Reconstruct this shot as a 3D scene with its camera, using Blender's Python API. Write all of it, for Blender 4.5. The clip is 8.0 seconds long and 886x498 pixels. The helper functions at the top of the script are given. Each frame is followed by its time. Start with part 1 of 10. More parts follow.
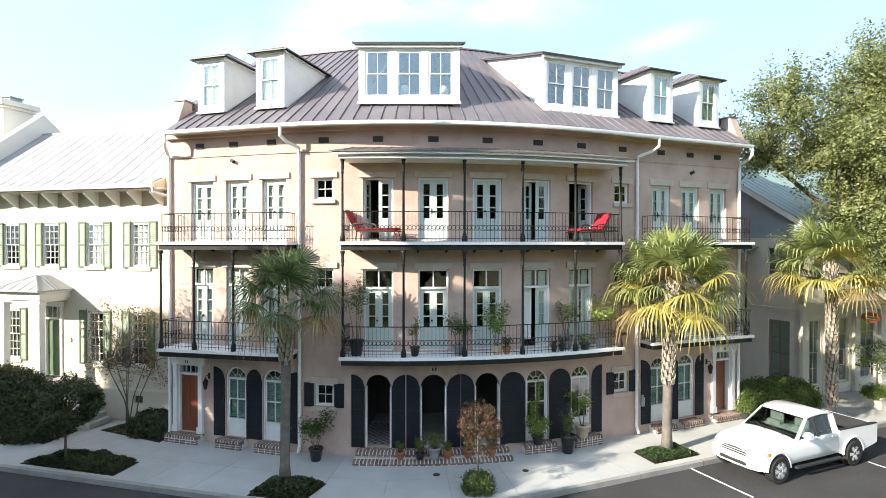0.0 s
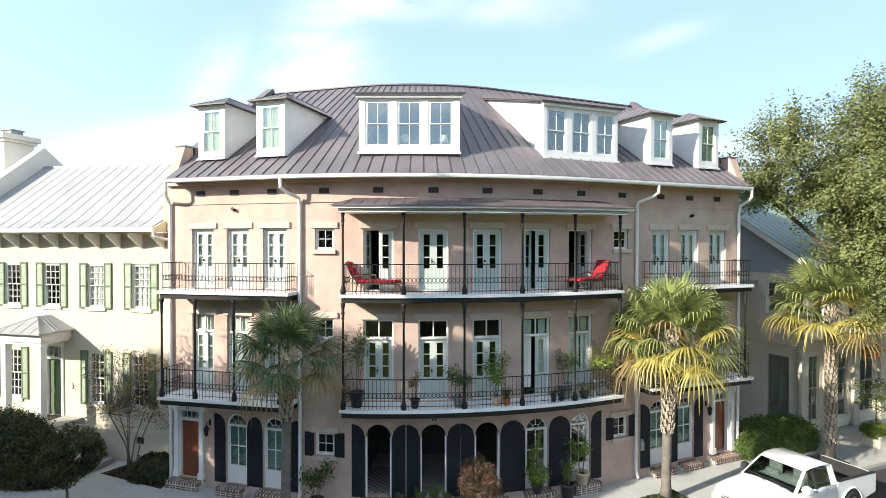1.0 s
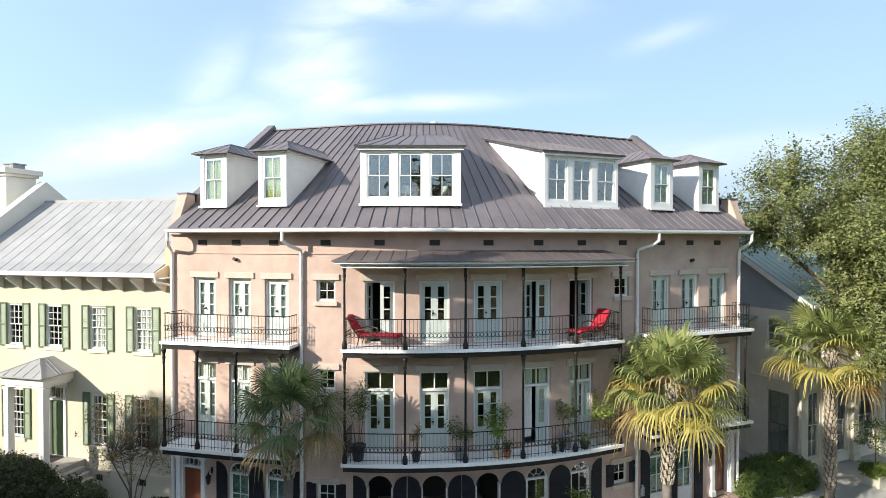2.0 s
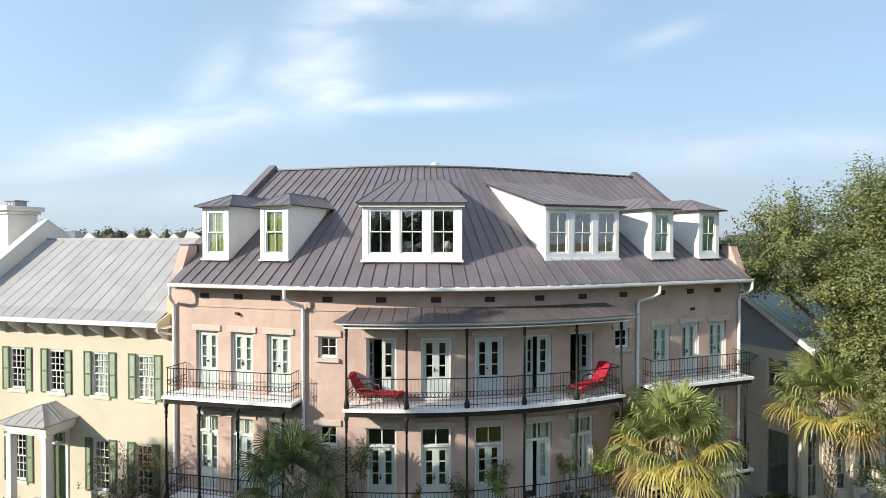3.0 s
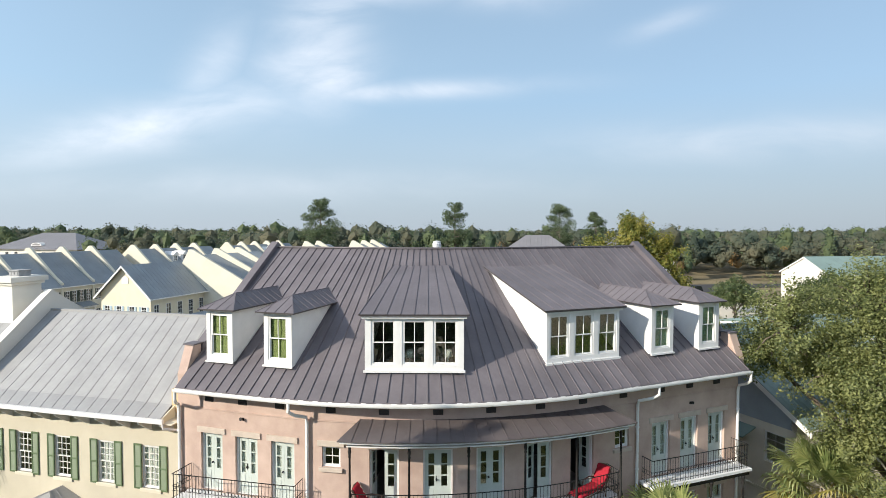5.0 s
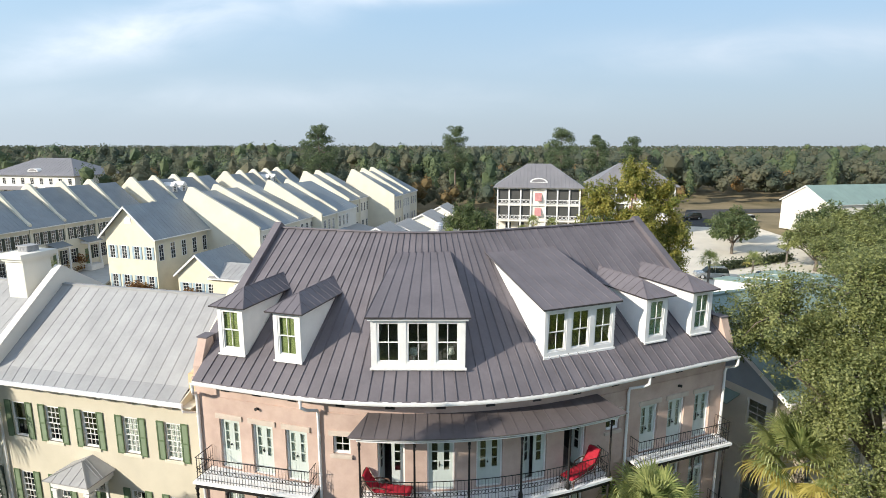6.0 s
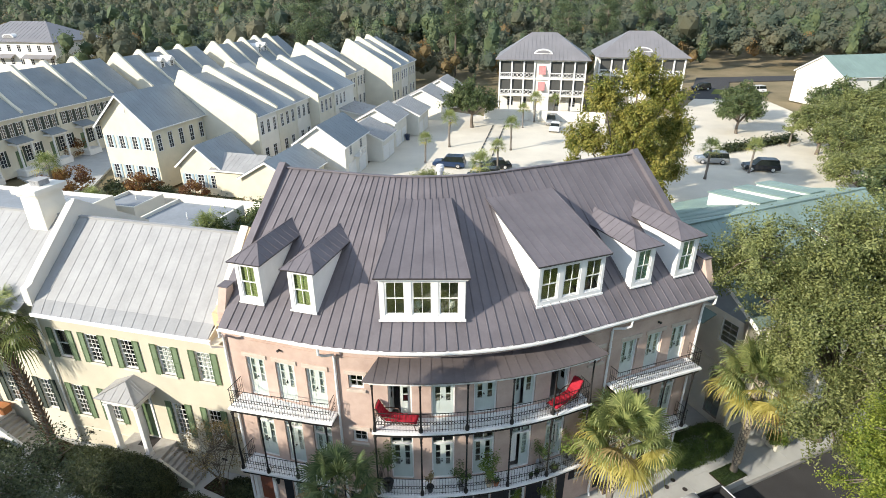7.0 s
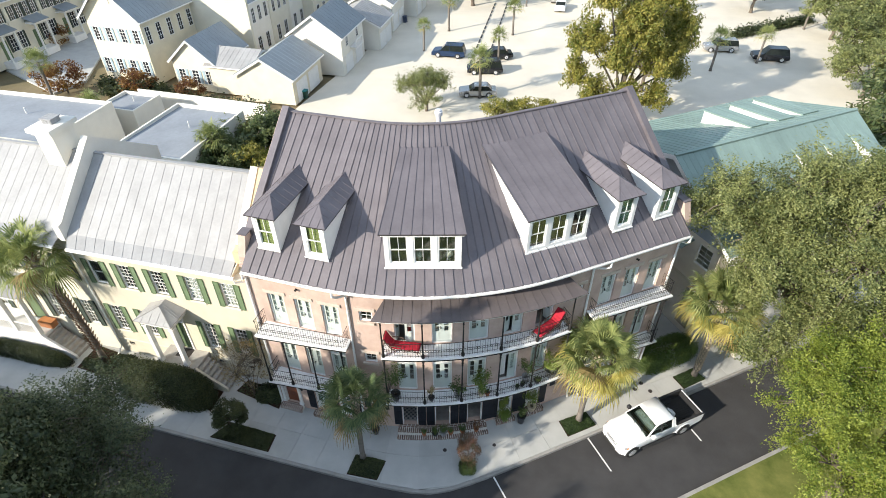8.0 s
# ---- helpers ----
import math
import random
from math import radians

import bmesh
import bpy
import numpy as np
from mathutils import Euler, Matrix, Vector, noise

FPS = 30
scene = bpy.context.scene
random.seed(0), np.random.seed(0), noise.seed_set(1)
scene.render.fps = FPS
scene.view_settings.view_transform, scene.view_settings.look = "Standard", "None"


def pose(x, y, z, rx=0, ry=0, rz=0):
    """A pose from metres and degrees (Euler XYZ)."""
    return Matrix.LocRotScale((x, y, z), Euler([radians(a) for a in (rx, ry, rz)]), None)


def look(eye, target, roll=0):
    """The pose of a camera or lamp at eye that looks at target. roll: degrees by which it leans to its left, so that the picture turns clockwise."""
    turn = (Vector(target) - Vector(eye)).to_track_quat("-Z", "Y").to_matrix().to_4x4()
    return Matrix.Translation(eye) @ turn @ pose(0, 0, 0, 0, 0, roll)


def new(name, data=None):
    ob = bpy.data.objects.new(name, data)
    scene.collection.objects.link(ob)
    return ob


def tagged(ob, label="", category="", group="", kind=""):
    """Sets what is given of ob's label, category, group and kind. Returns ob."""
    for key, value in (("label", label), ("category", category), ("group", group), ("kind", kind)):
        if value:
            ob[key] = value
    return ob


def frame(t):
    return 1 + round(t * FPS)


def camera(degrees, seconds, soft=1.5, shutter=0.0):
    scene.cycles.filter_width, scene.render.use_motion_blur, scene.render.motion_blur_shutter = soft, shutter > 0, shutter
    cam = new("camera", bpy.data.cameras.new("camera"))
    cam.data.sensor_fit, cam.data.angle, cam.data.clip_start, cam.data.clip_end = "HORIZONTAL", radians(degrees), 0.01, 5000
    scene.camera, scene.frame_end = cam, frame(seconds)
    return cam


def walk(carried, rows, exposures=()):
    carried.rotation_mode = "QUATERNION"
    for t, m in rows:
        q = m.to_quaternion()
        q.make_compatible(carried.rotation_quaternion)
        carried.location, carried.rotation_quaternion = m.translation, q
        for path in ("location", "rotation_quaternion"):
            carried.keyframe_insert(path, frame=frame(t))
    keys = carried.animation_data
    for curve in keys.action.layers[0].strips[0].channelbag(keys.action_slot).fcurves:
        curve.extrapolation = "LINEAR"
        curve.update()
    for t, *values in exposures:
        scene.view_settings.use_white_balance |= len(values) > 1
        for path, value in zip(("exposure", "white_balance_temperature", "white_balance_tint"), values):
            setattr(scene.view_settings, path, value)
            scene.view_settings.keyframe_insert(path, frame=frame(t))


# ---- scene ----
# camera and its walk
cam = camera(77.5, 8.0, soft=0.6)
METRES, EYE, TILT, LEAN, TURN = 20.8, 7.0, -0.5, 0.0, 0.0
ROWS = [
    (0.0, 0.0, 0.0, 0.0, 0.0, 0.0, -0.0),
    (0.5, 0.0, -0.0014, 0.0399, 0.03, -0.08, -0.0),
    (1.0, 0.0004, -0.0024, 0.0821, 0.03, -0.13, -0.01),
    (1.5, 0.0001, -0.004, 0.1237, 0.05, -0.2, -0.02),
    (3.0, -0.0036, -0.0082, 0.26, 0.04, -0.34, -0.05),
    (3.5, -0.0038, -0.0097, 0.3074, 0.06, -0.38, -0.05),
    (4.0, -0.0047, -0.0106, 0.3568, 0.07, -0.39, -0.06),
    (4.5, -0.0054, -0.0112, 0.4042, 0.09, -0.4, -0.12),
    (6.0, -0.0108, -0.0147, 0.6098, 0.08, -10.27, -0.05),
    (6.5, -0.0134, -0.015, 0.7034, 0.07, -17.57, -0.01),
    (7.0, -0.0144, -0.0132, 0.801, 0.02, -24.74, 0.07),
    (7.5, -0.0111, -0.0124, 0.9021, 0.02, -31.55, 0.17),
    (8.0, -0.0104, -0.0168, 0.9994, -0.04, -38.23, 0.2),
]
EXPOSURES = [(0.0, 1.55), (0.6, 1.38), (1.5, 1.12), (3.0, 0.75), (5.0, 0.57), (6.5, 0.74), (7.2, 0.9), (8.0, 1.0)]
walk(cam, [(t, pose(0, 0, EYE, TILT, LEAN, TURN) @ pose(METRES * x, METRES * y, METRES * z, 90 + pitch, roll, yaw)) for t, x, y, z, yaw, pitch, roll in ROWS], EXPOSURES)

# world and sun
SUN_EL, SUN_DIR = radians(25), (-0.84, -0.54)      # the way towards the sun, seen from above
SKY_STRENGTH, SUN_STRENGTH = 0.142, 4.2


def make_world():
    w = bpy.data.worlds.new("sky")
    scene.world = w
    w.use_nodes = True
    nt = w.node_tree
    nt.nodes.clear()
    out = nt.nodes.new("ShaderNodeOutputWorld")
    bg = nt.nodes.new("ShaderNodeBackground")
    sky = nt.nodes.new("ShaderNodeTexSky")
    sky.sky_type, sky.sun_disc = "NISHITA", False
    sky.sun_elevation = SUN_EL
    sky.sun_rotation = math.atan2(SUN_DIR[0], SUN_DIR[1])
    sky.altitude, sky.air_density, sky.dust_density, sky.ozone_density = 30, 0.8, 0.15, 3.0
    co = nt.nodes.new("ShaderNodeTexCoord")
    sep = nt.nodes.new("ShaderNodeSeparateXYZ")
    nt.links.new(co.outputs["Generated"], sep.inputs["Vector"])

    def calc(op, a, b=None):
        n = nt.nodes.new("ShaderNodeMath")
        n.operation = op
        for k, q in enumerate((a, b)):
            if q is None:
                continue
            if isinstance(q, (int, float)):
                n.inputs[k].default_value = q
            else:
                nt.links.new(q, n.inputs[k])
        return n.outputs["Value"]

    # bearing and height of each direction, for banks of thin cloud: u, v, half length, half height, slope, cover
    ahead = calc("MAXIMUM", calc("ABSOLUTE", sep.outputs["Y"]), 0.05)
    u, v = calc("DIVIDE", sep.outputs["X"], ahead), calc("DIVIDE", sep.outputs["Z"], ahead)
    banks = ((-0.235, 0.34, 0.085, 0.10, 0.6, 0.9), (-0.205, 0.275, 0.07, 0.055, 0.2, 1.0), (-0.07, 0.248, 0.21, 0.016, 0.05, 0.85), (-0.52, 0.19, 0.24, 0.04, 0.2, 1.0), (-0.63, 0.165, 0.10, 0.03, 0.2, 0.8),
             (-0.09, 0.43, 0.14, 0.025, 0.05, 0.9), (0.13, 0.425, 0.10, 0.03, 0.0, 0.7), (0.58, 0.165, 0.36, 0.035, 0.05, 0.5), (-0.42, 0.29, 0.07, 0.06, 0.8, 0.45), (-0.3, 0.08, 0.5, 0.03, 0.0, 0.3), (0.4, 0.37, 0.07, 0.02, 0.3, 0.4))
    cover = None
    for bu, bv, ru, rv, slope, amount in banks:
        du = calc("SUBTRACT", u, bu)
        dv = calc("SUBTRACT", calc("SUBTRACT", v, bv), calc("MULTIPLY", du, slope))
        d2 = calc("ADD", calc("POWER", calc("ABSOLUTE", calc("DIVIDE", du, ru)), 2.0), calc("POWER", calc("ABSOLUTE", calc("DIVIDE", dv, rv)), 2.0))
        w = calc("MULTIPLY", calc("POWER", 2.718, calc("MULTIPLY", d2, -1.0)), amount)
        cover = w if cover is None else calc("MAXIMUM", cover, w)
    high = nt.nodes.new("ShaderNodeMapRange")
    high.inputs["From Min"].default_value, high.inputs["From Max"].default_value = 0.42, 0.75
    high.inputs["To Min"].default_value, high.inputs["To Max"].default_value = 0.0, 0.5
    nt.links.new(v, high.inputs["Value"])
    cover = calc("MAXIMUM", cover, high.outputs["Result"])
    uv = nt.nodes.new("ShaderNodeCombineXYZ")
    nt.links.new(u, uv.inputs["X"])
    nt.links.new(calc("MULTIPLY", v, 2.6), uv.inputs["Y"])
    n1 = nt.nodes.new("ShaderNodeTexNoise")
    n1.inputs["Scale"].default_value, n1.inputs["Detail"].default_value, n1.inputs["Roughness"].default_value = 4.6, 9, 0.55
    n1.inputs["Distortion"].default_value = 0.4
    nt.links.new(uv.outputs["Vector"], n1.inputs["Vector"])
    thick = nt.nodes.new("ShaderNodeMapRange")
    thick.inputs["From Min"].default_value, thick.inputs["From Max"].default_value = 0.30, 0.72
    thick.inputs["To Min"].default_value, thick.inputs["To Max"].default_value = 0.12, 1.0
    nt.links.new(n1.outputs["Fac"], thick.inputs["Value"])
    cloud = calc("MULTIPLY", cover, thick.outputs["Result"])
    mix = nt.nodes.new("ShaderNodeMixRGB")
    mix.inputs["Color2"].default_value = (5.2, 5.5, 6.0, 1)
    nt.links.new(cloud, mix.inputs["Fac"])
    # a thin even veil over the blue, thicker towards the horizon
    veil = nt.nodes.new("ShaderNodeMixRGB")
    veil.inputs["Color2"].default_value = (2.52, 3.5, 4.22, 1)
    vr = nt.nodes.new("ShaderNodeMapRange")
    vr.inputs["From Min"].default_value, vr.inputs["From Max"].default_value = 0.0, 0.95
    vr.inputs["To Min"].default_value, vr.inputs["To Max"].default_value = 0.84, 0.22
    nt.links.new(sep.outputs["Z"], vr.inputs["Value"])
    nt.links.new(vr.outputs["Result"], veil.inputs["Fac"])
    nt.links.new(sky.outputs["Color"], veil.inputs["Color1"])
    # duller air just above the horizon
    low = nt.nodes.new("ShaderNodeMixRGB")
    low.inputs["Color2"].default_value = (2.64, 3.05, 3.46, 1)
    lr = nt.nodes.new("ShaderNodeMapRange")
    lr.inputs["From Min"].default_value, lr.inputs["From Max"].default_value = 0.0, 0.22
    lr.inputs["To Min"].default_value, lr.inputs["To Max"].default_value = 0.95, 0.0
    nt.links.new(sep.outputs["Z"], lr.inputs["Value"])
    nt.links.new(lr.outputs["Result"], low.inputs["Fac"])
    nt.links.new(veil.outputs["Color"], low.inputs["Color1"])
    nt.links.new(low.outputs["Color"], mix.inputs["Color1"])
    # hazy air scatters forward: brighter round the sun, duller opposite it
    towards = nt.nodes.new("ShaderNodeVectorMath")
    towards.operation = "DOT_PRODUCT"
    flat_len = math.hypot(*SUN_DIR)
    towards.inputs[1].default_value = (SUN_DIR[0] / flat_len * math.cos(SUN_EL), SUN_DIR[1] / flat_len * math.cos(SUN_EL), math.sin(SUN_EL))
    nt.links.new(co.outputs["Generated"], towards.inputs[0])
    side = nt.nodes.new("ShaderNodeMapRange")
    side.inputs["From Min"].default_value, side.inputs["From Max"].default_value = -0.95, 0.3
    side.inputs["To Min"].default_value, side.inputs["To Max"].default_value = 0.80, 1.0
    nt.links.new(towards.outputs["Value"], side.inputs["Value"])
    glow = calc("ADD", side.outputs["Result"], calc("MULTIPLY", calc("POWER", calc("MAXIMUM", towards.outputs["Value"], 0.0), 1.5), 0.35))
    air = nt.nodes.new("ShaderNodeVectorMath")
    air.operation = "SCALE"
    nt.links.new(mix.outputs["Color"], air.inputs[0])
    nt.links.new(glow, air.inputs["Scale"])
    nt.links.new(air.outputs["Vector"], bg.inputs["Color"])
    bg.inputs["Strength"].default_value = SKY_STRENGTH
    nt.links.new(bg.outputs["Background"], out.inputs["Surface"])


make_world()
sun = new("sun", bpy.data.lights.new("sun", "SUN"))
sun.data.energy, sun.data.angle, sun.data.color = SUN_STRENGTH, radians(0.6), (1.0, 0.92, 0.79)
_h = math.cos(SUN_EL)
_l = math.hypot(*SUN_DIR)
sun.matrix_world = look((0, 0, 60), (-SUN_DIR[0] / _l * _h, -SUN_DIR[1] / _l * _h, 60 - math.sin(SUN_EL)))


# materials
def mat(name, col, rough=0.6, metal=0.0, var=0.12, scale=1.5, bump=0.15, bscale=30.0, col2=None, rand=0.0, spec=0.5, streak=0.0, stretch=(1, 1, 1), sss=0.0):
    m = bpy.data.materials.new(name)
    m.use_nodes = True
    nt = m.node_tree
    b = nt.nodes["Principled BSDF"]
    b.inputs["Roughness"].default_value, b.inputs["Metallic"].default_value = rough, metal
    b.inputs["Specular IOR Level"].default_value = spec
    geo = nt.nodes.new("ShaderNodeNewGeometry")
    mp = nt.nodes.new("ShaderNodeMapping")
    mp.inputs["Scale"].default_value = stretch
    nt.links.new(geo.outputs["Position"], mp.inputs["Vector"])
    n1 = nt.nodes.new("ShaderNodeTexNoise")
    n1.inputs["Scale"].default_value, n1.inputs["Detail"].default_value, n1.inputs["Roughness"].default_value = scale, 6, 0.6
    n2 = nt.nodes.new("ShaderNodeTexNoise")
    n2.inputs["Scale"].default_value, n2.inputs["Detail"].default_value = bscale, 3
    nt.links.new(mp.outputs["Vector"], n1.inputs["Vector"])
    nt.links.new(geo.outputs["Position"], n2.inputs["Vector"])
    c2 = col2 or tuple(min(1, c * (1 + var)) for c in col)
    c1 = tuple(c * (1 - var) for c in col)
    ramp = nt.nodes.new("ShaderNodeValToRGB")
    ramp.color_ramp.elements[0].position, ramp.color_ramp.elements[0].color = 0.3, (*c1, 1)
    ramp.color_ramp.elements[1].position, ramp.color_ramp.elements[1].color = 0.7, (*c2, 1)
    nt.links.new(n1.outputs["Fac"], ramp.inputs["Fac"])
    last = ramp.outputs["Color"]
    hsv = nt.nodes.new("ShaderNodeHueSaturation")
    fine = nt.nodes.new("ShaderNodeMapRange")
    fine.inputs["To Min"].default_value, fine.inputs["To Max"].default_value = 1 - var * 0.7, 1 + var * 0.7
    nt.links.new(n2.outputs["Fac"], fine.inputs["Value"])
    if rand:
        oi = nt.nodes.new("ShaderNodeObjectInfo")
        mr = nt.nodes.new("ShaderNodeMapRange")
        mr.inputs["To Min"].default_value, mr.inputs["To Max"].default_value = 1 - rand, 1 + rand
        nt.links.new(oi.outputs["Random"], mr.inputs["Value"])
        mul = nt.nodes.new("ShaderNodeMath")
        mul.operation = "MULTIPLY"
        nt.links.new(mr.outputs["Result"], mul.inputs[0])
        nt.links.new(fine.outputs["Result"], mul.inputs[1])
        nt.links.new(mul.outputs["Value"], hsv.inputs["Value"])
    else:
        nt.links.new(fine.outputs["Result"], hsv.inputs["Value"])
    nt.links.new(last, hsv.inputs["Color"])
    nt.links.new(hsv.outputs["Color"], b.inputs["Base Color"])
    rr = nt.nodes.new("ShaderNodeMapRange")
    rr.inputs["To Min"].default_value, rr.inputs["To Max"].default_value = max(0.02, rough - 0.1), min(1, rough + 0.1)
    nt.links.new(n1.outputs["Fac"], rr.inputs["Value"])
    nt.links.new(rr.outputs["Result"], b.inputs["Roughness"])
    if bump:
        bp = nt.nodes.new("ShaderNodeBump")
        bp.inputs["Strength"].default_value, bp.inputs["Distance"].default_value = bump, 0.02
        nt.links.new(n2.outputs["Fac"], bp.inputs["Height"])
        nt.links.new(bp.outputs["Normal"], b.inputs["Normal"])
    return m


def leaf_mat(name, col, col2, gloss=0.45, trans=0.35, nscale=0.55, contrast=1.0, own=0.55):
    """Foliage: each leaf island takes its own tint, and some light passes through."""
    m = bpy.data.materials.new(name)
    m.use_nodes = True
    nt = m.node_tree
    b = nt.nodes["Principled BSDF"]
    out = nt.nodes["Material Output"]
    geo = nt.nodes.new("ShaderNodeNewGeometry")
    n1 = nt.nodes.new("ShaderNodeTexNoise")
    n1.inputs["Scale"].default_value, n1.inputs["Detail"].default_value = nscale, 4
    nt.links.new(geo.outputs["Position"], n1.inputs["Vector"])
    add = nt.nodes.new("ShaderNodeMath")
    add.operation = "MULTIPLY_ADD"
    add.inputs[1].default_value, add.inputs[2].default_value = own, -0.4 * own
    nt.links.new(geo.outputs["Random Per Island"], add.inputs[0])
    add2 = nt.nodes.new("ShaderNodeMath")
    nt.links.new(add.outputs["Value"], add2.inputs[0])
    spread = nt.nodes.new("ShaderNodeMath")
    spread.operation = "MULTIPLY_ADD"
    spread.inputs[1].default_value, spread.inputs[2].default_value = contrast, 0.5 - 0.5 * contrast
    nt.links.new(n1.outputs["Fac"], spread.inputs[0])
    nt.links.new(spread.outputs["Value"], add2.inputs[1])
    ramp = nt.nodes.new("ShaderNodeValToRGB")
    ramp.color_ramp.elements[0].position, ramp.color_ramp.elements[0].color = 0.3, (*col, 1)
    ramp.color_ramp.elements[1].position, ramp.color_ramp.elements[1].color = 0.85, (*col2, 1)
    nt.links.new(add2.outputs["Value"], ramp.inputs["Fac"])
    nt.links.new(ramp.outputs["Color"], b.inputs["Base Color"])
    b.inputs["Roughness"].default_value, b.inputs["Specular IOR Level"].default_value = gloss, 0.3
    tr = nt.nodes.new("ShaderNodeBsdfTranslucent")
    nt.links.new(ramp.outputs["Color"], tr.inputs["Color"])
    mx = nt.nodes.new("ShaderNodeMixShader")
    mx.inputs["Fac"].default_value = trans
    nt.links.new(b.outputs["BSDF"], mx.inputs[1])
    nt.links.new(tr.outputs["BSDF"], mx.inputs[2])
    nt.links.new(mx.outputs["Shader"], out.inputs["Surface"])
    return m


def glass_mat(name, ior=1.8, tint=(0.85, 0.9, 0.88)):
    m = bpy.data.materials.new(name)
    m.use_nodes = True
    nt = m.node_tree
    nt.nodes.clear()
    out = nt.nodes.new("ShaderNodeOutputMaterial")
    lw = nt.nodes.new("ShaderNodeLayerWeight")
    lw.inputs["Blend"].default_value = 0.5
    pw = nt.nodes.new("ShaderNodeMath")
    pw.operation = "POWER"
    pw.inputs[1].default_value = 3.5
    nt.links.new(lw.outputs["Facing"], pw.inputs[0])
    fr = nt.nodes.new("ShaderNodeMapRange")
    fr.inputs["To Min"].default_value, fr.inputs["To Max"].default_value = ((ior - 1) / (ior + 1)) ** 2, 1.0
    nt.links.new(pw.outputs["Value"], fr.inputs["Value"])
    tr = nt.nodes.new("ShaderNodeBsdfTransparent")
    tr.inputs["Color"].default_value = (*tint, 1)
    gl = nt.nodes.new("ShaderNodeBsdfGlossy")
    gl.inputs["Roughness"].default_value = 0.015
    geo = nt.nodes.new("ShaderNodeNewGeometry")
    n1 = nt.nodes.new("ShaderNodeTexNoise")
    n1.inputs["Scale"].default_value = 1.7
    nt.links.new(geo.outputs["Position"], n1.inputs["Vector"])
    bp = nt.nodes.new("ShaderNodeBump")
    bp.inputs["Strength"].default_value, bp.inputs["Distance"].default_value = 0.06, 0.03
    nt.links.new(n1.outputs["Fac"], bp.inputs["Height"])
    nt.links.new(bp.outputs["Normal"], gl.inputs["Normal"])
    mx = nt.nodes.new("ShaderNodeMixShader")
    nt.links.new(fr.outputs["Result"], mx.inputs["Fac"])
    nt.links.new(tr.outputs["BSDF"], mx.inputs[1])
    nt.links.new(gl.outputs["BSDF"], mx.inputs[2])
    nt.links.new(mx.outputs["Shader"], out.inputs["Surface"])
    return m


M_STUCCO = mat("pink_stucco", (0.49, 0.355, 0.295), 0.9, var=0.14, scale=0.9, bump=0.35, bscale=60, col2=(0.58, 0.44, 0.37), spec=0.2)
M_LINTEL = mat("buff_stone", (0.52, 0.44, 0.37), 0.85, var=0.1, scale=3, bump=0.2, spec=0.2)
M_ROOF = mat("brown_metal_roof", (0.142, 0.125, 0.133), 0.58, 0.12, var=0.16, scale=0.9, bump=0.06, bscale=8, rand=0.09)
M_DRIP = mat("dark_brown_drip_edge", (0.05, 0.043, 0.043), 0.5, 0.2, var=0.15, scale=2, bump=0.05)
M_WHITE = mat("white_paint", (0.72, 0.71, 0.69), 0.5, var=0.05, scale=2, bump=0.06)
M_TRIM = mat("white_gutter_paint", (0.74, 0.73, 0.71), 0.45, var=0.06, scale=3, bump=0.04)
M_IRON = mat("black_wrought_iron", (0.02, 0.018, 0.017), 0.6, 0.0, var=0.3, scale=4, bump=0.2, bscale=90, spec=0.3)
M_DOOR = mat("pale_green_door_paint", (0.50, 0.55, 0.51), 0.45, var=0.05, scale=2, bump=0.04)
M_NAVY = mat("black_blue_shutter_paint", (0.013, 0.015, 0.021), 0.55, var=0.25, scale=2, bump=0.1, spec=0.25)
M_RED = mat("mahogany_door", (0.20, 0.058, 0.026), 0.42, var=0.3, scale=2.5, bump=0.15, stretch=(1, 1, 0.2))
M_DECK = mat("white_painted_deck", (0.78, 0.78, 0.77), 0.6, var=0.08, scale=2, bump=0.1)
M_BRICK = mat("old_brick", (0.2, 0.14, 0.115), 0.9, var=0.3, scale=5, bump=0.6, bscale=70, rand=0.35, spec=0.2)
M_MORTAR = mat("pale_mortar", (0.62, 0.59, 0.54), 0.95, var=0.12, scale=8, bump=0.4, bscale=90, spec=0.1)
M_VENT = mat("dark_vent", (0.035, 0.028, 0.026), 0.7, var=0.2, bump=0.2)
M_GLASS = glass_mat("window_glass", 1.7)
# dormer panes: reflectance raised above the other windows to brighten the mirrored sky
M_DORMERGLASS = glass_mat("boosted_dormer_glass", 2.6)
M_SEAMGREY = mat("panel_gap", (0.3, 0.3, 0.3), 0.7, var=0.05)
M_CARGLASS = glass_mat("car_glass", 1.5, (0.42, 0.5, 0.48))
M_CURTAIN = mat("white_curtain", (0.72, 0.70, 0.66), 0.9, var=0.08, scale=6, bump=0.1, stretch=(6, 6, 0.3), spec=0.1)
M_BLIND = mat("green_blind", (0.30, 0.48, 0.41), 0.8, var=0.1, scale=3, bump=0.1)
M_OLIVE = mat("olive_pane_backing", (0.36, 0.40, 0.17), 0.85, var=0.12, scale=3, bump=0.1, spec=0.2)
# near-black plaster: the dimness of the rooms is put into its colour
M_INNER = mat("shaded_room_plaster", (0.07, 0.07, 0.068), 0.9, var=0.08, scale=1, bump=0.1, spec=0.2)
M_FLOORIN = mat("interior_tile", (0.3, 0.28, 0.25), 0.5, var=0.2, scale=4, bump=0.1)
M_DARKTILE = mat("dark_floor_tile", (0.10, 0.10, 0.10), 0.5, var=0.2, scale=4, bump=0.1, rand=0.2)
M_REDCUSH = mat("red_cushion", (0.36, 0.02, 0.035), 0.85, var=0.2, scale=6, bump=0.3, bscale=40, spec=0.2)
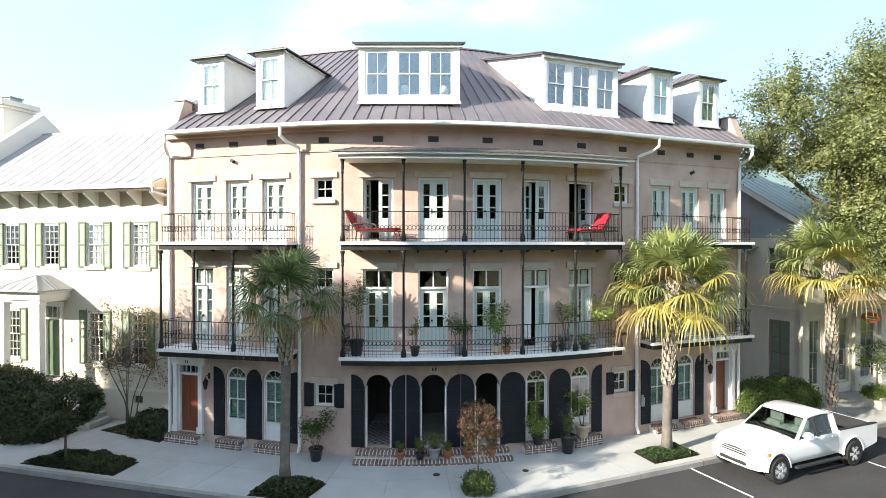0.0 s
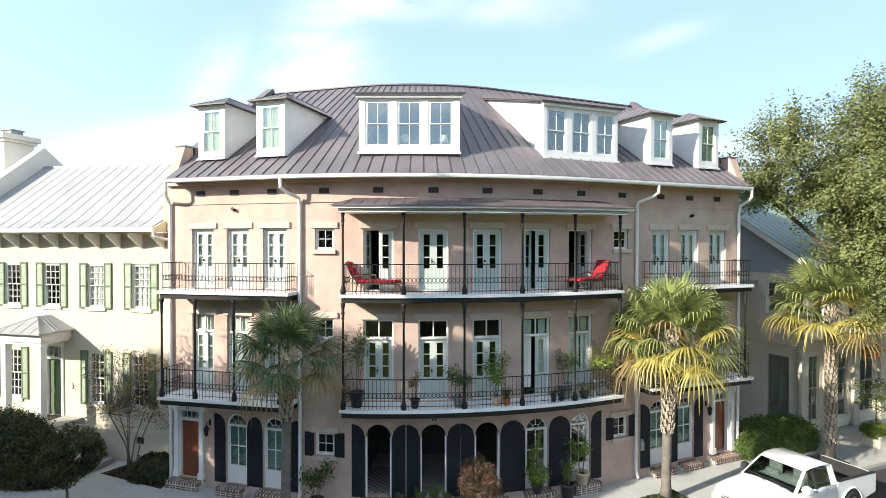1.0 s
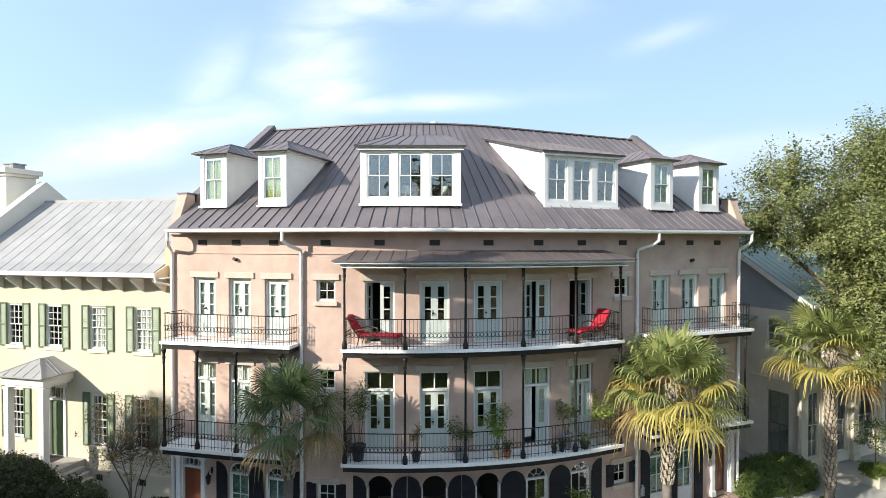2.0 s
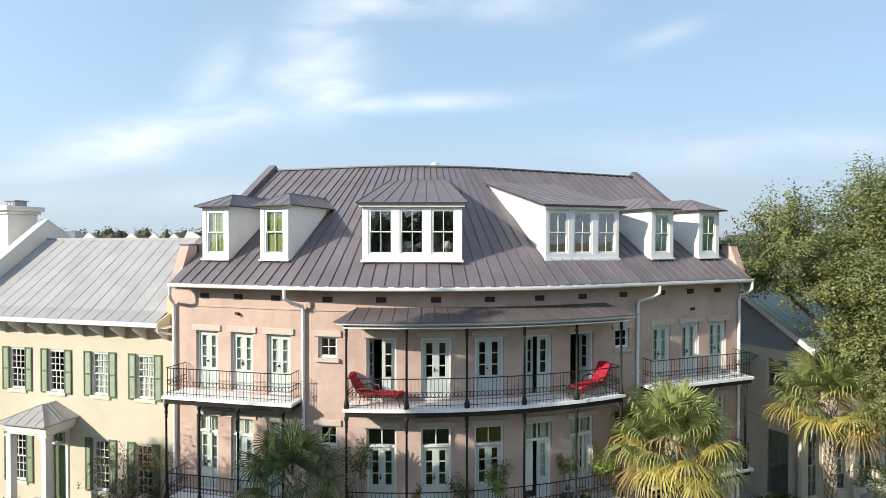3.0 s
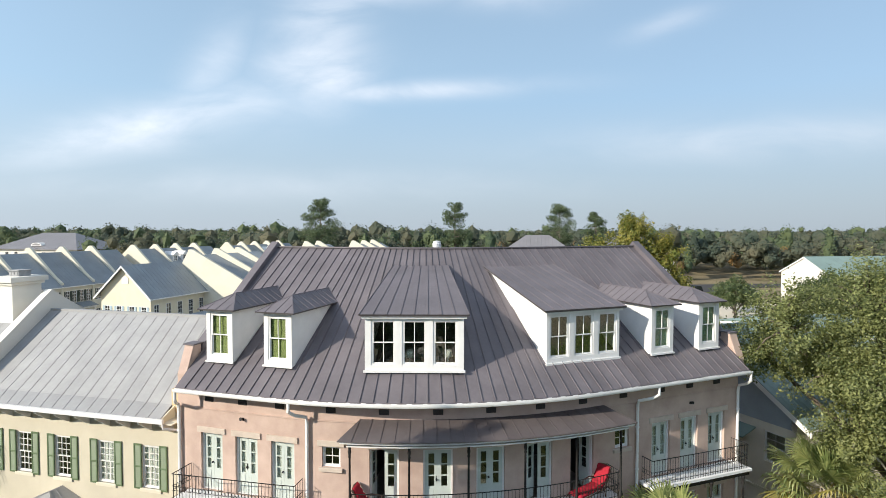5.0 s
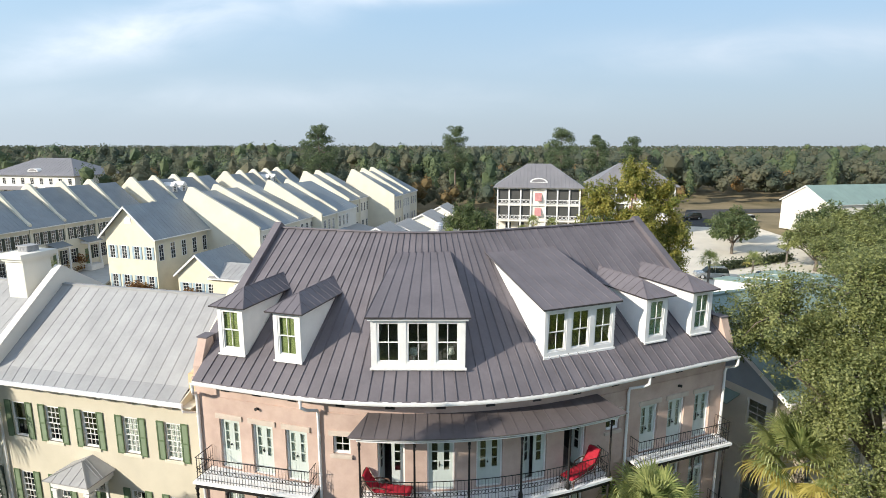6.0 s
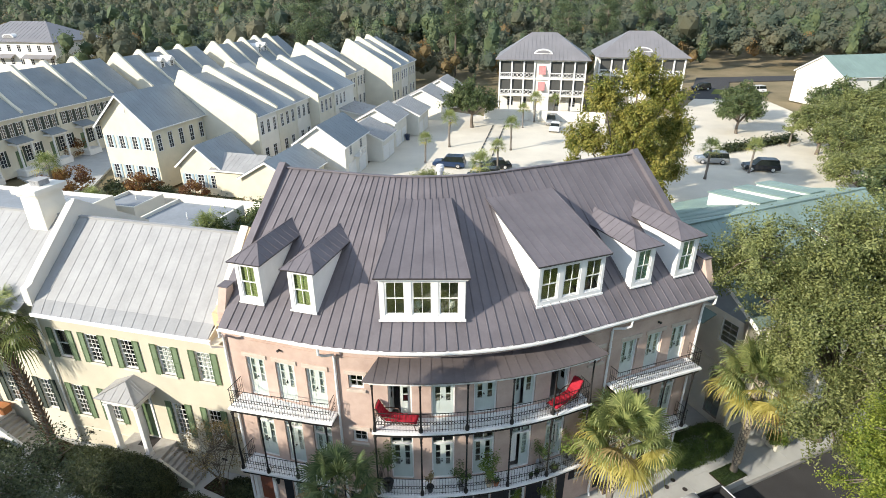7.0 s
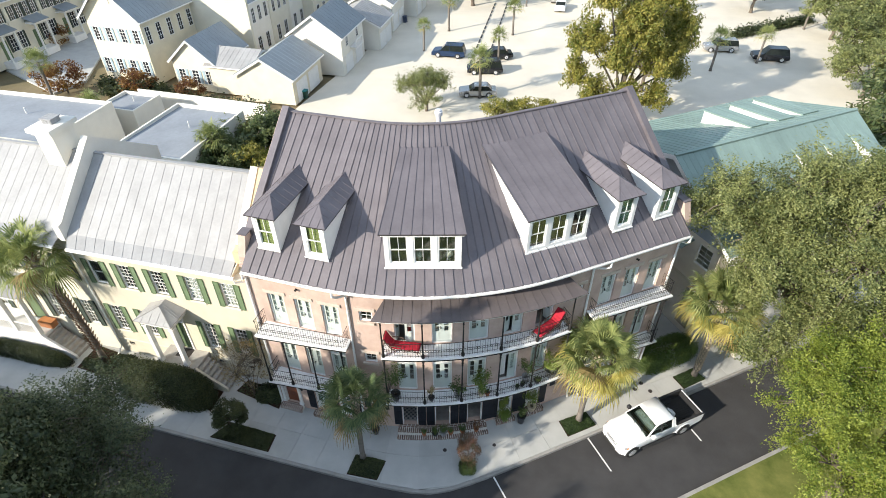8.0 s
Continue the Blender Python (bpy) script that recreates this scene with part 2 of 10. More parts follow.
M_WICKER = mat("brown_wicker", (0.12, 0.07, 0.045), 0.75, var=0.3, scale=8, bump=0.5, bscale=90)
M_TERRA = mat("terracotta", (0.42, 0.17, 0.09), 0.85, var=0.2, scale=6, bump=0.2, spec=0.2)
M_POTDARK = mat("black_glazed_pot", (0.025, 0.025, 0.028), 0.4, var=0.2, scale=5, bump=0.1)
M_POTCREAM = mat("cream_glazed_pot", (0.55, 0.46, 0.32), 0.5, var=0.15, scale=5, bump=0.1)
M_POTGREY = mat("grey_stone_pot", (0.3, 0.3, 0.3), 0.8, var=0.2, scale=6, bump=0.2)
M_SOIL = mat("dark_mulch", (0.05, 0.032, 0.022), 0.95, var=0.4, scale=9, bump=0.8, bscale=30, spec=0.1)
M_ZINC = mat("light_grey_metal_roof", (0.31, 0.306, 0.3), 0.6, 0.05, var=0.12, scale=0.8, bump=0.03, bscale=6, rand=0.04)
M_CANOPYROOF = mat("brown_canopy_metal", (0.112, 0.094, 0.092), 0.62, 0.1, var=0.16, scale=0.9, bump=0.06, bscale=8, rand=0.09)
# pale membrane dulled and blued: the shadow lying on it is in its colour
M_MEMBRANE = mat("shade_tinted_membrane", (0.25, 0.27, 0.295), 0.8, var=0.14, scale=0.35, bump=0.05, bscale=4, spec=0.2)
M_BLUEZINC = mat("weathered_zinc_roof", (0.235, 0.26, 0.275), 0.5, 0.15, var=0.12, scale=0.5, bump=0.03, bscale=6, rand=0.08)
M_GREENROOF = mat("green_metal_roof", (0.2, 0.275, 0.245), 0.5, 0.1, var=0.12, scale=0.4, bump=0.03, bscale=6, rand=0.06)
M_YELLOW = mat("pale_yellow_stucco", (0.56, 0.512, 0.405), 0.9, var=0.07, scale=0.7, bump=0.25, bscale=50, spec=0.2)
M_OCHRE = mat("ochre_stucco", (0.60, 0.46, 0.28), 0.9, var=0.1, scale=0.8, bump=0.25, bscale=50, spec=0.2)
M_PALEYELLOW = mat("cream_yellow_stucco", (0.66, 0.60, 0.46), 0.9, var=0.07, scale=0.7, bump=0.25, bscale=50, spec=0.2)
M_CREAM = mat("cream_stucco", (0.64, 0.60, 0.49), 0.9, var=0.06, scale=0.6, bump=0.25, bscale=50, spec=0.2)
M_IVORY = mat("ivory_stucco", (0.70, 0.67, 0.60), 0.9, var=0.06, scale=0.6, bump=0.2, bscale=50, spec=0.2)
M_BEIGE = mat("beige_stucco", (0.70, 0.65, 0.55), 0.9, var=0.08, scale=0.8, bump=0.25, bscale=50, spec=0.2)
M_GSHUT = mat("green_shutter_paint", (0.105, 0.155, 0.078), 0.5, var=0.14, scale=2, bump=0.1)
M_DSHUT = mat("dark_green_shutter_paint", (0.025, 0.04, 0.03), 0.5, var=0.14, scale=2, bump=0.1)
M_BSHUT = mat("blue_shutter_paint", (0.32, 0.41, 0.46), 0.5, var=0.1, scale=2, bump=0.1)
M_SIDING = mat("blue_grey_siding", (0.30, 0.34, 0.37), 0.7, var=0.06, scale=2, bump=0.1)
M_ASPHALT = mat("asphalt", (0.052, 0.05, 0.05), 0.88, var=0.22, scale=0.5, bump=0.5, bscale=110, spec=0.3)
M_PAVE = mat("pavement_concrete", (0.43, 0.43, 0.41), 0.9, var=0.10, scale=0.7, bump=0.25, bscale=90, rand=0.05, spec=0.2)
M_KERB = mat("kerb_concrete", (0.30, 0.29, 0.27), 0.9, var=0.14, scale=1.6, bump=0.3, bscale=80, spec=0.2)
M_STEPSTONE = mat("grey_step_stone", (0.38, 0.36, 0.33), 0.9, var=0.14, scale=2.5, bump=0.3, bscale=80, spec=0.2)
M_GRAVEL = mat("cream_gravel", (0.60, 0.55, 0.46), 0.95, var=0.10, scale=0.16, bump=0.4, bscale=60, spec=0.1)
M_GROUND = mat("scrubby_ground", (0.17, 0.15, 0.085), 0.95, var=0.3, scale=0.06, bump=0.6, bscale=4, col2=(0.30, 0.235, 0.145), spec=0.1)
M_GRASS = mat("lawn_grass", (0.12, 0.15, 0.035), 0.95, var=0.25, scale=0.9, bump=0.8, bscale=45, col2=(0.2, 0.2, 0.06), spec=0.1)
M_LINE = mat("white_road_paint", (0.62, 0.62, 0.6), 0.8, var=0.12, scale=9, bump=0.2, bscale=90, spec=0.2)
M_BARK = mat("grey_bark", (0.15, 0.125, 0.10), 0.95, var=0.3, scale=4, bump=0.9, bscale=18, stretch=(1, 1, 0.3), spec=0.1)
M_CHEST = mat("orange_wood", (0.42, 0.17, 0.06), 0.6, var=0.2, scale=3, bump=0.2, bscale=30, stretch=(1, 6, 6))
M_BOOTDARK = mat("dark_palm_boots", (0.17, 0.115, 0.08), 0.95, var=0.35, scale=5, bump=0.6, bscale=30, spec=0.1)
M_PALMBARK = mat("palm_trunk", (0.17, 0.15, 0.13), 0.95, var=0.3, scale=3, bump=0.9, bscale=22, spec=0.1)
M_BOOT = mat("palm_boots", (0.38, 0.325, 0.255), 0.95, var=0.3, scale=5, bump=0.6, bscale=30, spec=0.1)
M_OAK = leaf_mat("oak_leaves", (0.09, 0.115, 0.038), (0.35, 0.37, 0.145), 0.45, 0.45)
M_OAKLIME = leaf_mat("bright_oak_leaves", (0.09, 0.14, 0.02), (0.34, 0.38, 0.07), 0.45, 0.45)
M_OAKDARK = leaf_mat("dark_oak_leaves", (0.035, 0.052, 0.026), (0.14, 0.165, 0.08))
M_OAKMID = leaf_mat("mid_green_oak_leaves", (0.05, 0.08, 0.03), (0.17, 0.20, 0.08))
M_LIME = leaf_mat("yellow_green_leaves", (0.12, 0.15, 0.03), (0.38, 0.33, 0.08), 0.45, 0.42)
# frond copies: darker for the shaded palm, brighter for sunlit ones, light in the colour
M_PALM = leaf_mat("shaded_palm_fronds", (0.06, 0.095, 0.04), (0.19, 0.24, 0.105))
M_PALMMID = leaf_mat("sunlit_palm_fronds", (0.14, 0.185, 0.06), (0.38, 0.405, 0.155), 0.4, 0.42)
M_AUTUMNDARK = leaf_mat("dull_red_leaves", (0.05, 0.055, 0.025), (0.2, 0.085, 0.055), 0.45, 0.35, 2.0, 2.0)
M_PALMSUN = leaf_mat("sunlit_yellowing_fronds", (0.32, 0.28, 0.065), (0.64, 0.55, 0.18), 0.4, 0.42)
M_PALMDEAD = leaf_mat("dead_palm_fronds", (0.20, 0.14, 0.06), (0.40, 0.30, 0.13))
M_HEDGE = leaf_mat("hedge_leaves", (0.02, 0.033, 0.014), (0.095, 0.11, 0.045))
M_BEDLEAF = leaf_mat("groundcover_leaves", (0.02, 0.04, 0.015), (0.08, 0.12, 0.04))
M_BOXLEAF = leaf_mat("box_hedge_leaves", (0.05, 0.085, 0.02), (0.17, 0.23, 0.06))
M_POTLEAF = leaf_mat("potted_plant_leaves", (0.035, 0.06, 0.02), (0.13, 0.18, 0.05))
M_POTLIME = leaf_mat("bright_potted_leaves", (0.10, 0.16, 0.03), (0.26, 0.32, 0.07))
M_AUTUMN = leaf_mat("autumn_leaves", (0.10, 0.035, 0.02), (0.30, 0.17, 0.05))
M_DRY = leaf_mat("dry_seed_leaves", (0.2, 0.15, 0.07), (0.42, 0.34, 0.17))
# far woods leaves lightened and cooled: distance haze is put into their colour
M_FOREST = leaf_mat("hazed_forest_leaves", (0.085, 0.115, 0.085), (0.19, 0.18, 0.115), 0.8, 0.45, 0.06, 1.5, 0.25)
M_AUTUMNWOOD = leaf_mat("autumn_wood_leaves", (0.11, 0.085, 0.035), (0.26, 0.16, 0.065), 0.7, 0.2, 0.1, 2.0, 0.4)
M_PINE = leaf_mat("pine_needles", (0.07, 0.105, 0.06), (0.15, 0.185, 0.085), 0.7, 0.35)
M_CARWHITE = mat("white_car_paint", (0.80, 0.80, 0.79), 0.22, var=0.03, scale=2, bump=0.0)
M_CARBLACK = mat("black_car_paint", (0.012, 0.013, 0.016), 0.2, var=0.1, scale=2, bump=0.0)
M_CARBLUE = mat("blue_car_paint", (0.02, 0.04, 0.09), 0.2, 0.3, var=0.1, scale=2, bump=0.0)
M_CARSILVER = mat("silver_car_paint", (0.42, 0.42, 0.41), 0.25, 0.6, var=0.05, scale=2, bump=0.0)
M_TYRE = mat("tyre_rubber", (0.018, 0.018, 0.018), 0.85, var=0.2, bump=0.2)
M_SEAT = mat("pale_grey_cloth", (0.45, 0.44, 0.42), 0.9, var=0.1, scale=5, bump=0.2)
M_CHROME = mat("brushed_alloy", (0.74, 0.74, 0.75), 0.35, 0.35, var=0.05, bump=0.0)
M_PLASTIC = mat("black_plastic", (0.025, 0.025, 0.026), 0.6, var=0.2, bump=0.1)
M_LAMPGLASS = mat("clear_headlamp", (0.6, 0.6, 0.6), 0.1, 0.5, var=0.05, bump=0.0)
M_AMBER = mat("amber_lens", (0.6, 0.22, 0.03), 0.3, var=0.05, bump=0.0)
M_TAUPE = mat("taupe_window_paint", (0.24, 0.21, 0.17), 0.6, var=0.1, bump=0.05)
M_SIGN = mat("orange_brown_sign", (0.42, 0.13, 0.05), 0.5, var=0.1, scale=4, bump=0.0)
M_GREYBAR = mat("dark_sign_bars", (0.06, 0.055, 0.05), 0.6, var=0.1, bump=0.0)
M_BINGREEN = mat("green_bin_plastic", (0.015, 0.06, 0.035), 0.5, var=0.1, bump=0.0)
M_BINBLUE = mat("blue_bin_plastic", (0.02, 0.035, 0.075), 0.5, var=0.1, bump=0.0)
M_TEAL = mat("teal_bin_plastic", (0.02, 0.2, 0.2), 0.5, var=0.1, bump=0.0)


# mesh helpers
def mesh_from(bm, name, material, smooth=False):
    bmesh.ops.recalc_face_normals(bm, faces=bm.faces)
    me = bpy.data.meshes.new(name)
    bm.to_mesh(me)
    bm.free()
    me.materials.append(material)
    if smooth:
        me.polygons.foreach_set("use_smooth", [True] * len(me.polygons))
    return me


def part(name, bm, material, parent, label="", smooth=False):
    """One bmesh as one mesh object under a thing or a part."""
    ob = new(name, mesh_from(bm, name, material, smooth))
    ob.parent = parent
    if label:
        tagged(ob, label)
    return ob


def piece(name, me, parent, m=None, label=""):
    """An object of its own on shared mesh data."""
    ob = new(name, me)
    ob.parent = parent
    if m is not None:
        ob.matrix_local = m
    if label:
        tagged(ob, label)
    return ob


def thing(name, label, category, m=None, group="", kind=""):
    ob = new(name)
    ob.empty_display_size = 0.3
    if m is not None:
        ob.matrix_world = m
    return tagged(ob, label, category, group, kind)


def solid(name, bm, material, label, category="", kind="", group="", smooth=False):
    return tagged(new(name, mesh_from(bm, name, material, smooth)), label, category, group, kind)


def box(bm, x0, x1, y0, y1, z0, z1, m=None):
    vs = [bm.verts.new((x, y, z)) for z in (z0, z1) for x, y in ((x0, y0), (x1, y0), (x1, y1), (x0, y1))]
    for f in ((0, 1, 2, 3), (4, 5, 6, 7), (0, 1, 5, 4), (1, 2, 6, 5), (2, 3, 7, 6), (3, 0, 4, 7)):
        bm.faces.new([vs[i] for i in f])
    if m is not None:
        for v in vs:
            v.co = m @ v.co
    return vs


def bbox(bm, x0, x1, y0, y1, z0, z1, b=0.01, m=None):
    """A box with its upright and upper edges worn round by b."""
    ring = lambda e, z: [bm.verts.new(p) for p in ((x0 + e + b, y0 + e, z), (x1 - e - b, y0 + e, z), (x1 - e, y0 + e + b, z), (x1 - e, y1 - e - b, z),
                                                   (x1 - e - b, y1 - e, z), (x0 + e + b, y1 - e, z), (x0 + e, y1 - e - b, z), (x0 + e, y0 + e + b, z))]
    rings = [ring(0, z0), ring(0, z1 - b), ring(b, z1)]
    for a, c in zip(rings, rings[1:]):
        for i in range(8):
            bm.faces.new((a[i], a[(i + 1) % 8], c[(i + 1) % 8], c[i]))
    bm.faces.new(rings[0])
    bm.faces.new(rings[2])
    if m is not None:
        for r in rings:
            for v in r:
                v.co = m @ v.co


def poly(bm, pts):
    return bm.faces.new([bm.verts.new(p) for p in pts])


def slab(bm, pts, off):
    """A flat polygon with thickness: pts and pts moved by off."""
    a = [bm.verts.new(p) for p in pts]
    c = [bm.verts.new(Vector(p) + Vector(off)) for p in pts]
    bm.faces.new(a)
    bm.faces.new(c)
    n = len(a)
    for i in range(n):
        bm.faces.new((a[i], a[(i + 1) % n], c[(i + 1) % n], c[i]))


def tube(bm, pts, radii, sides=6, caps=True):
    """A tapered tube through points."""
    pts = [Vector(p) for p in pts]
    if not hasattr(radii, "__len__"):
        radii = [radii] * len(pts)
    rings = []
    side = None
    for i, p in enumerate(pts):
        d = (pts[min(i + 1, len(pts) - 1)] - pts[max(i - 1, 0)]).normalized()
        if side is None:
            side = d.orthogonal().normalized()
        side = (side - d * side.dot(d))
        side = side.normalized() if side.length > 1e-6 else d.orthogonal().normalized()
        up = d.cross(side)
        rings.append([bm.verts.new(p + radii[i] * (math.cos(a) * side + math.sin(a) * up)) for a in [2 * math.pi * k / sides for k in range(sides)]])
    for a, c in zip(rings, rings[1:]):
        for k in range(sides):
            bm.faces.new((a[k], a[(k + 1) % sides], c[(k + 1) % sides], c[k]))
    if caps:
        bm.faces.new(rings[0])
        bm.faces.new(rings[-1])


def lathe(bm, profile, sides=12, m=None):
    """Turned shape: profile rows (radius, z)."""
    rings = [[bm.verts.new((r * math.cos(2 * math.pi * k / sides), r * math.sin(2 * math.pi * k / sides), z)) for k in range(sides)] for r, z in profile]
    for a, c in zip(rings, rings[1:]):
        for k in range(sides):
            bm.faces.new((a[k], a[(k + 1) % sides], c[(k + 1) % sides], c[k]))
    bm.faces.new(rings[0])
    bm.faces.new(rings[-1])
    if m is not None:
        for r in rings:
            for v in r:
                v.co = m @ v.co


def wall_with_holes(bm, x0, x1, z0, z1, holes, y=0.0, t=0.25):
    """An upright wall along x with rectangular openings that go through it."""
    xs = sorted({x0, x1} | {v for h in holes for v in h[:2]})
    zs = sorted({z0, z1} | {v for h in holes for v in h[2:]})
    cell = lambda i, j: any(h[0] < (xs[i] + xs[i + 1]) / 2 < h[1] and h[2] < (zs[j] + zs[j + 1]) / 2 < h[3] for h in holes)
    V = {}

    def v(i, j, k):
        if (i, j, k) not in V:
            V[i, j, k] = bm.verts.new((xs[i], y + t * k, zs[j]))
        return V[i, j, k]

    for i in range(len(xs) - 1):
        for j in range(len(zs) - 1):
            if cell(i, j):
                continue
            for k in (0, 1):
                bm.faces.new((v(i, j, k), v(i + 1, j, k), v(i + 1, j + 1, k), v(i, j + 1, k)))
            for di, dj, a, c in ((-1, 0, (i, j), (i, j + 1)), (1, 0, (i + 1, j), (i + 1, j + 1)), (0, -1, (i, j), (i + 1, j)), (0, 1, (i, j + 1), (i + 1, j + 1))):
                ni, nj = i + di, j + dj
                if not (0 <= ni < len(xs) - 1 and 0 <= nj < len(zs) - 1) or cell(ni, nj):
                    bm.faces.new((v(*a, 0), v(*c, 0), v(*c, 1), v(*a, 1)))


# the curved front: straight wings joined by an arc. s runs along the wall, d outwards from it
CX, CY, RAD = -1.414, 34.406, 16.274
AL, AR = radians(-16.5), radians(23.5)
S_LEFT, S_RIGHT = -8.74, 14.3


def W(s, d, z):
    a = min(max(s / RAD, AL), AR)
    e = s - RAD * a
    return Vector((CX + (RAD + d) * math.sin(a) + e * math.cos(a), CY - (RAD + d) * math.cos(a) + e * math.sin(a), z))


def F(s, d, z):
    """A frame on the wall: x along it, y into it, z up."""
    a = min(max(s / RAD, AL), AR)
    return Matrix.Translation(W(s, d, z)) @ Matrix.Rotation(a, 4, "Z")


def cuts(s0, s1, step=0.55):
    n = max(1, round((s1 - s0) / step))
    return [s0 + (s1 - s0) * i / n for i in range(n + 1)]


def bent_box(bm, s0, s1, d0, d1, z0, z1, step=0.55, d0b=None, d1b=None):
    """A box bent along the front; d may run evenly to other values at its far end."""
    d0b, d1b = d0 if d0b is None else d0b, d1 if d1b is None else d1b
    rings = []
    for s in cuts(s0, s1, step):
        f = (s - s0) / (s1 - s0)
        a, c = d0 + (d0b - d0) * f, d1 + (d1b - d1) * f
        rings.append([bm.verts.new(W(s, dd, z)) for dd, z in ((a, z0), (c, z0), (c, z1), (a, z1))])
    for p, q in zip(rings, rings[1:]):
        for i in range(4):
            bm.faces.new((p[i], p[(i + 1) % 4], q[(i + 1) % 4], q[i]))
    bm.faces.new(rings[0])
    bm.faces.new(rings[-1])


Z_EAVE, PITCH, D_EAVE, D_RIDGE = 10.95, 0.675, 0.62, -6.45


def roof_z(d):
    return Z_EAVE + PITCH * (D_EAVE - d)


Z_RIDGE = roof_z(D_RIDGE)


def roof_left(d):
    """The roof's ends run along the party lines, which spread towards the back."""
    return -8.30 + 0.06 * (d - 0.735)


def roof_right(d):
    return 14.2 - 0.05 * (d - 0.7)


Z_DECK1, Z_DECK2 = 3.45, 7.08
LEFT_DOORS, MID_DOORS, RIGHT_DOORS = (-7.28, -5.82, -4.36), (-0.72, 1.10, 2.91, 4.69, 6.43), (10.13, 11.6, 13.1)

house = thing("row_house", "pink stucco row house with curved front, iron balconies, brown metal roof", "house")

# openings: s0, s1, z0, z1, arch rise
OPEN = []
for s in LEFT_DOORS + RIGHT_DOORS:
    OPEN += [(s - 0.46, s + 0.46, Z_DECK2 + 0.04, 9.2, 0), (s - 0.46, s + 0.46, Z_DECK1 + 0.04, 6.18, 0)]
for s in MID_DOORS:
    OPEN += [(s - 0.5, s + 0.5, Z_DECK2 + 0.04, 9.18, 0), (s - 0.5, s + 0.5, Z_DECK1 + 0.04, 6.17, 0)]
for s in (-2.55, 8.23):
    OPEN += [(s - 0.33, s + 0.33, 8.48, 9.2, 0), (s - 0.33, s + 0.33, 5.5, 6.2, 0), (s - 0.33, s + 0.33, 1.6, 2.36, 0)]
for s in MID_DOORS:
    OPEN.append((s - 0.42, s + 0.42, 0.3, 2.7, 0.42))
for s in (-5.9, -4.4, 10.05, 11.43):
    OPEN.append((s - 0.42, s + 0.42, 0.3, 2.74, 0.42))
OPEN += [(-8.32, -7.42, 0.3, 2.72, 0), (12.93, 13.83, 0.3, 2.72, 0)]


def front_wall():
    bm = bmesh.new()
    zs = sorted({0.0, 10.98} | {z for o in OPEN for z in (o[2], o[3])})
    ss = sorted(set([round(v, 4) for v in cuts(S_LEFT, S_RIGHT, 0.6)]) | {round(v, 4) for o in OPEN for v in (o[0], o[1])})
    thin = [ss[0]]
    keep = {round(v, 4) for o in OPEN for v in (o[0], o[1])} | {ss[0], ss[-1]}
    for v in ss[1:]:
        if v in keep or v - thin[-1] > 0.12:
            thin.append(v)
    ss = thin
    verts = {}

    def vert(i, j, k):
        if (i, j, k) not in verts:
            verts[i, j, k] = bm.verts.new(W(ss[i], -0.24 * k, zs[j]))
        return verts[i, j, k]

    hole = set()
    for i in range(len(ss) - 1):
        for j in range(len(zs) - 1):
            sm, zm = (ss[i] + ss[i + 1]) / 2, (zs[j] + zs[j + 1]) / 2
            if any(o[0] < sm < o[1] and o[2] < zm < o[3] for o in OPEN):
                hole.add((i, j))
    for i in range(len(ss) - 1):
        for j in range(len(zs) - 1):
            if (i, j) in hole:
                continue
            for k in (0, 1):
                bm.faces.new((vert(i, j, k), vert(i + 1, j, k), vert(i + 1, j + 1, k), vert(i, j + 1, k)))
            for di, dj, a, c in ((-1, 0, (i, j), (i, j + 1)), (1, 0, (i + 1, j), (i + 1, j + 1)), (0, -1, (i, j), (i + 1, j)), (0, 1, (i, j + 1), (i + 1, j + 1))):
                ni, nj = i + di, j + dj
                if (ni, nj) in hole or not (0 <= ni < len(ss) - 1 and 0 <= nj < len(zs) - 1):
                    bm.faces.new((vert(*a, 0), vert(*c, 0), vert(*c, 1), vert(*a, 1)))
    # the rounded heads of the arches fill the corners of their openings
    for s0, s1, z0, z1, rise in OPEN:
        if rise:
            c, r = (s0 + s1) / 2, (s1 - s0) / 2
            n = 7
            for side in (-1, 1):
                pts = [(c + side * r * math.cos(q), z1 - rise + rise * math.sin(q)) for q in [math.pi / 2 * i / n for i in range(n + 1)]]
                corner = (c + side * r, z1)
                for k in (0, -0.24):
                    for p, q in zip(pts, pts[1:]):
                        poly(bm, [W(p[0], k, p[1]), W(q[0], k, q[1]), W(corner[0], k, corner[1])])
                for p, q in zip(pts, pts[1:]):
                    poly(bm, [W(p[0], 0, p[1]), W(q[0], 0, q[1]), W(q[0], -0.24, q[1]), W(p[0], -0.24, p[1])])
    bmesh.ops.remove_doubles(bm, verts=bm.verts, dist=0.002)
    return bm


part("front_wall", front_wall(), M_STUCCO, house)

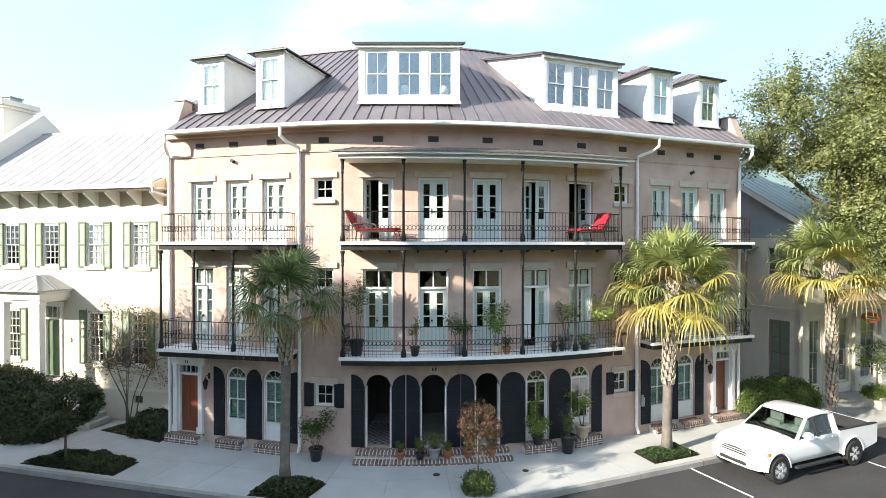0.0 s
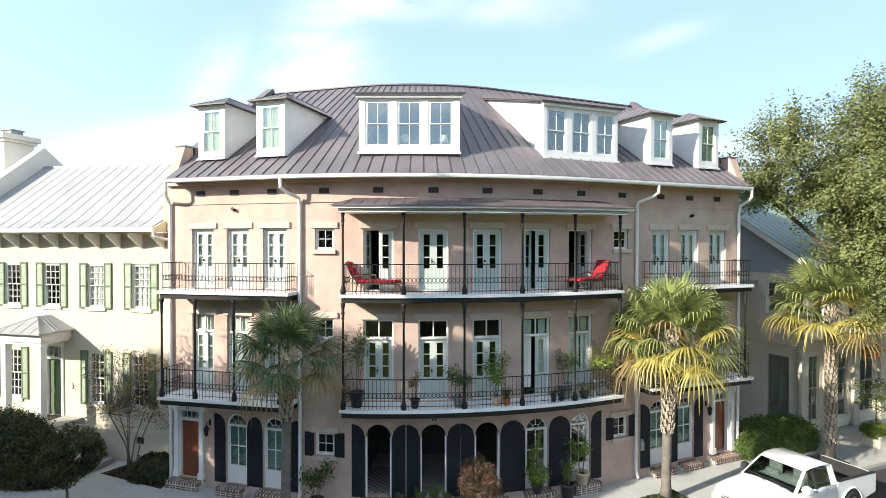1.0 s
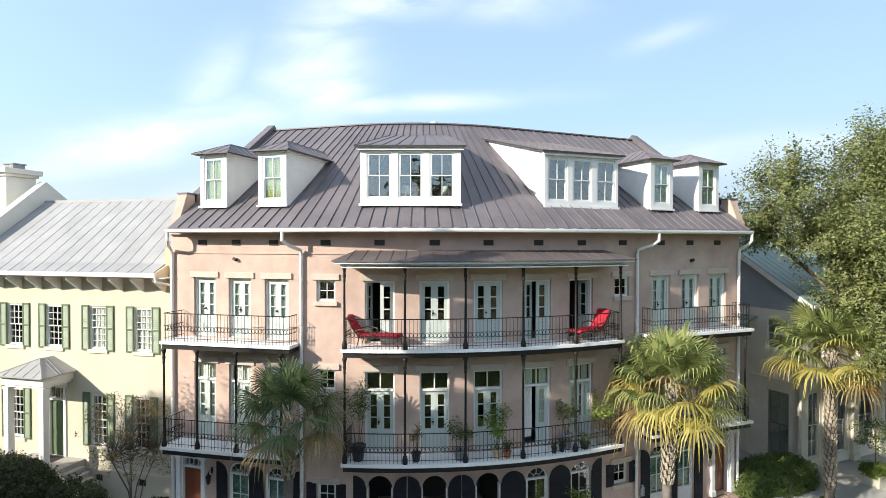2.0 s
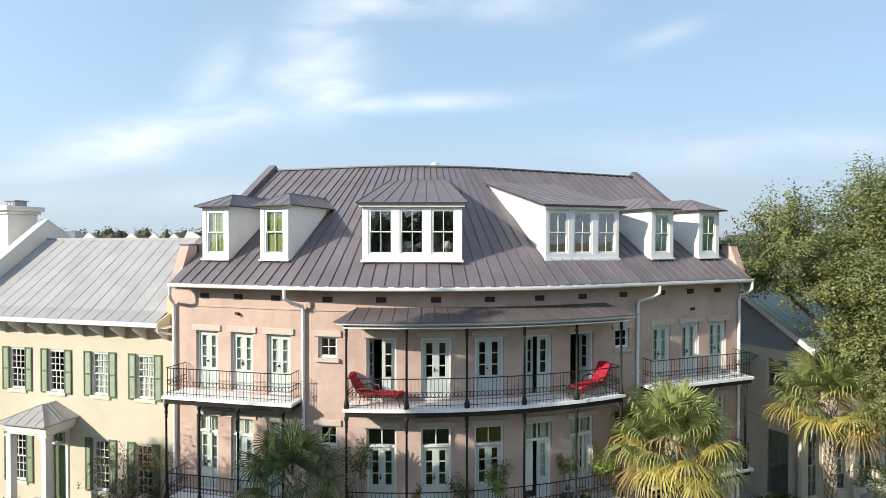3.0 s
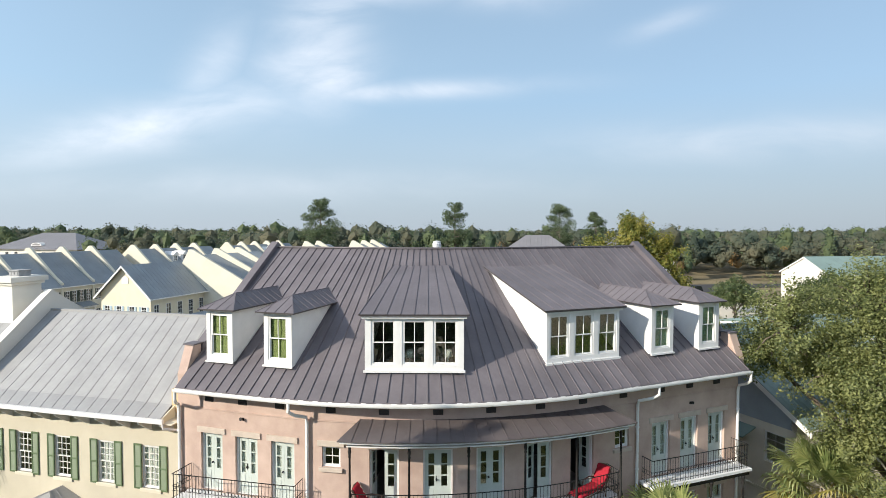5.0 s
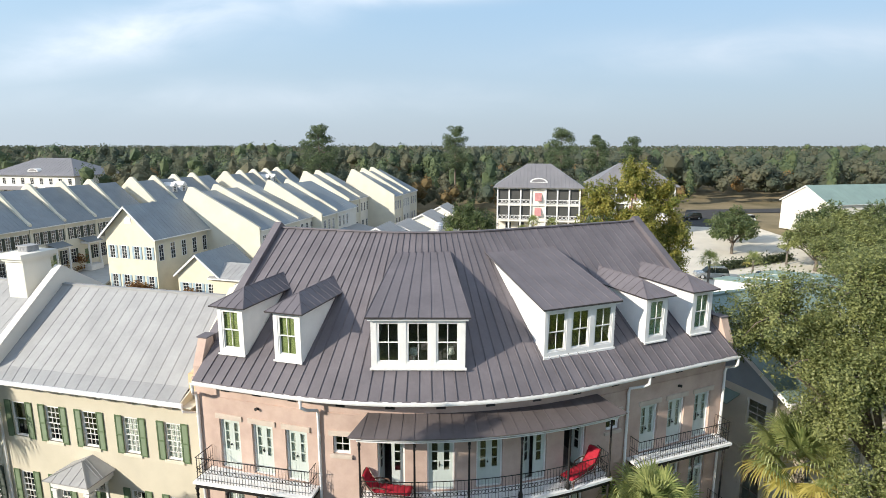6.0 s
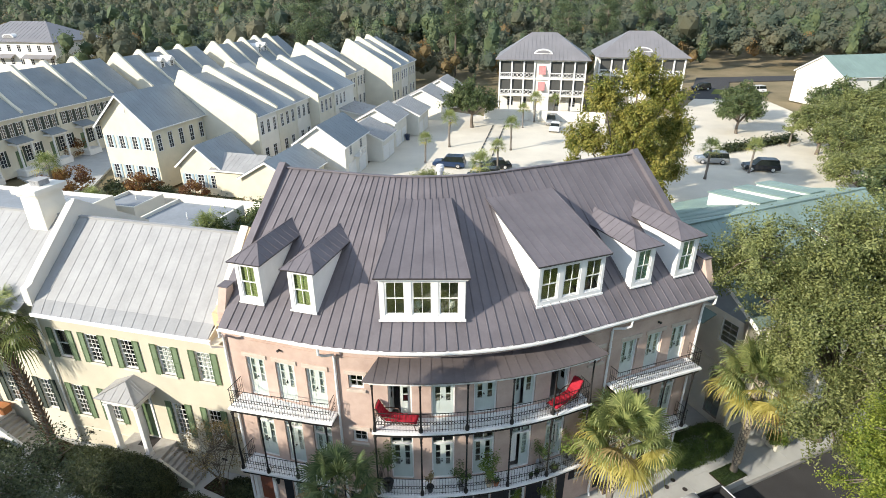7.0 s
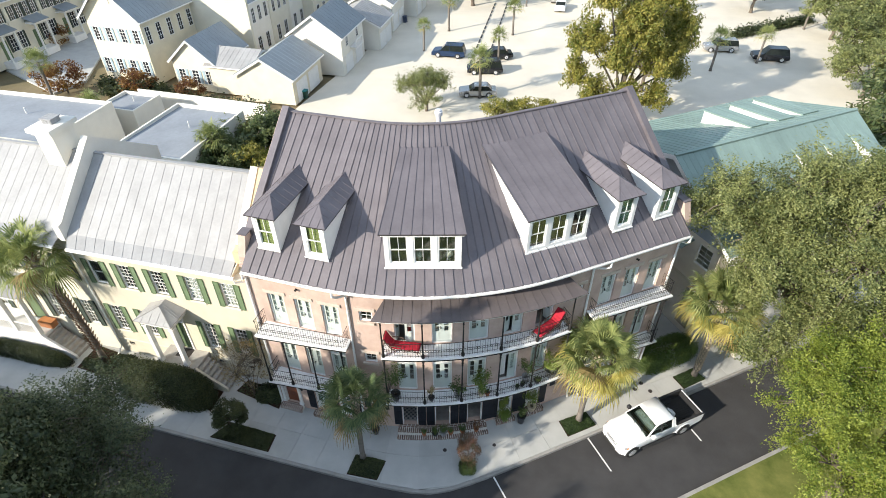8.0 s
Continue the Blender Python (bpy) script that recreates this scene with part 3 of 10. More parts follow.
# gable walls with their raised parapets, and the rear wall
for at, out, w in ((roof_left, -1, 0.40), (roof_right, 1, 0.3)):
    a = radians(-16.5) if out < 0 else radians(23.5)
    off = Vector((math.cos(a), math.sin(a), 0)) * out
    bm = bmesh.new()
    prof = [(-0.25, 0.0), (-12.4, 0.0), (-12.4, roof_z(0) - 0.02), (D_RIDGE, Z_RIDGE + 0.1), (-0.25, roof_z(-0.25) + 0.05)]
    slab(bm, [W(at(d), d, z) - off * (0.3 - w) for d, z in prof], off * 0.3)
    part("gable_wall", bm, M_STUCCO, house)
    bm = bmesh.new()
    for pr in ([(-0.9, roof_z(-0.9) - 0.04), (D_RIDGE, Z_RIDGE - 0.02), (D_RIDGE, Z_RIDGE + 0.27), (-0.9, roof_z(-0.9) + 0.24)],
               [(D_RIDGE, Z_RIDGE - 0.02), (-12.5, roof_z(0) - 0.1), (-12.5, roof_z(0) + 0.17), (D_RIDGE, Z_RIDGE + 0.27)]):
        slab(bm, [W(at(d), d, z) - off * 0.06 for d, z in pr], off * 0.36)
    part("parapet_coping", bm, M_ROOF, house, "brown metal parapet coping")
    bm = bmesh.new()
    z1 = roof_z(-0.85) + 0.3
    slab(bm, [W(at(d), d, z) + off * 0.02 for d, z in [(0.0, 10.98), (-0.85, 11.1), (-0.85, z1), (-0.42, z1), (-0.3, z1 - 0.3), (0.0, 11.25)]], off * 0.38)
    part("parapet_end", bm, M_STUCCO, house, "pink stucco parapet stub")
    bm = bmesh.new()
    slab(bm, [W(at(d), d, z) - off * 0.03 for d, z in [(-0.38, z1), (-0.95, z1), (-0.95, z1 + 0.05), (-0.38, z1 + 0.05)]], off * 0.48)
    part("parapet_cap", bm, M_ROOF, house, "brown metal cap on the parapet stub")
bm = bmesh.new()
bent_box(bm, S_LEFT + 0.3, S_RIGHT - 0.3, -12.4, -12.15, 0, 11.0, 1.0)
part("rear_wall", bm, M_STUCCO, house)

# floors and inner walls
for z in (0.28, 3.38, 7.02, 10.6):
    bm = bmesh.new()
    bent_box(bm, S_LEFT + 0.3, S_RIGHT - 0.3, -12.1, -0.26, z - 0.2, z, 1.2)
    part("floor_slab", bm, M_FLOORIN, house)
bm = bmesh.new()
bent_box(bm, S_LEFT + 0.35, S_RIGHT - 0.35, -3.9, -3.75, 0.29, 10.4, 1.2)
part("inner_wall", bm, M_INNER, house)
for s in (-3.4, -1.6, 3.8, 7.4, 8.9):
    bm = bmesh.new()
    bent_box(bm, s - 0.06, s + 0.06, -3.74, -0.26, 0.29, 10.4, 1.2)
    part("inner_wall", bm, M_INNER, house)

# frieze line and vents under the eaves
bm = bmesh.new()
bent_box(bm, S_LEFT, S_RIGHT, 0.0, 0.035, 10.06, 10.10)
bent_box(bm, S_LEFT, S_RIGHT, 0.0, 0.03, 10.72, 10.95)
part("frieze_moulding", bm, M_STUCCO, house)
bm = bmesh.new()
box(bm, -0.17, 0.17, -0.03, 0.02, -0.09, 0.09)
for i in range(5):
    box(bm, -0.15, 0.15, -0.04, -0.03, -0.075 + i * 0.035, -0.06 + i * 0.035)
vent_mesh = mesh_from(bm, "vent", M_VENT)
for s in (-7.35, -5.95, -4.45, -2.55, -0.72, 1.10, 2.91, 4.71, 6.43, 8.26, 10.1, 11.58, 13.05):
    piece("vent", vent_mesh, house, F(s, 0, 10.45))


# roof: panels with standing seams, one by one on the street slope
def roof_panel(bm, s0, s1, da, db, lift=0.0, zf=roof_z, seam=0.045):
    p = [W(s0, da, zf(da) + lift), W(s1, da, zf(da) + lift), W(s1, db, zf(db) + lift), W(s0, db, zf(db) + lift)]
    slab(bm, p, (0, 0, -0.04))
    w = 0.013
    q = [W(s0 - w, da, zf(da) + lift), W(s0 + w, da, zf(da) + lift), W(s0 + w * 0.7, db, zf(db) + lift), W(s0 - w * 0.7, db, zf(db) + lift)]
    slab(bm, q, (0, 0, seam))


roof = part("roof", (lambda b: (bent_box(b, roof_left(D_RIDGE), roof_right(D_RIDGE), D_RIDGE, D_RIDGE - 0.02, Z_RIDGE - 0.3, Z_RIDGE - 0.1), b)[1])(bmesh.new()), M_ROOF, house, "brown standing-seam metal roof")
edges = cuts(-8.75, 14.55, 0.43)


def clipped(q, d):
    return min(max(q, roof_left(d)), roof_right(d))


def edge_panel(bm, s0, s1, da, db):
    """A roof panel cut along the party line."""
    n = 6
    for i in range(n):
        d0, d1 = da + (db - da) * i / n, da + (db - da) * (i + 1) / n
        p = [W(clipped(q, d), d, roof_z(d)) for q, d in ((s0, d0), (s1, d0), (s1, d1), (s0, d1))]
        if (p[1] - p[0]).length + (p[2] - p[3]).length > 0.03:
            slab(bm, p, (0, 0, -0.04))
            if roof_left(d0) < s0 < roof_right(d0):
                u = (p[1] - p[0]).normalized() * 0.013
                slab(bm, [p[0] - u, p[0] + u, p[3] + u, p[3] - u], (0, 0, 0.045))
    bmesh.ops.remove_doubles(bm, verts=bm.verts, dist=0.0005)


for s0, s1 in zip(edges, edges[1:]):
    bm = bmesh.new()
    if s0 < roof_left(D_EAVE) or s1 > roof_right(D_EAVE):
        edge_panel(bm, s0, s1, D_EAVE, D_RIDGE)
    else:
        roof_panel(bm, s0, s1, D_EAVE, D_RIDGE)
    part("roof_panel", bm, M_ROOF, roof)
bm = bmesh.new()
for s0, s1 in zip(edges[::2], edges[2::2]):
    t0, t1 = clipped(s0, D_RIDGE), clipped(s1, D_RIDGE)
    poly(bm, [W(t0, D_RIDGE, Z_RIDGE), W(t1, D_RIDGE, Z_RIDGE), W(t1, -12.7, roof_z(0.2)), W(t0, -12.7, roof_z(0.2))])
part("rear_slope", bm, M_ROOF, roof)
bm = bmesh.new()
bent_box(bm, roof_left(D_RIDGE), roof_right(D_RIDGE), D_RIDGE - 0.09, D_RIDGE + 0.09, Z_RIDGE + 0.0, Z_RIDGE + 0.055)
part("ridge_cap", bm, M_ROOF, roof)

bm = bmesh.new()
lathe(bm, [(0.13, -1.3), (0.13, 0.1), (0.2, 0.12), (0.21, 0.3), (0.17, 0.34), (0.17, 0.4), (0.04, 0.44)], 12)
flue = part("flue", bm, M_CHROME, house, "galvanised metal flue with a cap")
flue.matrix_local = Matrix.Translation(W(1.75, -7.4, Z_RIDGE - 0.1))

# gutter: half-round trough with a rolled lip, and the soffit behind it
bm = bmesh.new()
gut = [(0.60, 10.93), (0.60, 10.83), (0.63, 10.795), (0.68, 10.785), (0.72, 10.81), (0.735, 10.86), (0.735, 10.915), (0.72, 10.915), (0.715, 10.86), (0.69, 10.82), (0.64, 10.82), (0.62, 10.85), (0.62, 10.93)]
rings = [[bm.verts.new(W(s, d, z)) for d, z in gut] for s in cuts(roof_left(0.7) - 0.02, roof_right(0.7) + 0.02, 0.5)]
for a, c in zip(rings, rings[1:]):
    for i in range(len(gut)):
        bm.faces.new((a[i], a[(i + 1) % len(gut)], c[(i + 1) % len(gut)], c[i]))
bm.faces.new(rings[0]), bm.faces.new(rings[-1])
part("gutter", bm, M_TRIM, house, "white painted half-round gutter")
bm = bmesh.new()
bent_box(bm, roof_left(0.6), roof_right(0.6), 0.03, 0.6, 10.85, 10.89)
bent_box(bm, S_LEFT, S_RIGHT, 0.03, 0.16, 10.74, 10.85)
part("soffit", bm, M_STUCCO, house)


def downpipe(s, z_foot, s_top, ends=0.0):
    bm = bmesh.new()
    pts = [W(s_top, 0.67, 10.8), W(s_top, 0.67, 10.52), W(s_top + (s - s_top) * 0.35, 0.5, 10.36), W(s, 0.14, 10.2), W(s, 0.09, 10.0), W(s, 0.09, 5.0), W(s, 0.09, z_foot + 0.25), W(s, 0.2, z_foot)]
    tube(bm, pts, 0.058, 8)
    for z in (9.2, 7.6, 4.9, 2.2):
        lathe(bm, [(0.07, -0.025), (0.075, 0), (0.07, 0.025)], 8, F(s, 0.09, z))
    part("downpipe", bm, M_TRIM, house, "white downpipe with a gooseneck")


downpipe(-3.38, 0.05, -3.75)
downpipe(8.88, 0.05, 9.35)
downpipe(-8.62, 0.05, -8.27)
downpipe(14.2, 0.05, 14.18)


# doors and windows
def pane_mesh(w, h, glass):
    bm = bmesh.new()
    box(bm, -w / 2, w / 2, -0.004, 0.004, 0, h)
    return mesh_from(bm, "pane", glass)


_panes = {}


def pane(w, h, parent, m, glass=M_GLASS):
    key = (round(w, 3), round(h, 3), glass)
    if key not in _panes:
        _panes[key] = pane_mesh(*key)
    ob = piece("pane", _panes[key], parent, m)
    ob.visible_shadow = False
    return ob


def leaf_door(w, h):
    """One French leaf, hinge at x 0: stiles, rails, lower panel, three lights."""
    bm = bmesh.new()
    st, t = w * 0.27, 0.045
    bot = h * 0.36
    bbox(bm, 0, st, 0, t, 0, h, 0.004)
    bbox(bm, w - st, w, 0, t, 0, h, 0.004)
    lights, gap = 3, 0.035
    top = 0.13
    box(bm, st, w - st, 0.002, t, 0, bot)
    box(bm, st + 0.03, w - st - 0.03, -0.008, 0.002, 0.16, bot - 0.08)
    box(bm, st, w - st, 0.002, t, h - top, h)
    lh = (h - top - bot - gap * (lights - 1)) / lights
    for i in range(lights - 1):
        box(bm, st, w - st, 0.004, t - 0.004, bot + (i + 1) * lh + i * gap, bot + (i + 1) * (lh + gap))
    return mesh_from(bm, "leaf", M_DOOR), [(w / 2, bot + i * (lh + gap), w - 2 * st, lh) for i in range(lights)]


_leaves = {}
bm = bmesh.new()
lathe(bm, [(0.012, -0.05), (0.03, -0.04), (0.035, 0), (0.03, 0.03), (0.012, 0.045)], 8, pose(0, 0, 0, 90))
box(bm, -0.025, 0.025, 0.03, 0.045, -0.11, 0.11)
knob_mesh = mesh_from(bm, "handle", M_PLASTIC, True)


def french_door(s, z0, z1, w, transom=0.0, opened=(0, 0), curtain=False, lintel=True):
    """A pair of glazed leaves in a painted frame, set back in its opening."""
    h = z1 - z0
    bm = bmesh.new()
    y0, y1 = 0.09, 0.20
    for x in (-w / 2, w / 2 - 0.06):
        bbox(bm, x, x + 0.06, y0, y1, 0, h, 0.004)
    box(bm, -w / 2 + 0.06, w / 2 - 0.06, y0, y1, h - 0.06, h)
    box(bm, -w / 2 + 0.06, w / 2 - 0.06, y0 - 0.03, y1, -0.02, 0.03)
    dh = h - 0.06
    if transom:
        dh = h - transom
        box(bm, -w / 2 + 0.06, w / 2 - 0.06, y0 - 0.02, y1, dh, dh + 0.075)
        box(bm, -0.02, 0.02, y0 + 0.02, y1 - 0.03, dh + 0.075, h - 0.06)
    door = part("french_door", bm, M_WHITE if not transom else M_WHITE, house)
    door.matrix_local = F(s, 0, z0)
    lw = (w - 0.12) / 2
    key = (round(lw, 3), round(dh - 0.03, 3))
    if key not in _leaves:
        _leaves[key] = leaf_door(*key)
    me, lights = _leaves[key]
    for side in (0, 1):
        a = opened[side]
        m = pose(-w / 2 + 0.06, 0.13, 0.03, 0, 0, a) if side == 0 else pose(w / 2 - 0.06, 0.13 + 0.045, 0.03, 0, 0, 180 - a)
        piece("leaf", me, door, m)
        for x, z, pw, ph in lights:
            pane(pw, ph, door, m @ pose(x, 0.022, z))
        if a == 0 and side == 0:
            piece("handle", knob_mesh, door, m @ pose(lw - 0.05, -0.03, 0.95))
    if transom:
        for x in (-1, 1):
            pane(w / 2 - 0.09, transom - 0.075 - 0.06, door, pose(x * (w / 4 - 0.02), 0.14, dh + 0.075))
    if curtain:
        bm = bmesh.new()
        n = 22
        top, bot = h - 0.1, 0.25
        a = [bm.verts.new((-w / 2 + 0.08 + (w - 0.16) * i / n, 0.225 + 0.012 * math.sin(i * 2.1), bot)) for i in range(n + 1)]
        b = [bm.verts.new((v.co.x, v.co.y, top)) for v in a]
        for i in range(n):
            if curtain is True or abs(i - n / 2) > 3.5:
                bm.faces.new((a[i], a[i + 1], b[i + 1], b[i]))
        part("curtain", bm, M_CURTAIN, door, "white curtain behind the glass")
    if lintel:
        bm = bmesh.new()
        lx = 0.6 if w < 0.95 else 0.62
        bbox(bm, -lx, lx, -0.05, 0.02, 0, 0.2, 0.008)
        o = part("lintel", bm, M_LINTEL, house)
        o.matrix_local = F(s, 0, z1 + 0.015)


Z2, Z1 = Z_DECK2 + 0.04, Z_DECK1 + 0.04
for s in LEFT_DOORS:
    french_door(s, Z2, 9.2, 0.92, curtain=True)
    french_door(s, Z1, 6.18, 0.92, 0.64, curtain=True)
for s in RIGHT_DOORS:
    french_door(s, Z2, 9.2, 0.92, curtain="drawn")
    french_door(s, Z1, 6.18, 0.92, 0.64, curtain="drawn")
UP_OPEN = ((-75, 0), (0, 0), (0, 0), (-28, 0), (-85, -75))
MID_OPEN = ((0, 0), (0, 0), (0, 0), (-80, 0), (0, -25))
for s, u, l in zip(MID_DOORS, UP_OPEN, MID_OPEN):
    french_door(s, Z2, 9.18, 1.0, opened=(abs(u[0]), abs(u[1])))
    french_door(s, Z1, 6.17, 1.0, 0.66, opened=(abs(l[0]), abs(l[1])), curtain="drawn" if s > 4 else False)


def sash_window(w, h, cols, rows, parent, m, name="window", depth=0.1, blind=None, frame=M_WHITE, bar=0.022, double=True, glass=M_GLASS):
    """A double-hung window: box frame, two sashes with glazing bars, panes."""
    f, e = 0.05, 0.035
    bm = bmesh.new()
    wall_with_holes(bm, -w / 2, w / 2, 0, h, [(-w / 2 + f, w / 2 - f, f, h - f)], 0.0, depth)
    win = part(name, bm, frame, parent)
    win.matrix_local = m
    iw = w - 2 * f
    for z0, z1, y in ([(f, h / 2 + 0.02, 0.04), (h / 2 - 0.02, h - f, 0.006)] if double else [(f, h - f, 0.03)]):
        gx, gz = iw - 2 * e, z1 - z0 - 2 * e
        lights = []
        for c in range(cols):
            for r in range(rows):
                x0, x1 = -gx / 2 + gx * c / cols, -gx / 2 + gx * (c + 1) / cols
                za, zb = z0 + e + gz * r / rows, z0 + e + gz * (r + 1) / rows
                b0, b1 = (bar / 2 if c else 0), (bar / 2 if c < cols - 1 else 0)
                c0, c1 = (bar / 2 if r else 0), (bar / 2 if r < rows - 1 else 0)
                lights.append((round(x0 + b0, 5), round(x1 - b1, 5), round(za + c0, 5), round(zb - c1, 5)))
        bm = bmesh.new()
        wall_with_holes(bm, -iw / 2 + 0.001, iw / 2 - 0.001, z0, z1, lights, y, 0.033)
        part("sash", bm, frame, win)
        for x0, x1, za, zb in lights:
            pane(round(x1 - x0 + 0.004, 3), round(zb - za + 0.004, 3), win, pose((x0 + x1) / 2, y + 0.018, za - 0.002), glass)
    if blind is not None:
        bm = bmesh.new()
        z = f + 0.01
        n = max(4, round((h - 2 * f) / 0.07))
        for i in range(n):
            a = z + (h - 2 * f) * i / n
            poly(bm, [(-iw / 2, depth + 0.004, a), (iw / 2, depth + 0.004, a), (iw / 2, depth + 0.0, a + (h - 2 * f) / n), (-iw / 2, depth + 0.0, a + (h - 2 * f) / n)])
        part("blind", bm, blind, win, "lowered window blind")
    return win


for s in (-2.55, 8.23):
    for z0, z1 in ((8.48, 9.2), (5.5, 6.2), (1.6, 2.36)):
        sash_window(0.66, z1 - z0, 2, 2, house, F(s, -0.08, z0), double=False)
        bm = bmesh.new()
        bbox(bm, -0.42, 0.42, -0.09, 0.02, -0.13, 0.0, 0.008)
        part("sill", bm, M_LINTEL, house).matrix_local = F(s, 0, z0)
        bm = bmesh.new()
        bbox(bm, -0.48, 0.48, -0.05, 0.02, z1 - z0 + 0.01, z1 - z0 + 0.2, 0.008)
        part("lintel", bm, M_LINTEL, house).matrix_local = F(s, 0, z0)


def plank_shutter(w, h, arch, side, material):
    """A boarded shutter; the side away from its opening stands higher where the opening is arched."""
    bm = bmesh.new()
    n = 7
    top = []
    for i in range(n + 1):
        x = w * i / n
        u = x / w if side < 0 else 1 - x / w
        top.append((x, h - arch + arch * math.sqrt(max(0, 1 - u * u)) if arch else h))
    pts = [(0, 0), (w, 0)] + top[::-1]
    slab(bm, [(x, -0.045, z) for x, z in pts], (0, 0.035, 0))
    for z in (h * 0.12, h * 0.5, h * 0.78):
        box(bm, 0.02, w - 0.02, -0.062, -0.045, z - 0.045, z + 0.045)
    for k in (1, 2, 3):
        x = w * k / 4
        box(bm, x - 0.004, x + 0.004, -0.05, -0.045, 0.02, h - arch - 0.02)
    return mesh_from(bm, "shutter", material)


SH = {}
SHUT_W = {(-5.9, 1): 0.31, (-4.4, -1): 0.31, (10.05, 1): 0.25, (11.43, -1): 0.25}      # pairs that share a narrow pier
for s in MID_DOORS + (-5.9, -4.4, 10.05, 11.43):
    for side in (-1, 1):
        w = SHUT_W.get((s, side), 0.44)
        if (w, side) not in SH:
            SH[w, side] = plank_shutter(w, 2.4, 0.42, side, M_NAVY)
        x = s - 0.45 - w if side < 0 else s + 0.45
        piece("shutter", SH[w, side], house, F(x + w / 2, 0, 0.3) @ pose(-w / 2, 0, 0), "black-blue boarded shutter with a curved top")
bm = bmesh.new()
slab(bm, [(0, -0.045, 0), (0.33, -0.045, 0), (0.33, -0.045, 0.8), (0, -0.045, 0.8)], (0, 0.035, 0))
for z in (0.1, 0.4, 0.7):
    box(bm, 0.02, 0.31, -0.06, -0.045, z - 0.03, z + 0.03)
small_shutter = mesh_from(bm, "shutter", M_NAVY)
for s in (-2.55, 8.23):
    for x in (s - 0.69, s + 0.36):
        piece("shutter", small_shutter, house, F(x + 0.16, 0, 1.58) @ pose(-0.16, 0, 0))


def arched_window(s, blind):
    """Fanlight over a tall glazed casement over a white panelled base."""
    bm = bmesh.new()
    w, h, r = 0.84, 2.44, 0.42
    f = 0.06
    n = 12
    arc = lambda rr: [(rr * math.cos(math.pi * i / n), h - r + rr * math.sin(math.pi * i / n)) for i in range(n + 1)]
    o, i_ = arc(r), arc(r - f)
    for k in range(n):
        slab(bm, [(o[k][0], 0.06, o[k][1]), (o[k + 1][0], 0.06, o[k + 1][1]), (i_[k + 1][0], 0.06, i_[k + 1][1]), (i_[k][0], 0.06, i_[k][1])], (0, 0.1, 0))
    for x in (-r, r - f):
        box(bm, x, x + f, 0.06, 0.16, 0, h - r)
    box(bm, -r + f, r - f, 0.05, 0.16, h - r - 0.035, h - r + 0.035)
    for a in (45, 90, 135):
        q = radians(a)
        p0, p1 = Vector((0.12 * math.cos(q), 0.1, h - r + 0.12 * math.sin(q))), Vector(((r - f) * math.cos(q), 0.1, h - r + (r - f) * math.sin(q)))
        tube(bm, [p0, p1], 0.011, 4)
    tube(bm, [(0.12 * math.cos(math.pi * k / 8), 0.1, h - r + 0.035 + 0.12 * math.sin(math.pi * k / 8)) for k in range(9)], 0.011, 4)
    zb = 0.62
    box(bm, -r + f, r - f, 0.08, 0.15, 0, zb - 0.05)
    box(bm, -r + f - 0.01, r - f + 0.01, 0.04, 0.15, zb - 0.05, zb)
    for z0, z1 in ((0.08, 0.27), (0.32, 0.52)):
        box(bm, -r + f + 0.06, r - f - 0.06, 0.07, 0.08, z0, z1)
    for x in (-r + f, r - f - 0.045):
        box(bm, x, x + 0.045, 0.09, 0.13, zb, h - r - 0.035)
    box(bm, -0.014, 0.014, 0.09, 0.13, zb, h - r - 0.035)
    box(bm, -r + f, r - f, 0.09, 0.13, zb + 0.66, zb + 0.7)
    win = part("arched_window", bm, M_WHITE, house)
    win.matrix_local = F(s, 0, 0.3)
    for x in (-1, 1):
        for z0, z1 in ((zb, zb + 0.66), (zb + 0.7, h - r - 0.035)):
            pane(0.3, z1 - z0, win, pose(x * 0.165, 0.11, z0))
    bm = bmesh.new()
    slab(bm, [(p[0], 0.11, p[1]) for p in arc(r - f)], (0, 0.006, 0))
    g = part("pane", bm, M_GLASS, win)
    g.visible_shadow = False
    if blind is not None:
        bm = bmesh.new()
        for k in range(18):
            z = zb + 0.02 + k * 0.082
            poly(bm, [(-0.34, 0.2, z), (0.34, 0.2, z), (0.34, 0.18, z + 0.078), (-0.34, 0.18, z + 0.078)])
        part("blind", bm, blind, win, "green blind drawn behind the glass")


for s in (-5.9, -4.4):
    arched_window(s, M_BLIND)
for s in (10.05, 11.43):
    arched_window(s, M_BLIND)
for s in MID_DOORS[3:]:
    arched_window(s, None)

# white jambs of the three open arches
for s in MID_DOORS[:3]:
    bm = bmesh.new()
    for x in (-0.42, 0.385):
        box(bm, x, x + 0.035, -0.012, 0.2, 0, 1.98)
    o = part("arch_jamb", bm, M_WHITE, house, "white painted arch jamb")
    o.matrix_local = F(s, 0, 0.3)


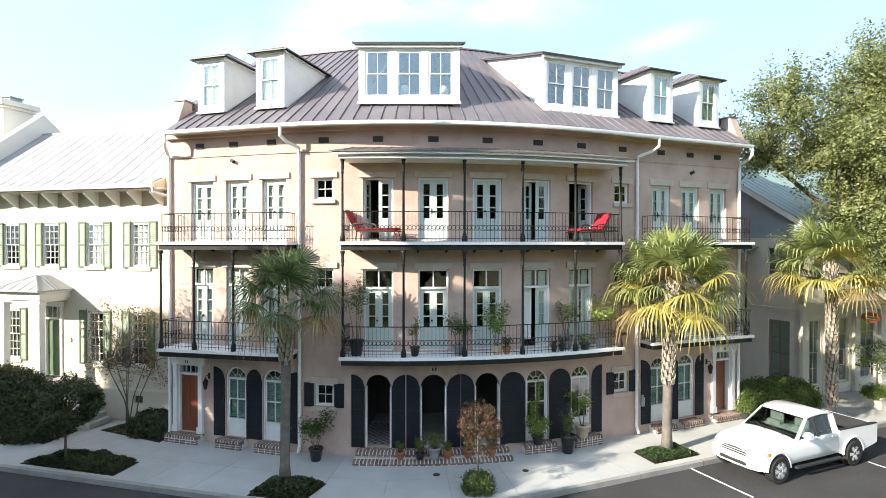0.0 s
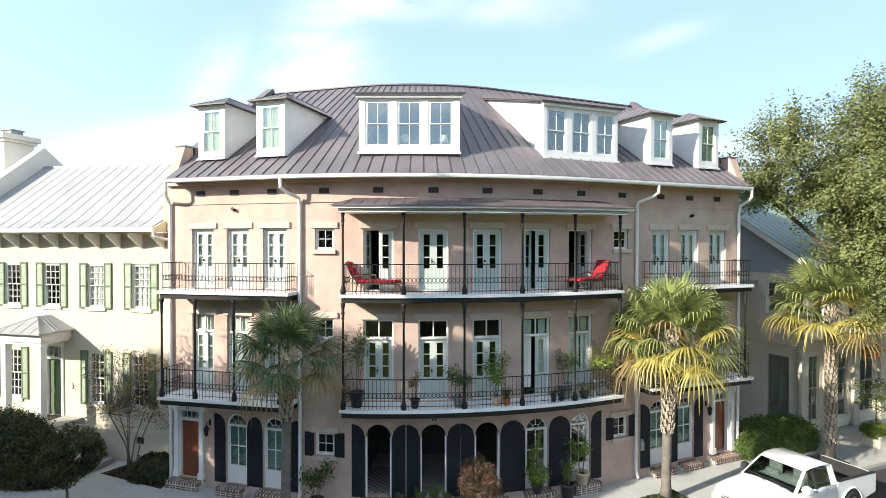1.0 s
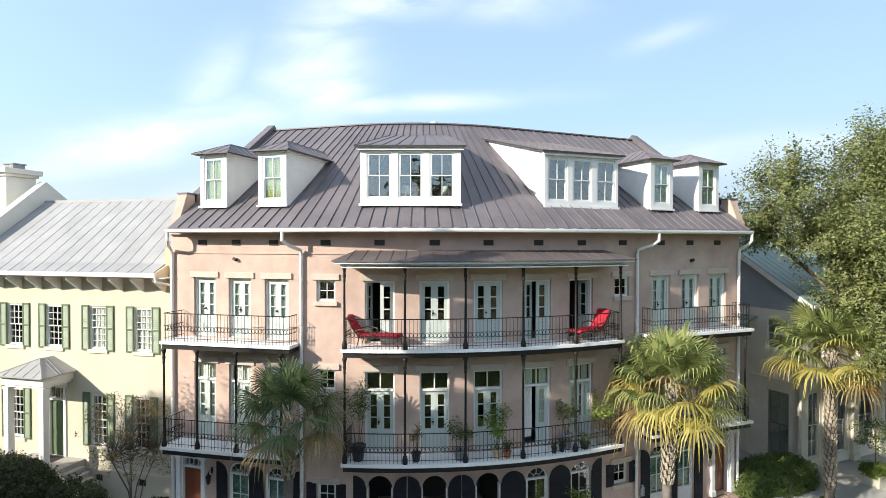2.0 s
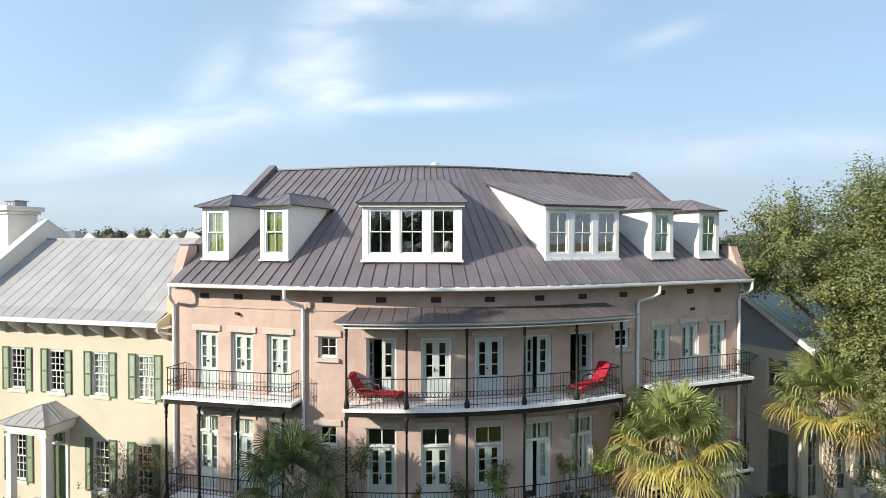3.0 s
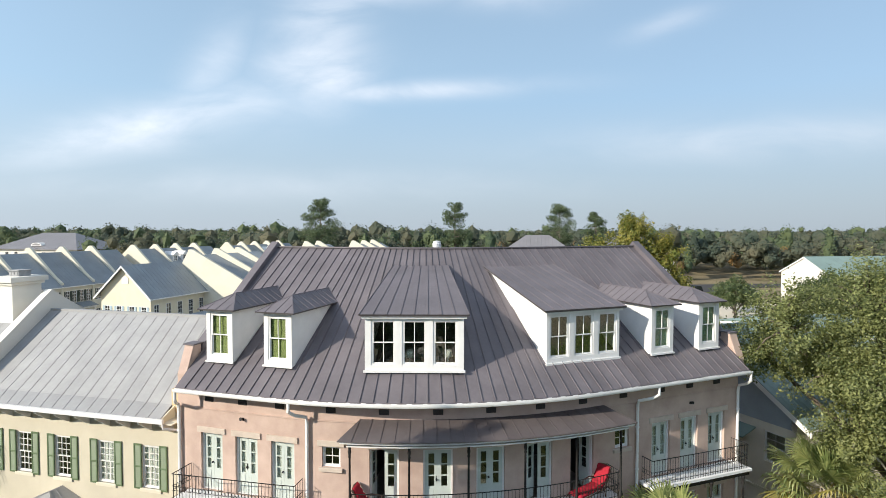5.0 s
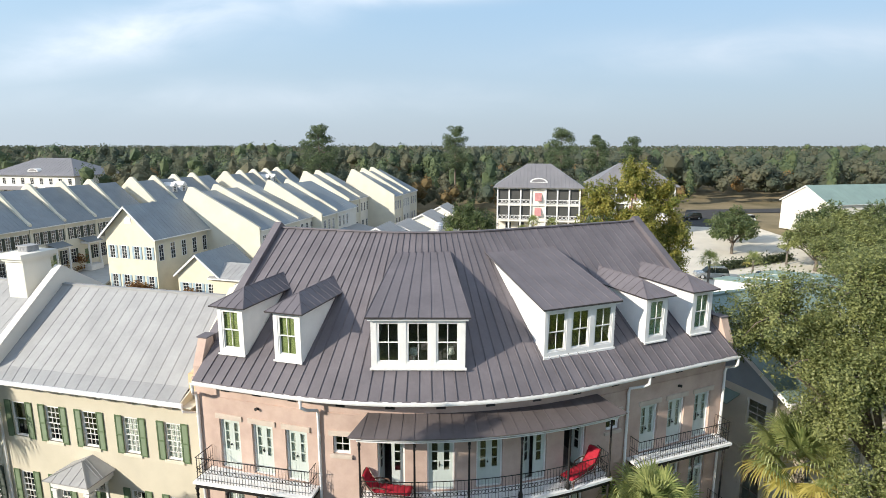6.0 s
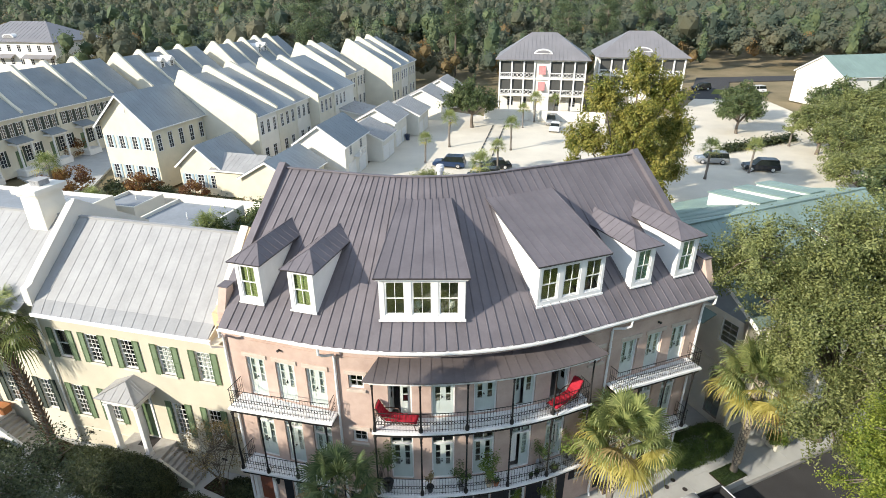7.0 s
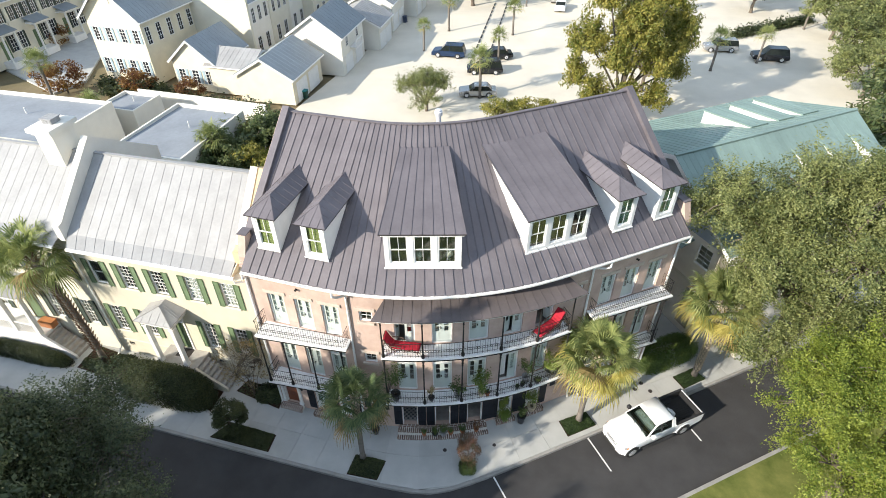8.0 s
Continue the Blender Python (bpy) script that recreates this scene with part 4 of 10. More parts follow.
def front_door(s, opened):
    """Panelled mahogany door, four-light transom, white pilasters and entablature."""
    bm = bmesh.new()
    for x in (-0.62, 0.45):
        bbox(bm, x, x + 0.17, -0.1, 0.02, 0, 2.42, 0.008)
        box(bm, x - 0.03, x + 0.2, -0.13, 0.02, 0, 0.22)
        box(bm, x - 0.02, x + 0.19, -0.12, 0.02, 2.36, 2.42)
    bbox(bm, -0.7, 0.7, -0.12, 0.02, 2.42, 2.62, 0.008)
    bbox(bm, -0.76, 0.76, -0.18, 0.02, 2.62, 2.7, 0.01)
    for x in (-0.45, 0.39):
        box(bm, x, x + 0.06, 0.0, 0.2, 0, 2.42)
    box(bm, -0.39, 0.39, 0.02, 0.2, 2.02, 2.1)
    box(bm, -0.39, 0.39, 0.02, 0.2, 2.36, 2.42)
    for x in (-0.2, 0, 0.2):
        box(bm, x - 0.012, x + 0.012, 0.08, 0.14, 2.1, 2.36)
    d = part("front_door", bm, M_WHITE, house, "white door surround with pilasters")
    d.matrix_local = F(s, 0, 0.3)
    for i in range(4):
        pane(0.17, 0.26, d, pose(-0.29 + i * 0.195, 0.11, 2.1))
    bm = bmesh.new()
    bbox(bm, 0, 0.78, 0, 0.05, 0, 2.02, 0.004)
    for x0, x1 in ((0.09, 0.36), (0.42, 0.69)):
        for z0, z1 in ((0.15, 0.85), (0.98, 1.9)):
            bbox(bm, x0, x1, -0.012, 0.0, z0, z1, 0.004)
    lf = part("leaf", bm, M_RED, d, "red-brown mahogany panelled leaf")
    lf.matrix_local = pose(-0.39, 0.1, 0.0, 0, 0, opened)
    bm = bmesh.new()
    for x in (-0.05, 0.03):
        box(bm, x, x + 0.035, -0.125, -0.12, 2.47, 2.57)
    part("number_bars", bm, M_GREYBAR, d)


front_door(-7.87, 0)
front_door(13.38, 9)

# number plate over the arcade
bm = bmesh.new()
bbox(bm, -0.15, 0.15, -0.03, 0, -0.1, 0.1, 0.004)
np_ = part("number_plaque", bm, M_LINTEL, house, "pale stone number plaque")
np_.matrix_local = F(1.12, 0, 2.88)
bm = bmesh.new()
for x in (-0.08, 0.02):
    box(bm, x, x + 0.06, -0.036, -0.03, -0.06, 0.06)
part("number_bars", bm, M_GREYBAR, np_)


# dormers
def dormer_window_wall(bm, w, z0, z1, wins, y=0.0, t=0.1):
    """Front wall of a dormer with its window openings."""
    xs = sorted({-w / 2, w / 2} | {v for c, ww in wins for v in (c - ww / 2, c + ww / 2)})
    za, zb = z0 + 0.2, z1 - 0.12
    for x0, x1 in zip(xs, xs[1:]):
        m = (x0 + x1) / 2
        if any(c - ww / 2 < m < c + ww / 2 for c, ww in wins):
            box(bm, x0, x1, y, y + t, z0, za)
            box(bm, x0, x1, y, y + t, zb, z1)
        else:
            box(bm, x0, x1, y, y + t, z0, z1)
    bmesh.ops.remove_doubles(bm, verts=bm.verts, dist=0.001)
    return za, zb


def side_boards(side_x, sign, d_front, z0, z1, parent, board=0.11, taper=0.0):
    """The lapped boards of a dormer's cheek, cut along the roof slope."""
    bm = bmesh.new()
    n = round((z1 - z0) / board)
    prev = None
    k = -sign * taper
    for i in range(n):
        za, zb = z0 + (z1 - z0) * i / n, z0 + (z1 - z0) * (i + 1) / n
        ye = max((zb - roof_z(d_front)) / PITCH, 0) + 0.12
        row = [bm.verts.new((side_x + sign * 0.007, 0, za)), bm.verts.new((side_x + sign * 0.007 + k * ye, ye, za)),
               bm.verts.new((side_x + k * ye, ye, zb)), bm.verts.new((side_x, 0, zb))]
        bm.faces.new(row)
        if prev:
            bm.faces.new((prev[3], prev[2], row[1], row[0]))
        prev = row
    part("dormer_cheek", bm, M_WHITE, parent, "white lapped boards")


def seam_row(parent, pts_a, pts_b, n):
    """Ribs from edge a to edge b, evenly spread."""
    for i in range(n + 1):
        f = i / n
        p, q = Vector(pts_a[0]).lerp(Vector(pts_a[1]), f), Vector(pts_b[0]).lerp(Vector(pts_b[1]), f)
        if (p - q).length > 0.08:
            b = bmesh.new()
            tube(b, [p + Vector((0, 0, 0.012)), q + Vector((0, 0, 0.012))], 0.016, 4)
            part("roof_seam", b, M_ROOF, parent)


D_FRONT = -0.38
ZD0, ZD1 = 11.74, 13.62


def small_dormer(s, blind):
    w = 1.12
    m = F(s, D_FRONT, 0)
    bm = bmesh.new()
    za, zb = dormer_window_wall(bm, w, ZD0, ZD1, [(0, 0.78)])
    box(bm, -w / 2 - 0.04, w / 2 + 0.04, -0.06, 0.0, ZD0 - 0.04, ZD0 + 0.02)
    box(bm, -w / 2 - 0.06, w / 2 + 0.06, -0.06, 3.0, ZD1 - 0.02, ZD1 + 0.04)
    dm = part("dormer", bm, M_WHITE, house, "small white dormer with a hipped metal roof")
    dm.matrix_local = m
    for sg in (-1, 1):
        side_boards(sg * w / 2, sg, D_FRONT, ZD0, ZD1, dm)
    bm = bmesh.new()
    e, ze, zr = 0.21, ZD1 + 0.04, ZD1 + 0.53
    x = w / 2 + e
    yb = (zr - roof_z(D_FRONT)) / PITCH + 0.05
    ye = (ze - roof_z(D_FRONT)) / PITCH + 0.05
    yr = 0.95
    A, B, Cc, Dd = (-x, -e, ze), (x, -e, ze), (0, yr, zr), (0, yb, zr)
    E, G = (-x, ye, ze), (x, ye, ze)
    for f in ([A, B, Cc], [A, Cc, Dd, E], [B, G, Dd, Cc]):
        slab(bm, f, (0, 0, -0.035))
    part("dormer_roof", bm, M_ROOF, dm, "brown seamed metal hip roof")
    bm = bmesh.new()
    for p, q in ((A, B), (A, E), (B, G)):
        p, q = Vector(p), Vector(q)
        slab(bm, [p + Vector((0, 0, 0.012)), q + Vector((0, 0, 0.012)), q - Vector((0, 0, 0.035)), p - Vector((0, 0, 0.035))], (0, -0.01, 0) if p.y == q.y else (0.01 if p.x > 0 else -0.01, 0, 0))
    part("drip_edge", bm, M_DRIP, dm, "dark metal drip edge")

    def rib(p, q, r=0.014):
        b = bmesh.new()
        tube(b, [p, q], r, 4)
        part("roof_seam", b, M_ROOF, dm)

    for k in (0.25, 0.5, 0.75):
        rib(*[Vector(A).lerp(Vector(B), k) + Vector((0, 0, 0.01)), Vector(A).lerp(Vector(Cc), 2 * k) if k <= 0.5 else Vector(B).lerp(Vector(Cc), 2 - 2 * k)])
    for y in [0.5 + 0.42 * i for i in range(8)]:
        for sg in (-1, 1):
            top = (0, min(max(y, yr), yb), zr) if y > yr else Vector((sg * x, -e, ze)).lerp(Vector(Cc), (y + e) / (yr + e))
            if y < ye:
                rib(Vector((sg * x, y, ze + 0.01)), Vector(top) + Vector((0, 0, 0.01)))
            elif y < yb:
                f = (y - ye) / (yb - ye)
                rib(Vector((sg * x, ye, ze + 0.01)).lerp(Vector(Dd), f), Vector(top) + Vector((0, 0, 0.01)))
    for p in (A, B):
        rib(p, Cc, 0.02)
    rib(Cc, Dd, 0.022)
    sash_window(0.78, zb - za, 2, 1, house, m @ pose(0, 0.02, za), "dormer_window", 0.1, blind, glass=M_DORMERGLASS)


# the left pair get an olive sheet close behind their glass
for s in (-7.2, -4.76):
    small_dormer(s, M_OLIVE)
for s in (10.52, 13.02):
    small_dormer(s, M_BLIND)


def wide_dormer(m, w, dfront, taper, label):
    """Three windows under one low roof running back into the main slope."""
    bm = bmesh.new()
    za, zb = dormer_window_wall(bm, w, ZD0, ZD1, [(-1.06, 0.84), (0, 0.84), (1.06, 0.84)])
    box(bm, -w / 2 - 0.05, w / 2 + 0.05, -0.06, 0.0, ZD0 - 0.05, ZD0 + 0.03)
    box(bm, -w / 2 - 0.1, w / 2 + 0.1, -0.12, 0.0, ZD1 - 0.06, ZD1 + 0.06)
    # the cheeks' upper wedges under the sloping roof
    sl = 0.255
    ye = (ZD1 + 0.06 - roof_z(dfront)) / (PITCH - sl)
    for sg in (-1, 1):
        k = -sg * taper
        x = sg * (w / 2 + 0.005)
        yt = (ZD1 - roof_z(dfront)) / PITCH
        poly(bm, [(x, 0, ZD1), (x + k * yt, yt, ZD1), (x + k * ye, ye, ZD1 + 0.06 + sl * ye), (x, 0, ZD1 + 0.06)])
    dm = part("dormer", bm, M_WHITE, house, label)
    dm.matrix_local = m
    for sg in (-1, 1):
        side_boards(sg * w / 2, sg, dfront, ZD0, ZD1 + 0.02, dm, taper=taper)
    bm = bmesh.new()
    e = 0.18
    ze = ZD1 + 0.08
    yb = ye + 0.25
    A, B = (-w / 2 - e, -e, ze), (w / 2 + e, -e, ze)
    Cc, Dd = (w / 2 + e - taper * (yb + e), yb, ze + sl * (yb + e)), (-w / 2 - e + taper * (yb + e), yb, ze + sl * (yb + e))
    slab(bm, [A, B, Cc, Dd], (0, 0, -0.06))
    part("dormer_roof", bm, M_ROOF, dm, "brown seamed metal shed roof")
    bm = bmesh.new()
    for p, q in ((A, B), (A, Dd), (B, Cc)):
        p, q = Vector(p), Vector(q)
        slab(bm, [p + Vector((0, 0, 0.012)), q + Vector((0, 0, 0.012)), q - Vector((0, 0, 0.04)), p - Vector((0, 0, 0.04))], (0, -0.01, 0) if p.y == q.y else (0.01 if p.x > 0 else -0.01, 0, 0))
    part("drip_edge", bm, M_DRIP, dm, "dark metal drip edge")
    seam_row(dm, (A, B), (Dd, Cc), 8)
    for x in (-1.06, 0, 1.06):
        sash_window(0.84, zb - za, 2, 1, house, m @ pose(x, 0.02, za), "dormer_window", 0.1, glass=M_DORMERGLASS)


wide_dormer(pose(-1.135, 18.54, 0), 3.38, -0.41, 0.133, "wide white three-window dormer with tapering sides")
wide_dormer(pose(5.045, 20.08, 0, 0, 0, 21.8), 3.2, -0.5, 0.0, "wide white three-window dormer with boarded cheeks")
# lamp on the sill inside the wide dormers
for s in (0.1, 1.5):
    bm = bmesh.new()
    lathe(bm, [(0.07, 0), (0.08, 0.02), (0.03, 0.06), (0.025, 0.2), (0.02, 0.25)], 10)
    lathe(bm, [(0.17, 0.25), (0.12, 0.5)], 14)
    lm = solid("table_lamp", bm, M_CURTAIN, "white table lamp behind the dormer glass", "lamp", smooth=True)
    lm.matrix_world = F(s, -0.75, 11.9)
    bm = bmesh.new()
    bbox(bm, -0.3, 0.3, -0.25, 0.25, -0.04, 0.0, 0.01)
    for x in (-0.26, 0.22):
        for y in (-0.2, 0.16):
            box(bm, x, x + 0.04, y, y + 0.04, -1.3, -0.04)
    tb = solid("side_table", bm, M_INNER, "plain side table behind the dormer glass", "table")
    tb.matrix_world = F(s, -0.75, 11.9)


# balconies
def baluster_mesh(h):
    bm = bmesh.new()
    box(bm, -0.0055, 0.0055, -0.0055, 0.0055, 0, h)
    return mesh_from(bm, "baluster", M_IRON)


BAL = baluster_mesh(0.93)


def post_mesh(h):
    bm = bmesh.new()
    lathe(bm, [(0.085, 0), (0.085, 0.16), (0.06, 0.2), (0.065, 0.24), (0.042, 0.28), (0.038, h * 0.5), (0.034, h - 0.5), (0.05, h - 0.48), (0.05, h - 0.45), (0.036, h - 0.42), (0.06, h - 0.3), (0.045, h - 0.24), (0.05, h - 0.15), (0.075, h - 0.06), (0.08, h)], 10)
    return mesh_from(bm, "post", M_IRON, True)


POST_LOW, POST_UP = post_mesh(Z_DECK2 - 0.28 - Z_DECK1), post_mesh(9.72 - Z_DECK2)


def railing(bal, path, z, spacing=0.125):
    """Top and bottom rails, a band of scrollwork, and balusters along a path of (s, d)."""
    pts = []
    for (s0, d0), (s1, d1) in zip(path, path[1:]):
        n = max(1, round(math.hypot(s1 - s0, d1 - d0) / 0.3))
        pts += [(s0 + (s1 - s0) * i / n, d0 + (d1 - d0) * i / n) for i in range(n)]
    pts.append(path[-1])
    for zz, r in ((0.95, 0.016), (0.10, 0.009), (0.36, 0.007), (0.52, 0.007)):
        bm = bmesh.new()
        tube(bm, [W(s, d, z + zz) for s, d in pts], r, 4)
        part("rail", bm, M_IRON, bal)
    lens = [0.0]
    world = [W(s, d, z) for s, d in pts]
    for a, b in zip(world, world[1:]):
        lens.append(lens[-1] + (b - a).length)
    n = round(lens[-1] / spacing)
    bm = bmesh.new()
    spots = []
    for i in range(n + 1):
        L = lens[-1] * i / n
        k = max(j for j in range(len(lens)) if lens[j] <= L + 1e-9)
        k = min(k, len(world) - 2)
        f = (L - lens[k]) / (lens[k + 1] - lens[k])
        spots.append((world[k].lerp(world[k + 1], f), world[k + 1] - world[k]))
    for p, d in spots:
        m = Matrix.Translation(p) @ Matrix.Rotation(math.atan2(d.y, d.x), 4, "Z")
        piece("baluster", BAL, bal, m)
    for (p, d), (q, _) in zip(spots, spots[1:]):
        c = (p + q) / 2 + Vector((0, 0, 0.44))
        t = (q - p).normalized()
        r = spacing * 0.46
        ring = [c + r * (math.cos(a) * t + math.sin(a) * Vector((0, 0, 1.25))) for a in [2 * math.pi * j / 7 for j in range(8)]]
        tube(bm, ring, 0.0075, 4, False)
    tagged(part("scroll_band", bm, M_IRON, bal, "band of iron ring scrollwork"), "band of iron ring scrollwork", "", "", "stuff")


def balcony(s0, s1, d0, d1, z, posts, post_me, label):
    bm = bmesh.new()
    bent_box(bm, s0 - 0.03, s1 + 0.03, 0.005, d0 + 0.04, z - 0.1, z, 0.4, 0.005, d1 + 0.04)
    bal = part("balcony", bm, M_DECK, house, label)
    bm = bmesh.new()
    bent_box(bm, s0 + 0.03, s1 - 0.03, 0.006, d0 - 0.03, z - 0.27, z - 0.102, 0.4, 0.006, d1 - 0.03)
    part("balcony_beam", bm, M_IRON, bal, "black painted balcony beam")
    n = round((s1 - s0) / 0.9)
    for i in range(n):
        s = s0 + (s1 - s0) * (i + 0.5) / n
        bm = bmesh.new()
        slab(bm, [W(s - 0.03, 0.0, z - 0.24), W(s - 0.03, 0.3, z - 0.24), W(s - 0.03, 0.0, z - 0.36)], W(s + 0.03, 0, 0) - W(s - 0.03, 0, 0))
        part("bracket", bm, M_IRON, bal)
    e = 0.07
    railing(bal, [(s0 + e, 0.05), (s0 + e, d0 - e), (s1 - e, d1 - e), (s1 - e, 0.05)], z)
    if post_me is not None:
        for f in posts:
            s = s0 + e + (s1 - s0 - 2 * e) * f
            d = d0 + (d1 - d0) * f - e
            piece("post", post_me, bal, F(s, d, z))
    return bal


SIX = [i / 5 for i in range(6)]
FOUR = (0.0, 0.28, 0.6, 0.95)
balcony(-1.73, 7.56, 0.93, 0.86, Z_DECK1, SIX, POST_LOW, "lower centre balcony with pale deck and iron railing")
balcony(-1.73, 7.56, 0.93, 0.86, Z_DECK2, SIX, POST_UP, "upper centre balcony with pale deck and iron railing")
balcony(-8.2, -3.5, 1.08, 0.72, Z_DECK1, FOUR, POST_LOW, "lower wing balcony with iron posts")
balcony(-8.2, -3.5, 1.08, 0.72, Z_DECK2, FOUR, None, "upper wing balcony with iron railing")
balcony(9.1, 13.98, 0.66, 0.9, Z_DECK1, FOUR, POST_LOW, "lower wing balcony with iron posts")
balcony(9.1, 13.98, 0.66, 0.9, Z_DECK2, FOUR, None, "upper wing balcony with iron railing")

# canopy over the upper centre balcony
can_z = lambda d: 9.90 + (1.22 - d) * 0.24
bm = bmesh.new()
bent_box(bm, -1.88, 7.74, 1.1, 1.2, 9.79, 9.885)
bent_box(bm, -1.78, 7.64, 0.85, 1.0, 9.72, 9.80)
canopy = part("canopy", bm, M_WHITE, house, "seamed metal canopy with a white fascia over the balcony")
e = cuts(-1.95, 7.8, 0.43)
for i, (s0, s1) in enumerate(zip(e, e[1:])):
    bm = bmesh.new()
    db = 0.0
    if i == 0:
        slab(bm, [W(s0, 1.25, can_z(1.25)), W(s1, 1.25, can_z(1.25)), W(s1, db, can_z(db))], (0, 0, -0.03))
    elif i == len(e) - 2:
        slab(bm, [W(s0, 1.25, can_z(1.25)), W(s1, 1.25, can_z(1.25)), W(s0, db, can_z(db))], (0, 0, -0.03))
    else:
        roof_panel(bm, s0, s1, 1.25, db, 0, can_z, 0.016)
    part("roof_panel", bm, M_CANOPYROOF, canopy)
bm = bmesh.new()
bent_box(bm, -1.7, 7.55, 0.01, 1.1, 9.66, 9.70)
part("canopy_ceiling", bm, M_WHITE, canopy)


# wall lamps
def lantern(s, z):
    bm = bmesh.new()
    tube(bm, [(0, 0, 0.2), (0, -0.16, 0.24), (0, -0.2, 0.16)], 0.012, 5)
    m = pose(0, -0.2, 0)
    lathe(bm, [(0.02, -0.24), (0.06, -0.2), (0.09, 0.02), (0.11, 0.04), (0.05, 0.11), (0.02, 0.16)], 6, m)
    box(bm, -0.04, 0.04, -0.02, 0, 0.1, 0.3)
    o = part("wall_lantern", bm, M_IRON, house, "black iron wall lantern")
    o.matrix_local = F(s, 0, z)


for s in (-7.0, 12.5):
    lantern(s, 2.15)
for s, z in ((-5.95, 9.85), (11.64, 9.75), (8.3, 3.72)):
    bm = bmesh.new()
    lathe(bm, [(0.03, 0), (0.05, 0.03), (0.05, 0.1), (0.065, 0.14)], 8, pose(0, 0, 0, 75))
    box(bm, -0.05, 0.05, -0.02, 0, -0.05, 0.05)
    o = part("spotlight", bm, M_IRON, house, "small dark wall spotlight")
    o.matrix_local = F(s, 0, z)
bm = bmesh.new()
bbox(bm, -0.08, 0.08, -0.1, 0, -0.16, 0.16, 0.01)
lathe(bm, [(0.05, 0.16), (0.05, 0.24), (0.02, 0.26)], 8, pose(0, -0.05, 0))
o = part("meter_box", bm, M_POTGREY, house, "small grey meter box on the wall")
o.matrix_local = F(9.2, 0, 1.15)


# red-cushioned chaises on the upper balcony
def chaise(m, label):
    t = thing("chaise_longue", label, "chaise longue", m, "balcony chaises")
    bm = bmesh.new()
    for y in (-0.29, 0.29):
        tube(bm, [(-0.55, y, 0.33), (0.75, y, 0.33), (0.86, y, 0.3)], 0.022, 6)
        tube(bm, [(-0.5, y, 0.34), (-0.72, y, 0.62), (-0.9, y, 0.98)], 0.022, 6)
    for x in (-0.4, 0.1, 0.6):
        tube(bm, [(x, -0.29, 0.33), (x, 0.29, 0.33)], 0.018, 5)
    tube(bm, [(-0.9, -0.29, 0.98), (-0.93, 0, 1.02), (-0.9, 0.29, 0.98)], 0.022, 6)
    part("frame", bm, M_WICKER, t)
    for x, y in ((-0.5, -0.29), (-0.5, 0.29), (0.7, -0.29), (0.7, 0.29)):
        bm = bmesh.new()
        tube(bm, [(x, y, 0.33), (x + (0.1 if x > 0 else -0.08), y, 0.02)], [0.02, 0.016], 6)
        part("leg", bm, M_WICKER, t)
    for y in (-0.31, 0.31):
        bm = bmesh.new()
        tube(bm, [(-0.64, y, 0.55), (-0.4, y, 0.6), (-0.08, y, 0.57), (-0.02, y, 0.34)], 0.024, 6)
        part("arm", bm, M_WICKER, t)

    def cushion(pts, th, name):
        """A quilted pad along a path: swelling between the stitched lines."""
        bm = bmesh.new()
        rows = []
        fine = []
        for k, (a, b) in enumerate(zip(pts, pts[1:])):
            for f in (0.0, 0.3, 0.7):
                fine.append(((a[0] + (b[0] - a[0]) * f, a[1] + (b[1] - a[1]) * f), 0.62 if f == 0.0 else 1.0))
        fine.append((pts[-1], 0.45))
        fine[0] = (pts[0], 0.45)
        for k, ((x, z), fat) in enumerate(fine):
            p, q = fine[max(k - 1, 0)][0], fine[min(k + 1, len(fine) - 1)][0]
            d = Vector((q[0] - p[0], 0, q[1] - p[1])).normalized()
            up = Vector((-d.z, 0, d.x)) * th
            c = Vector((x, 0, z))
            rows.append([bm.verts.new(c + Vector((0, y, 0)) + up * h) for y, h in ((-0.25, 0.0), (-0.275, 0.45 * fat), (-0.22, fat), (-0.08, fat * 1.06), (0.08, fat * 1.06), (0.22, fat), (0.275, 0.45 * fat), (0.25, 0.0))])
        for a, b in zip(rows, rows[1:]):
            for i in range(8):
                bm.faces.new((a[i], a[(i + 1) % 8], b[(i + 1) % 8], b[i]))
        bm.faces.new(rows[0]), bm.faces.new(rows[-1])
        part(name, bm, M_REDCUSH, t, "red tufted cushion", True)

    cushion([(-0.5 + 0.22 * i, 0.355) for i in range(7)], 0.09, "seat_cushion")
    cushion([(-0.92, 1.0), (-0.83, 0.82), (-0.74, 0.66), (-0.62, 0.5), (-0.5, 0.37)], 0.09, "back_cushion")


chaise(F(-0.75, 0.42, Z_DECK2) @ pose(0, 0, 0, 0, 0, -6), "red-cushioned wicker chaise with raised back, facing along the balcony")
chaise(F(6.4, 0.45, Z_DECK2) @ pose(0, 0, 0, 0, 0, 197), "red-cushioned wicker chaise with raised back beside an open door")


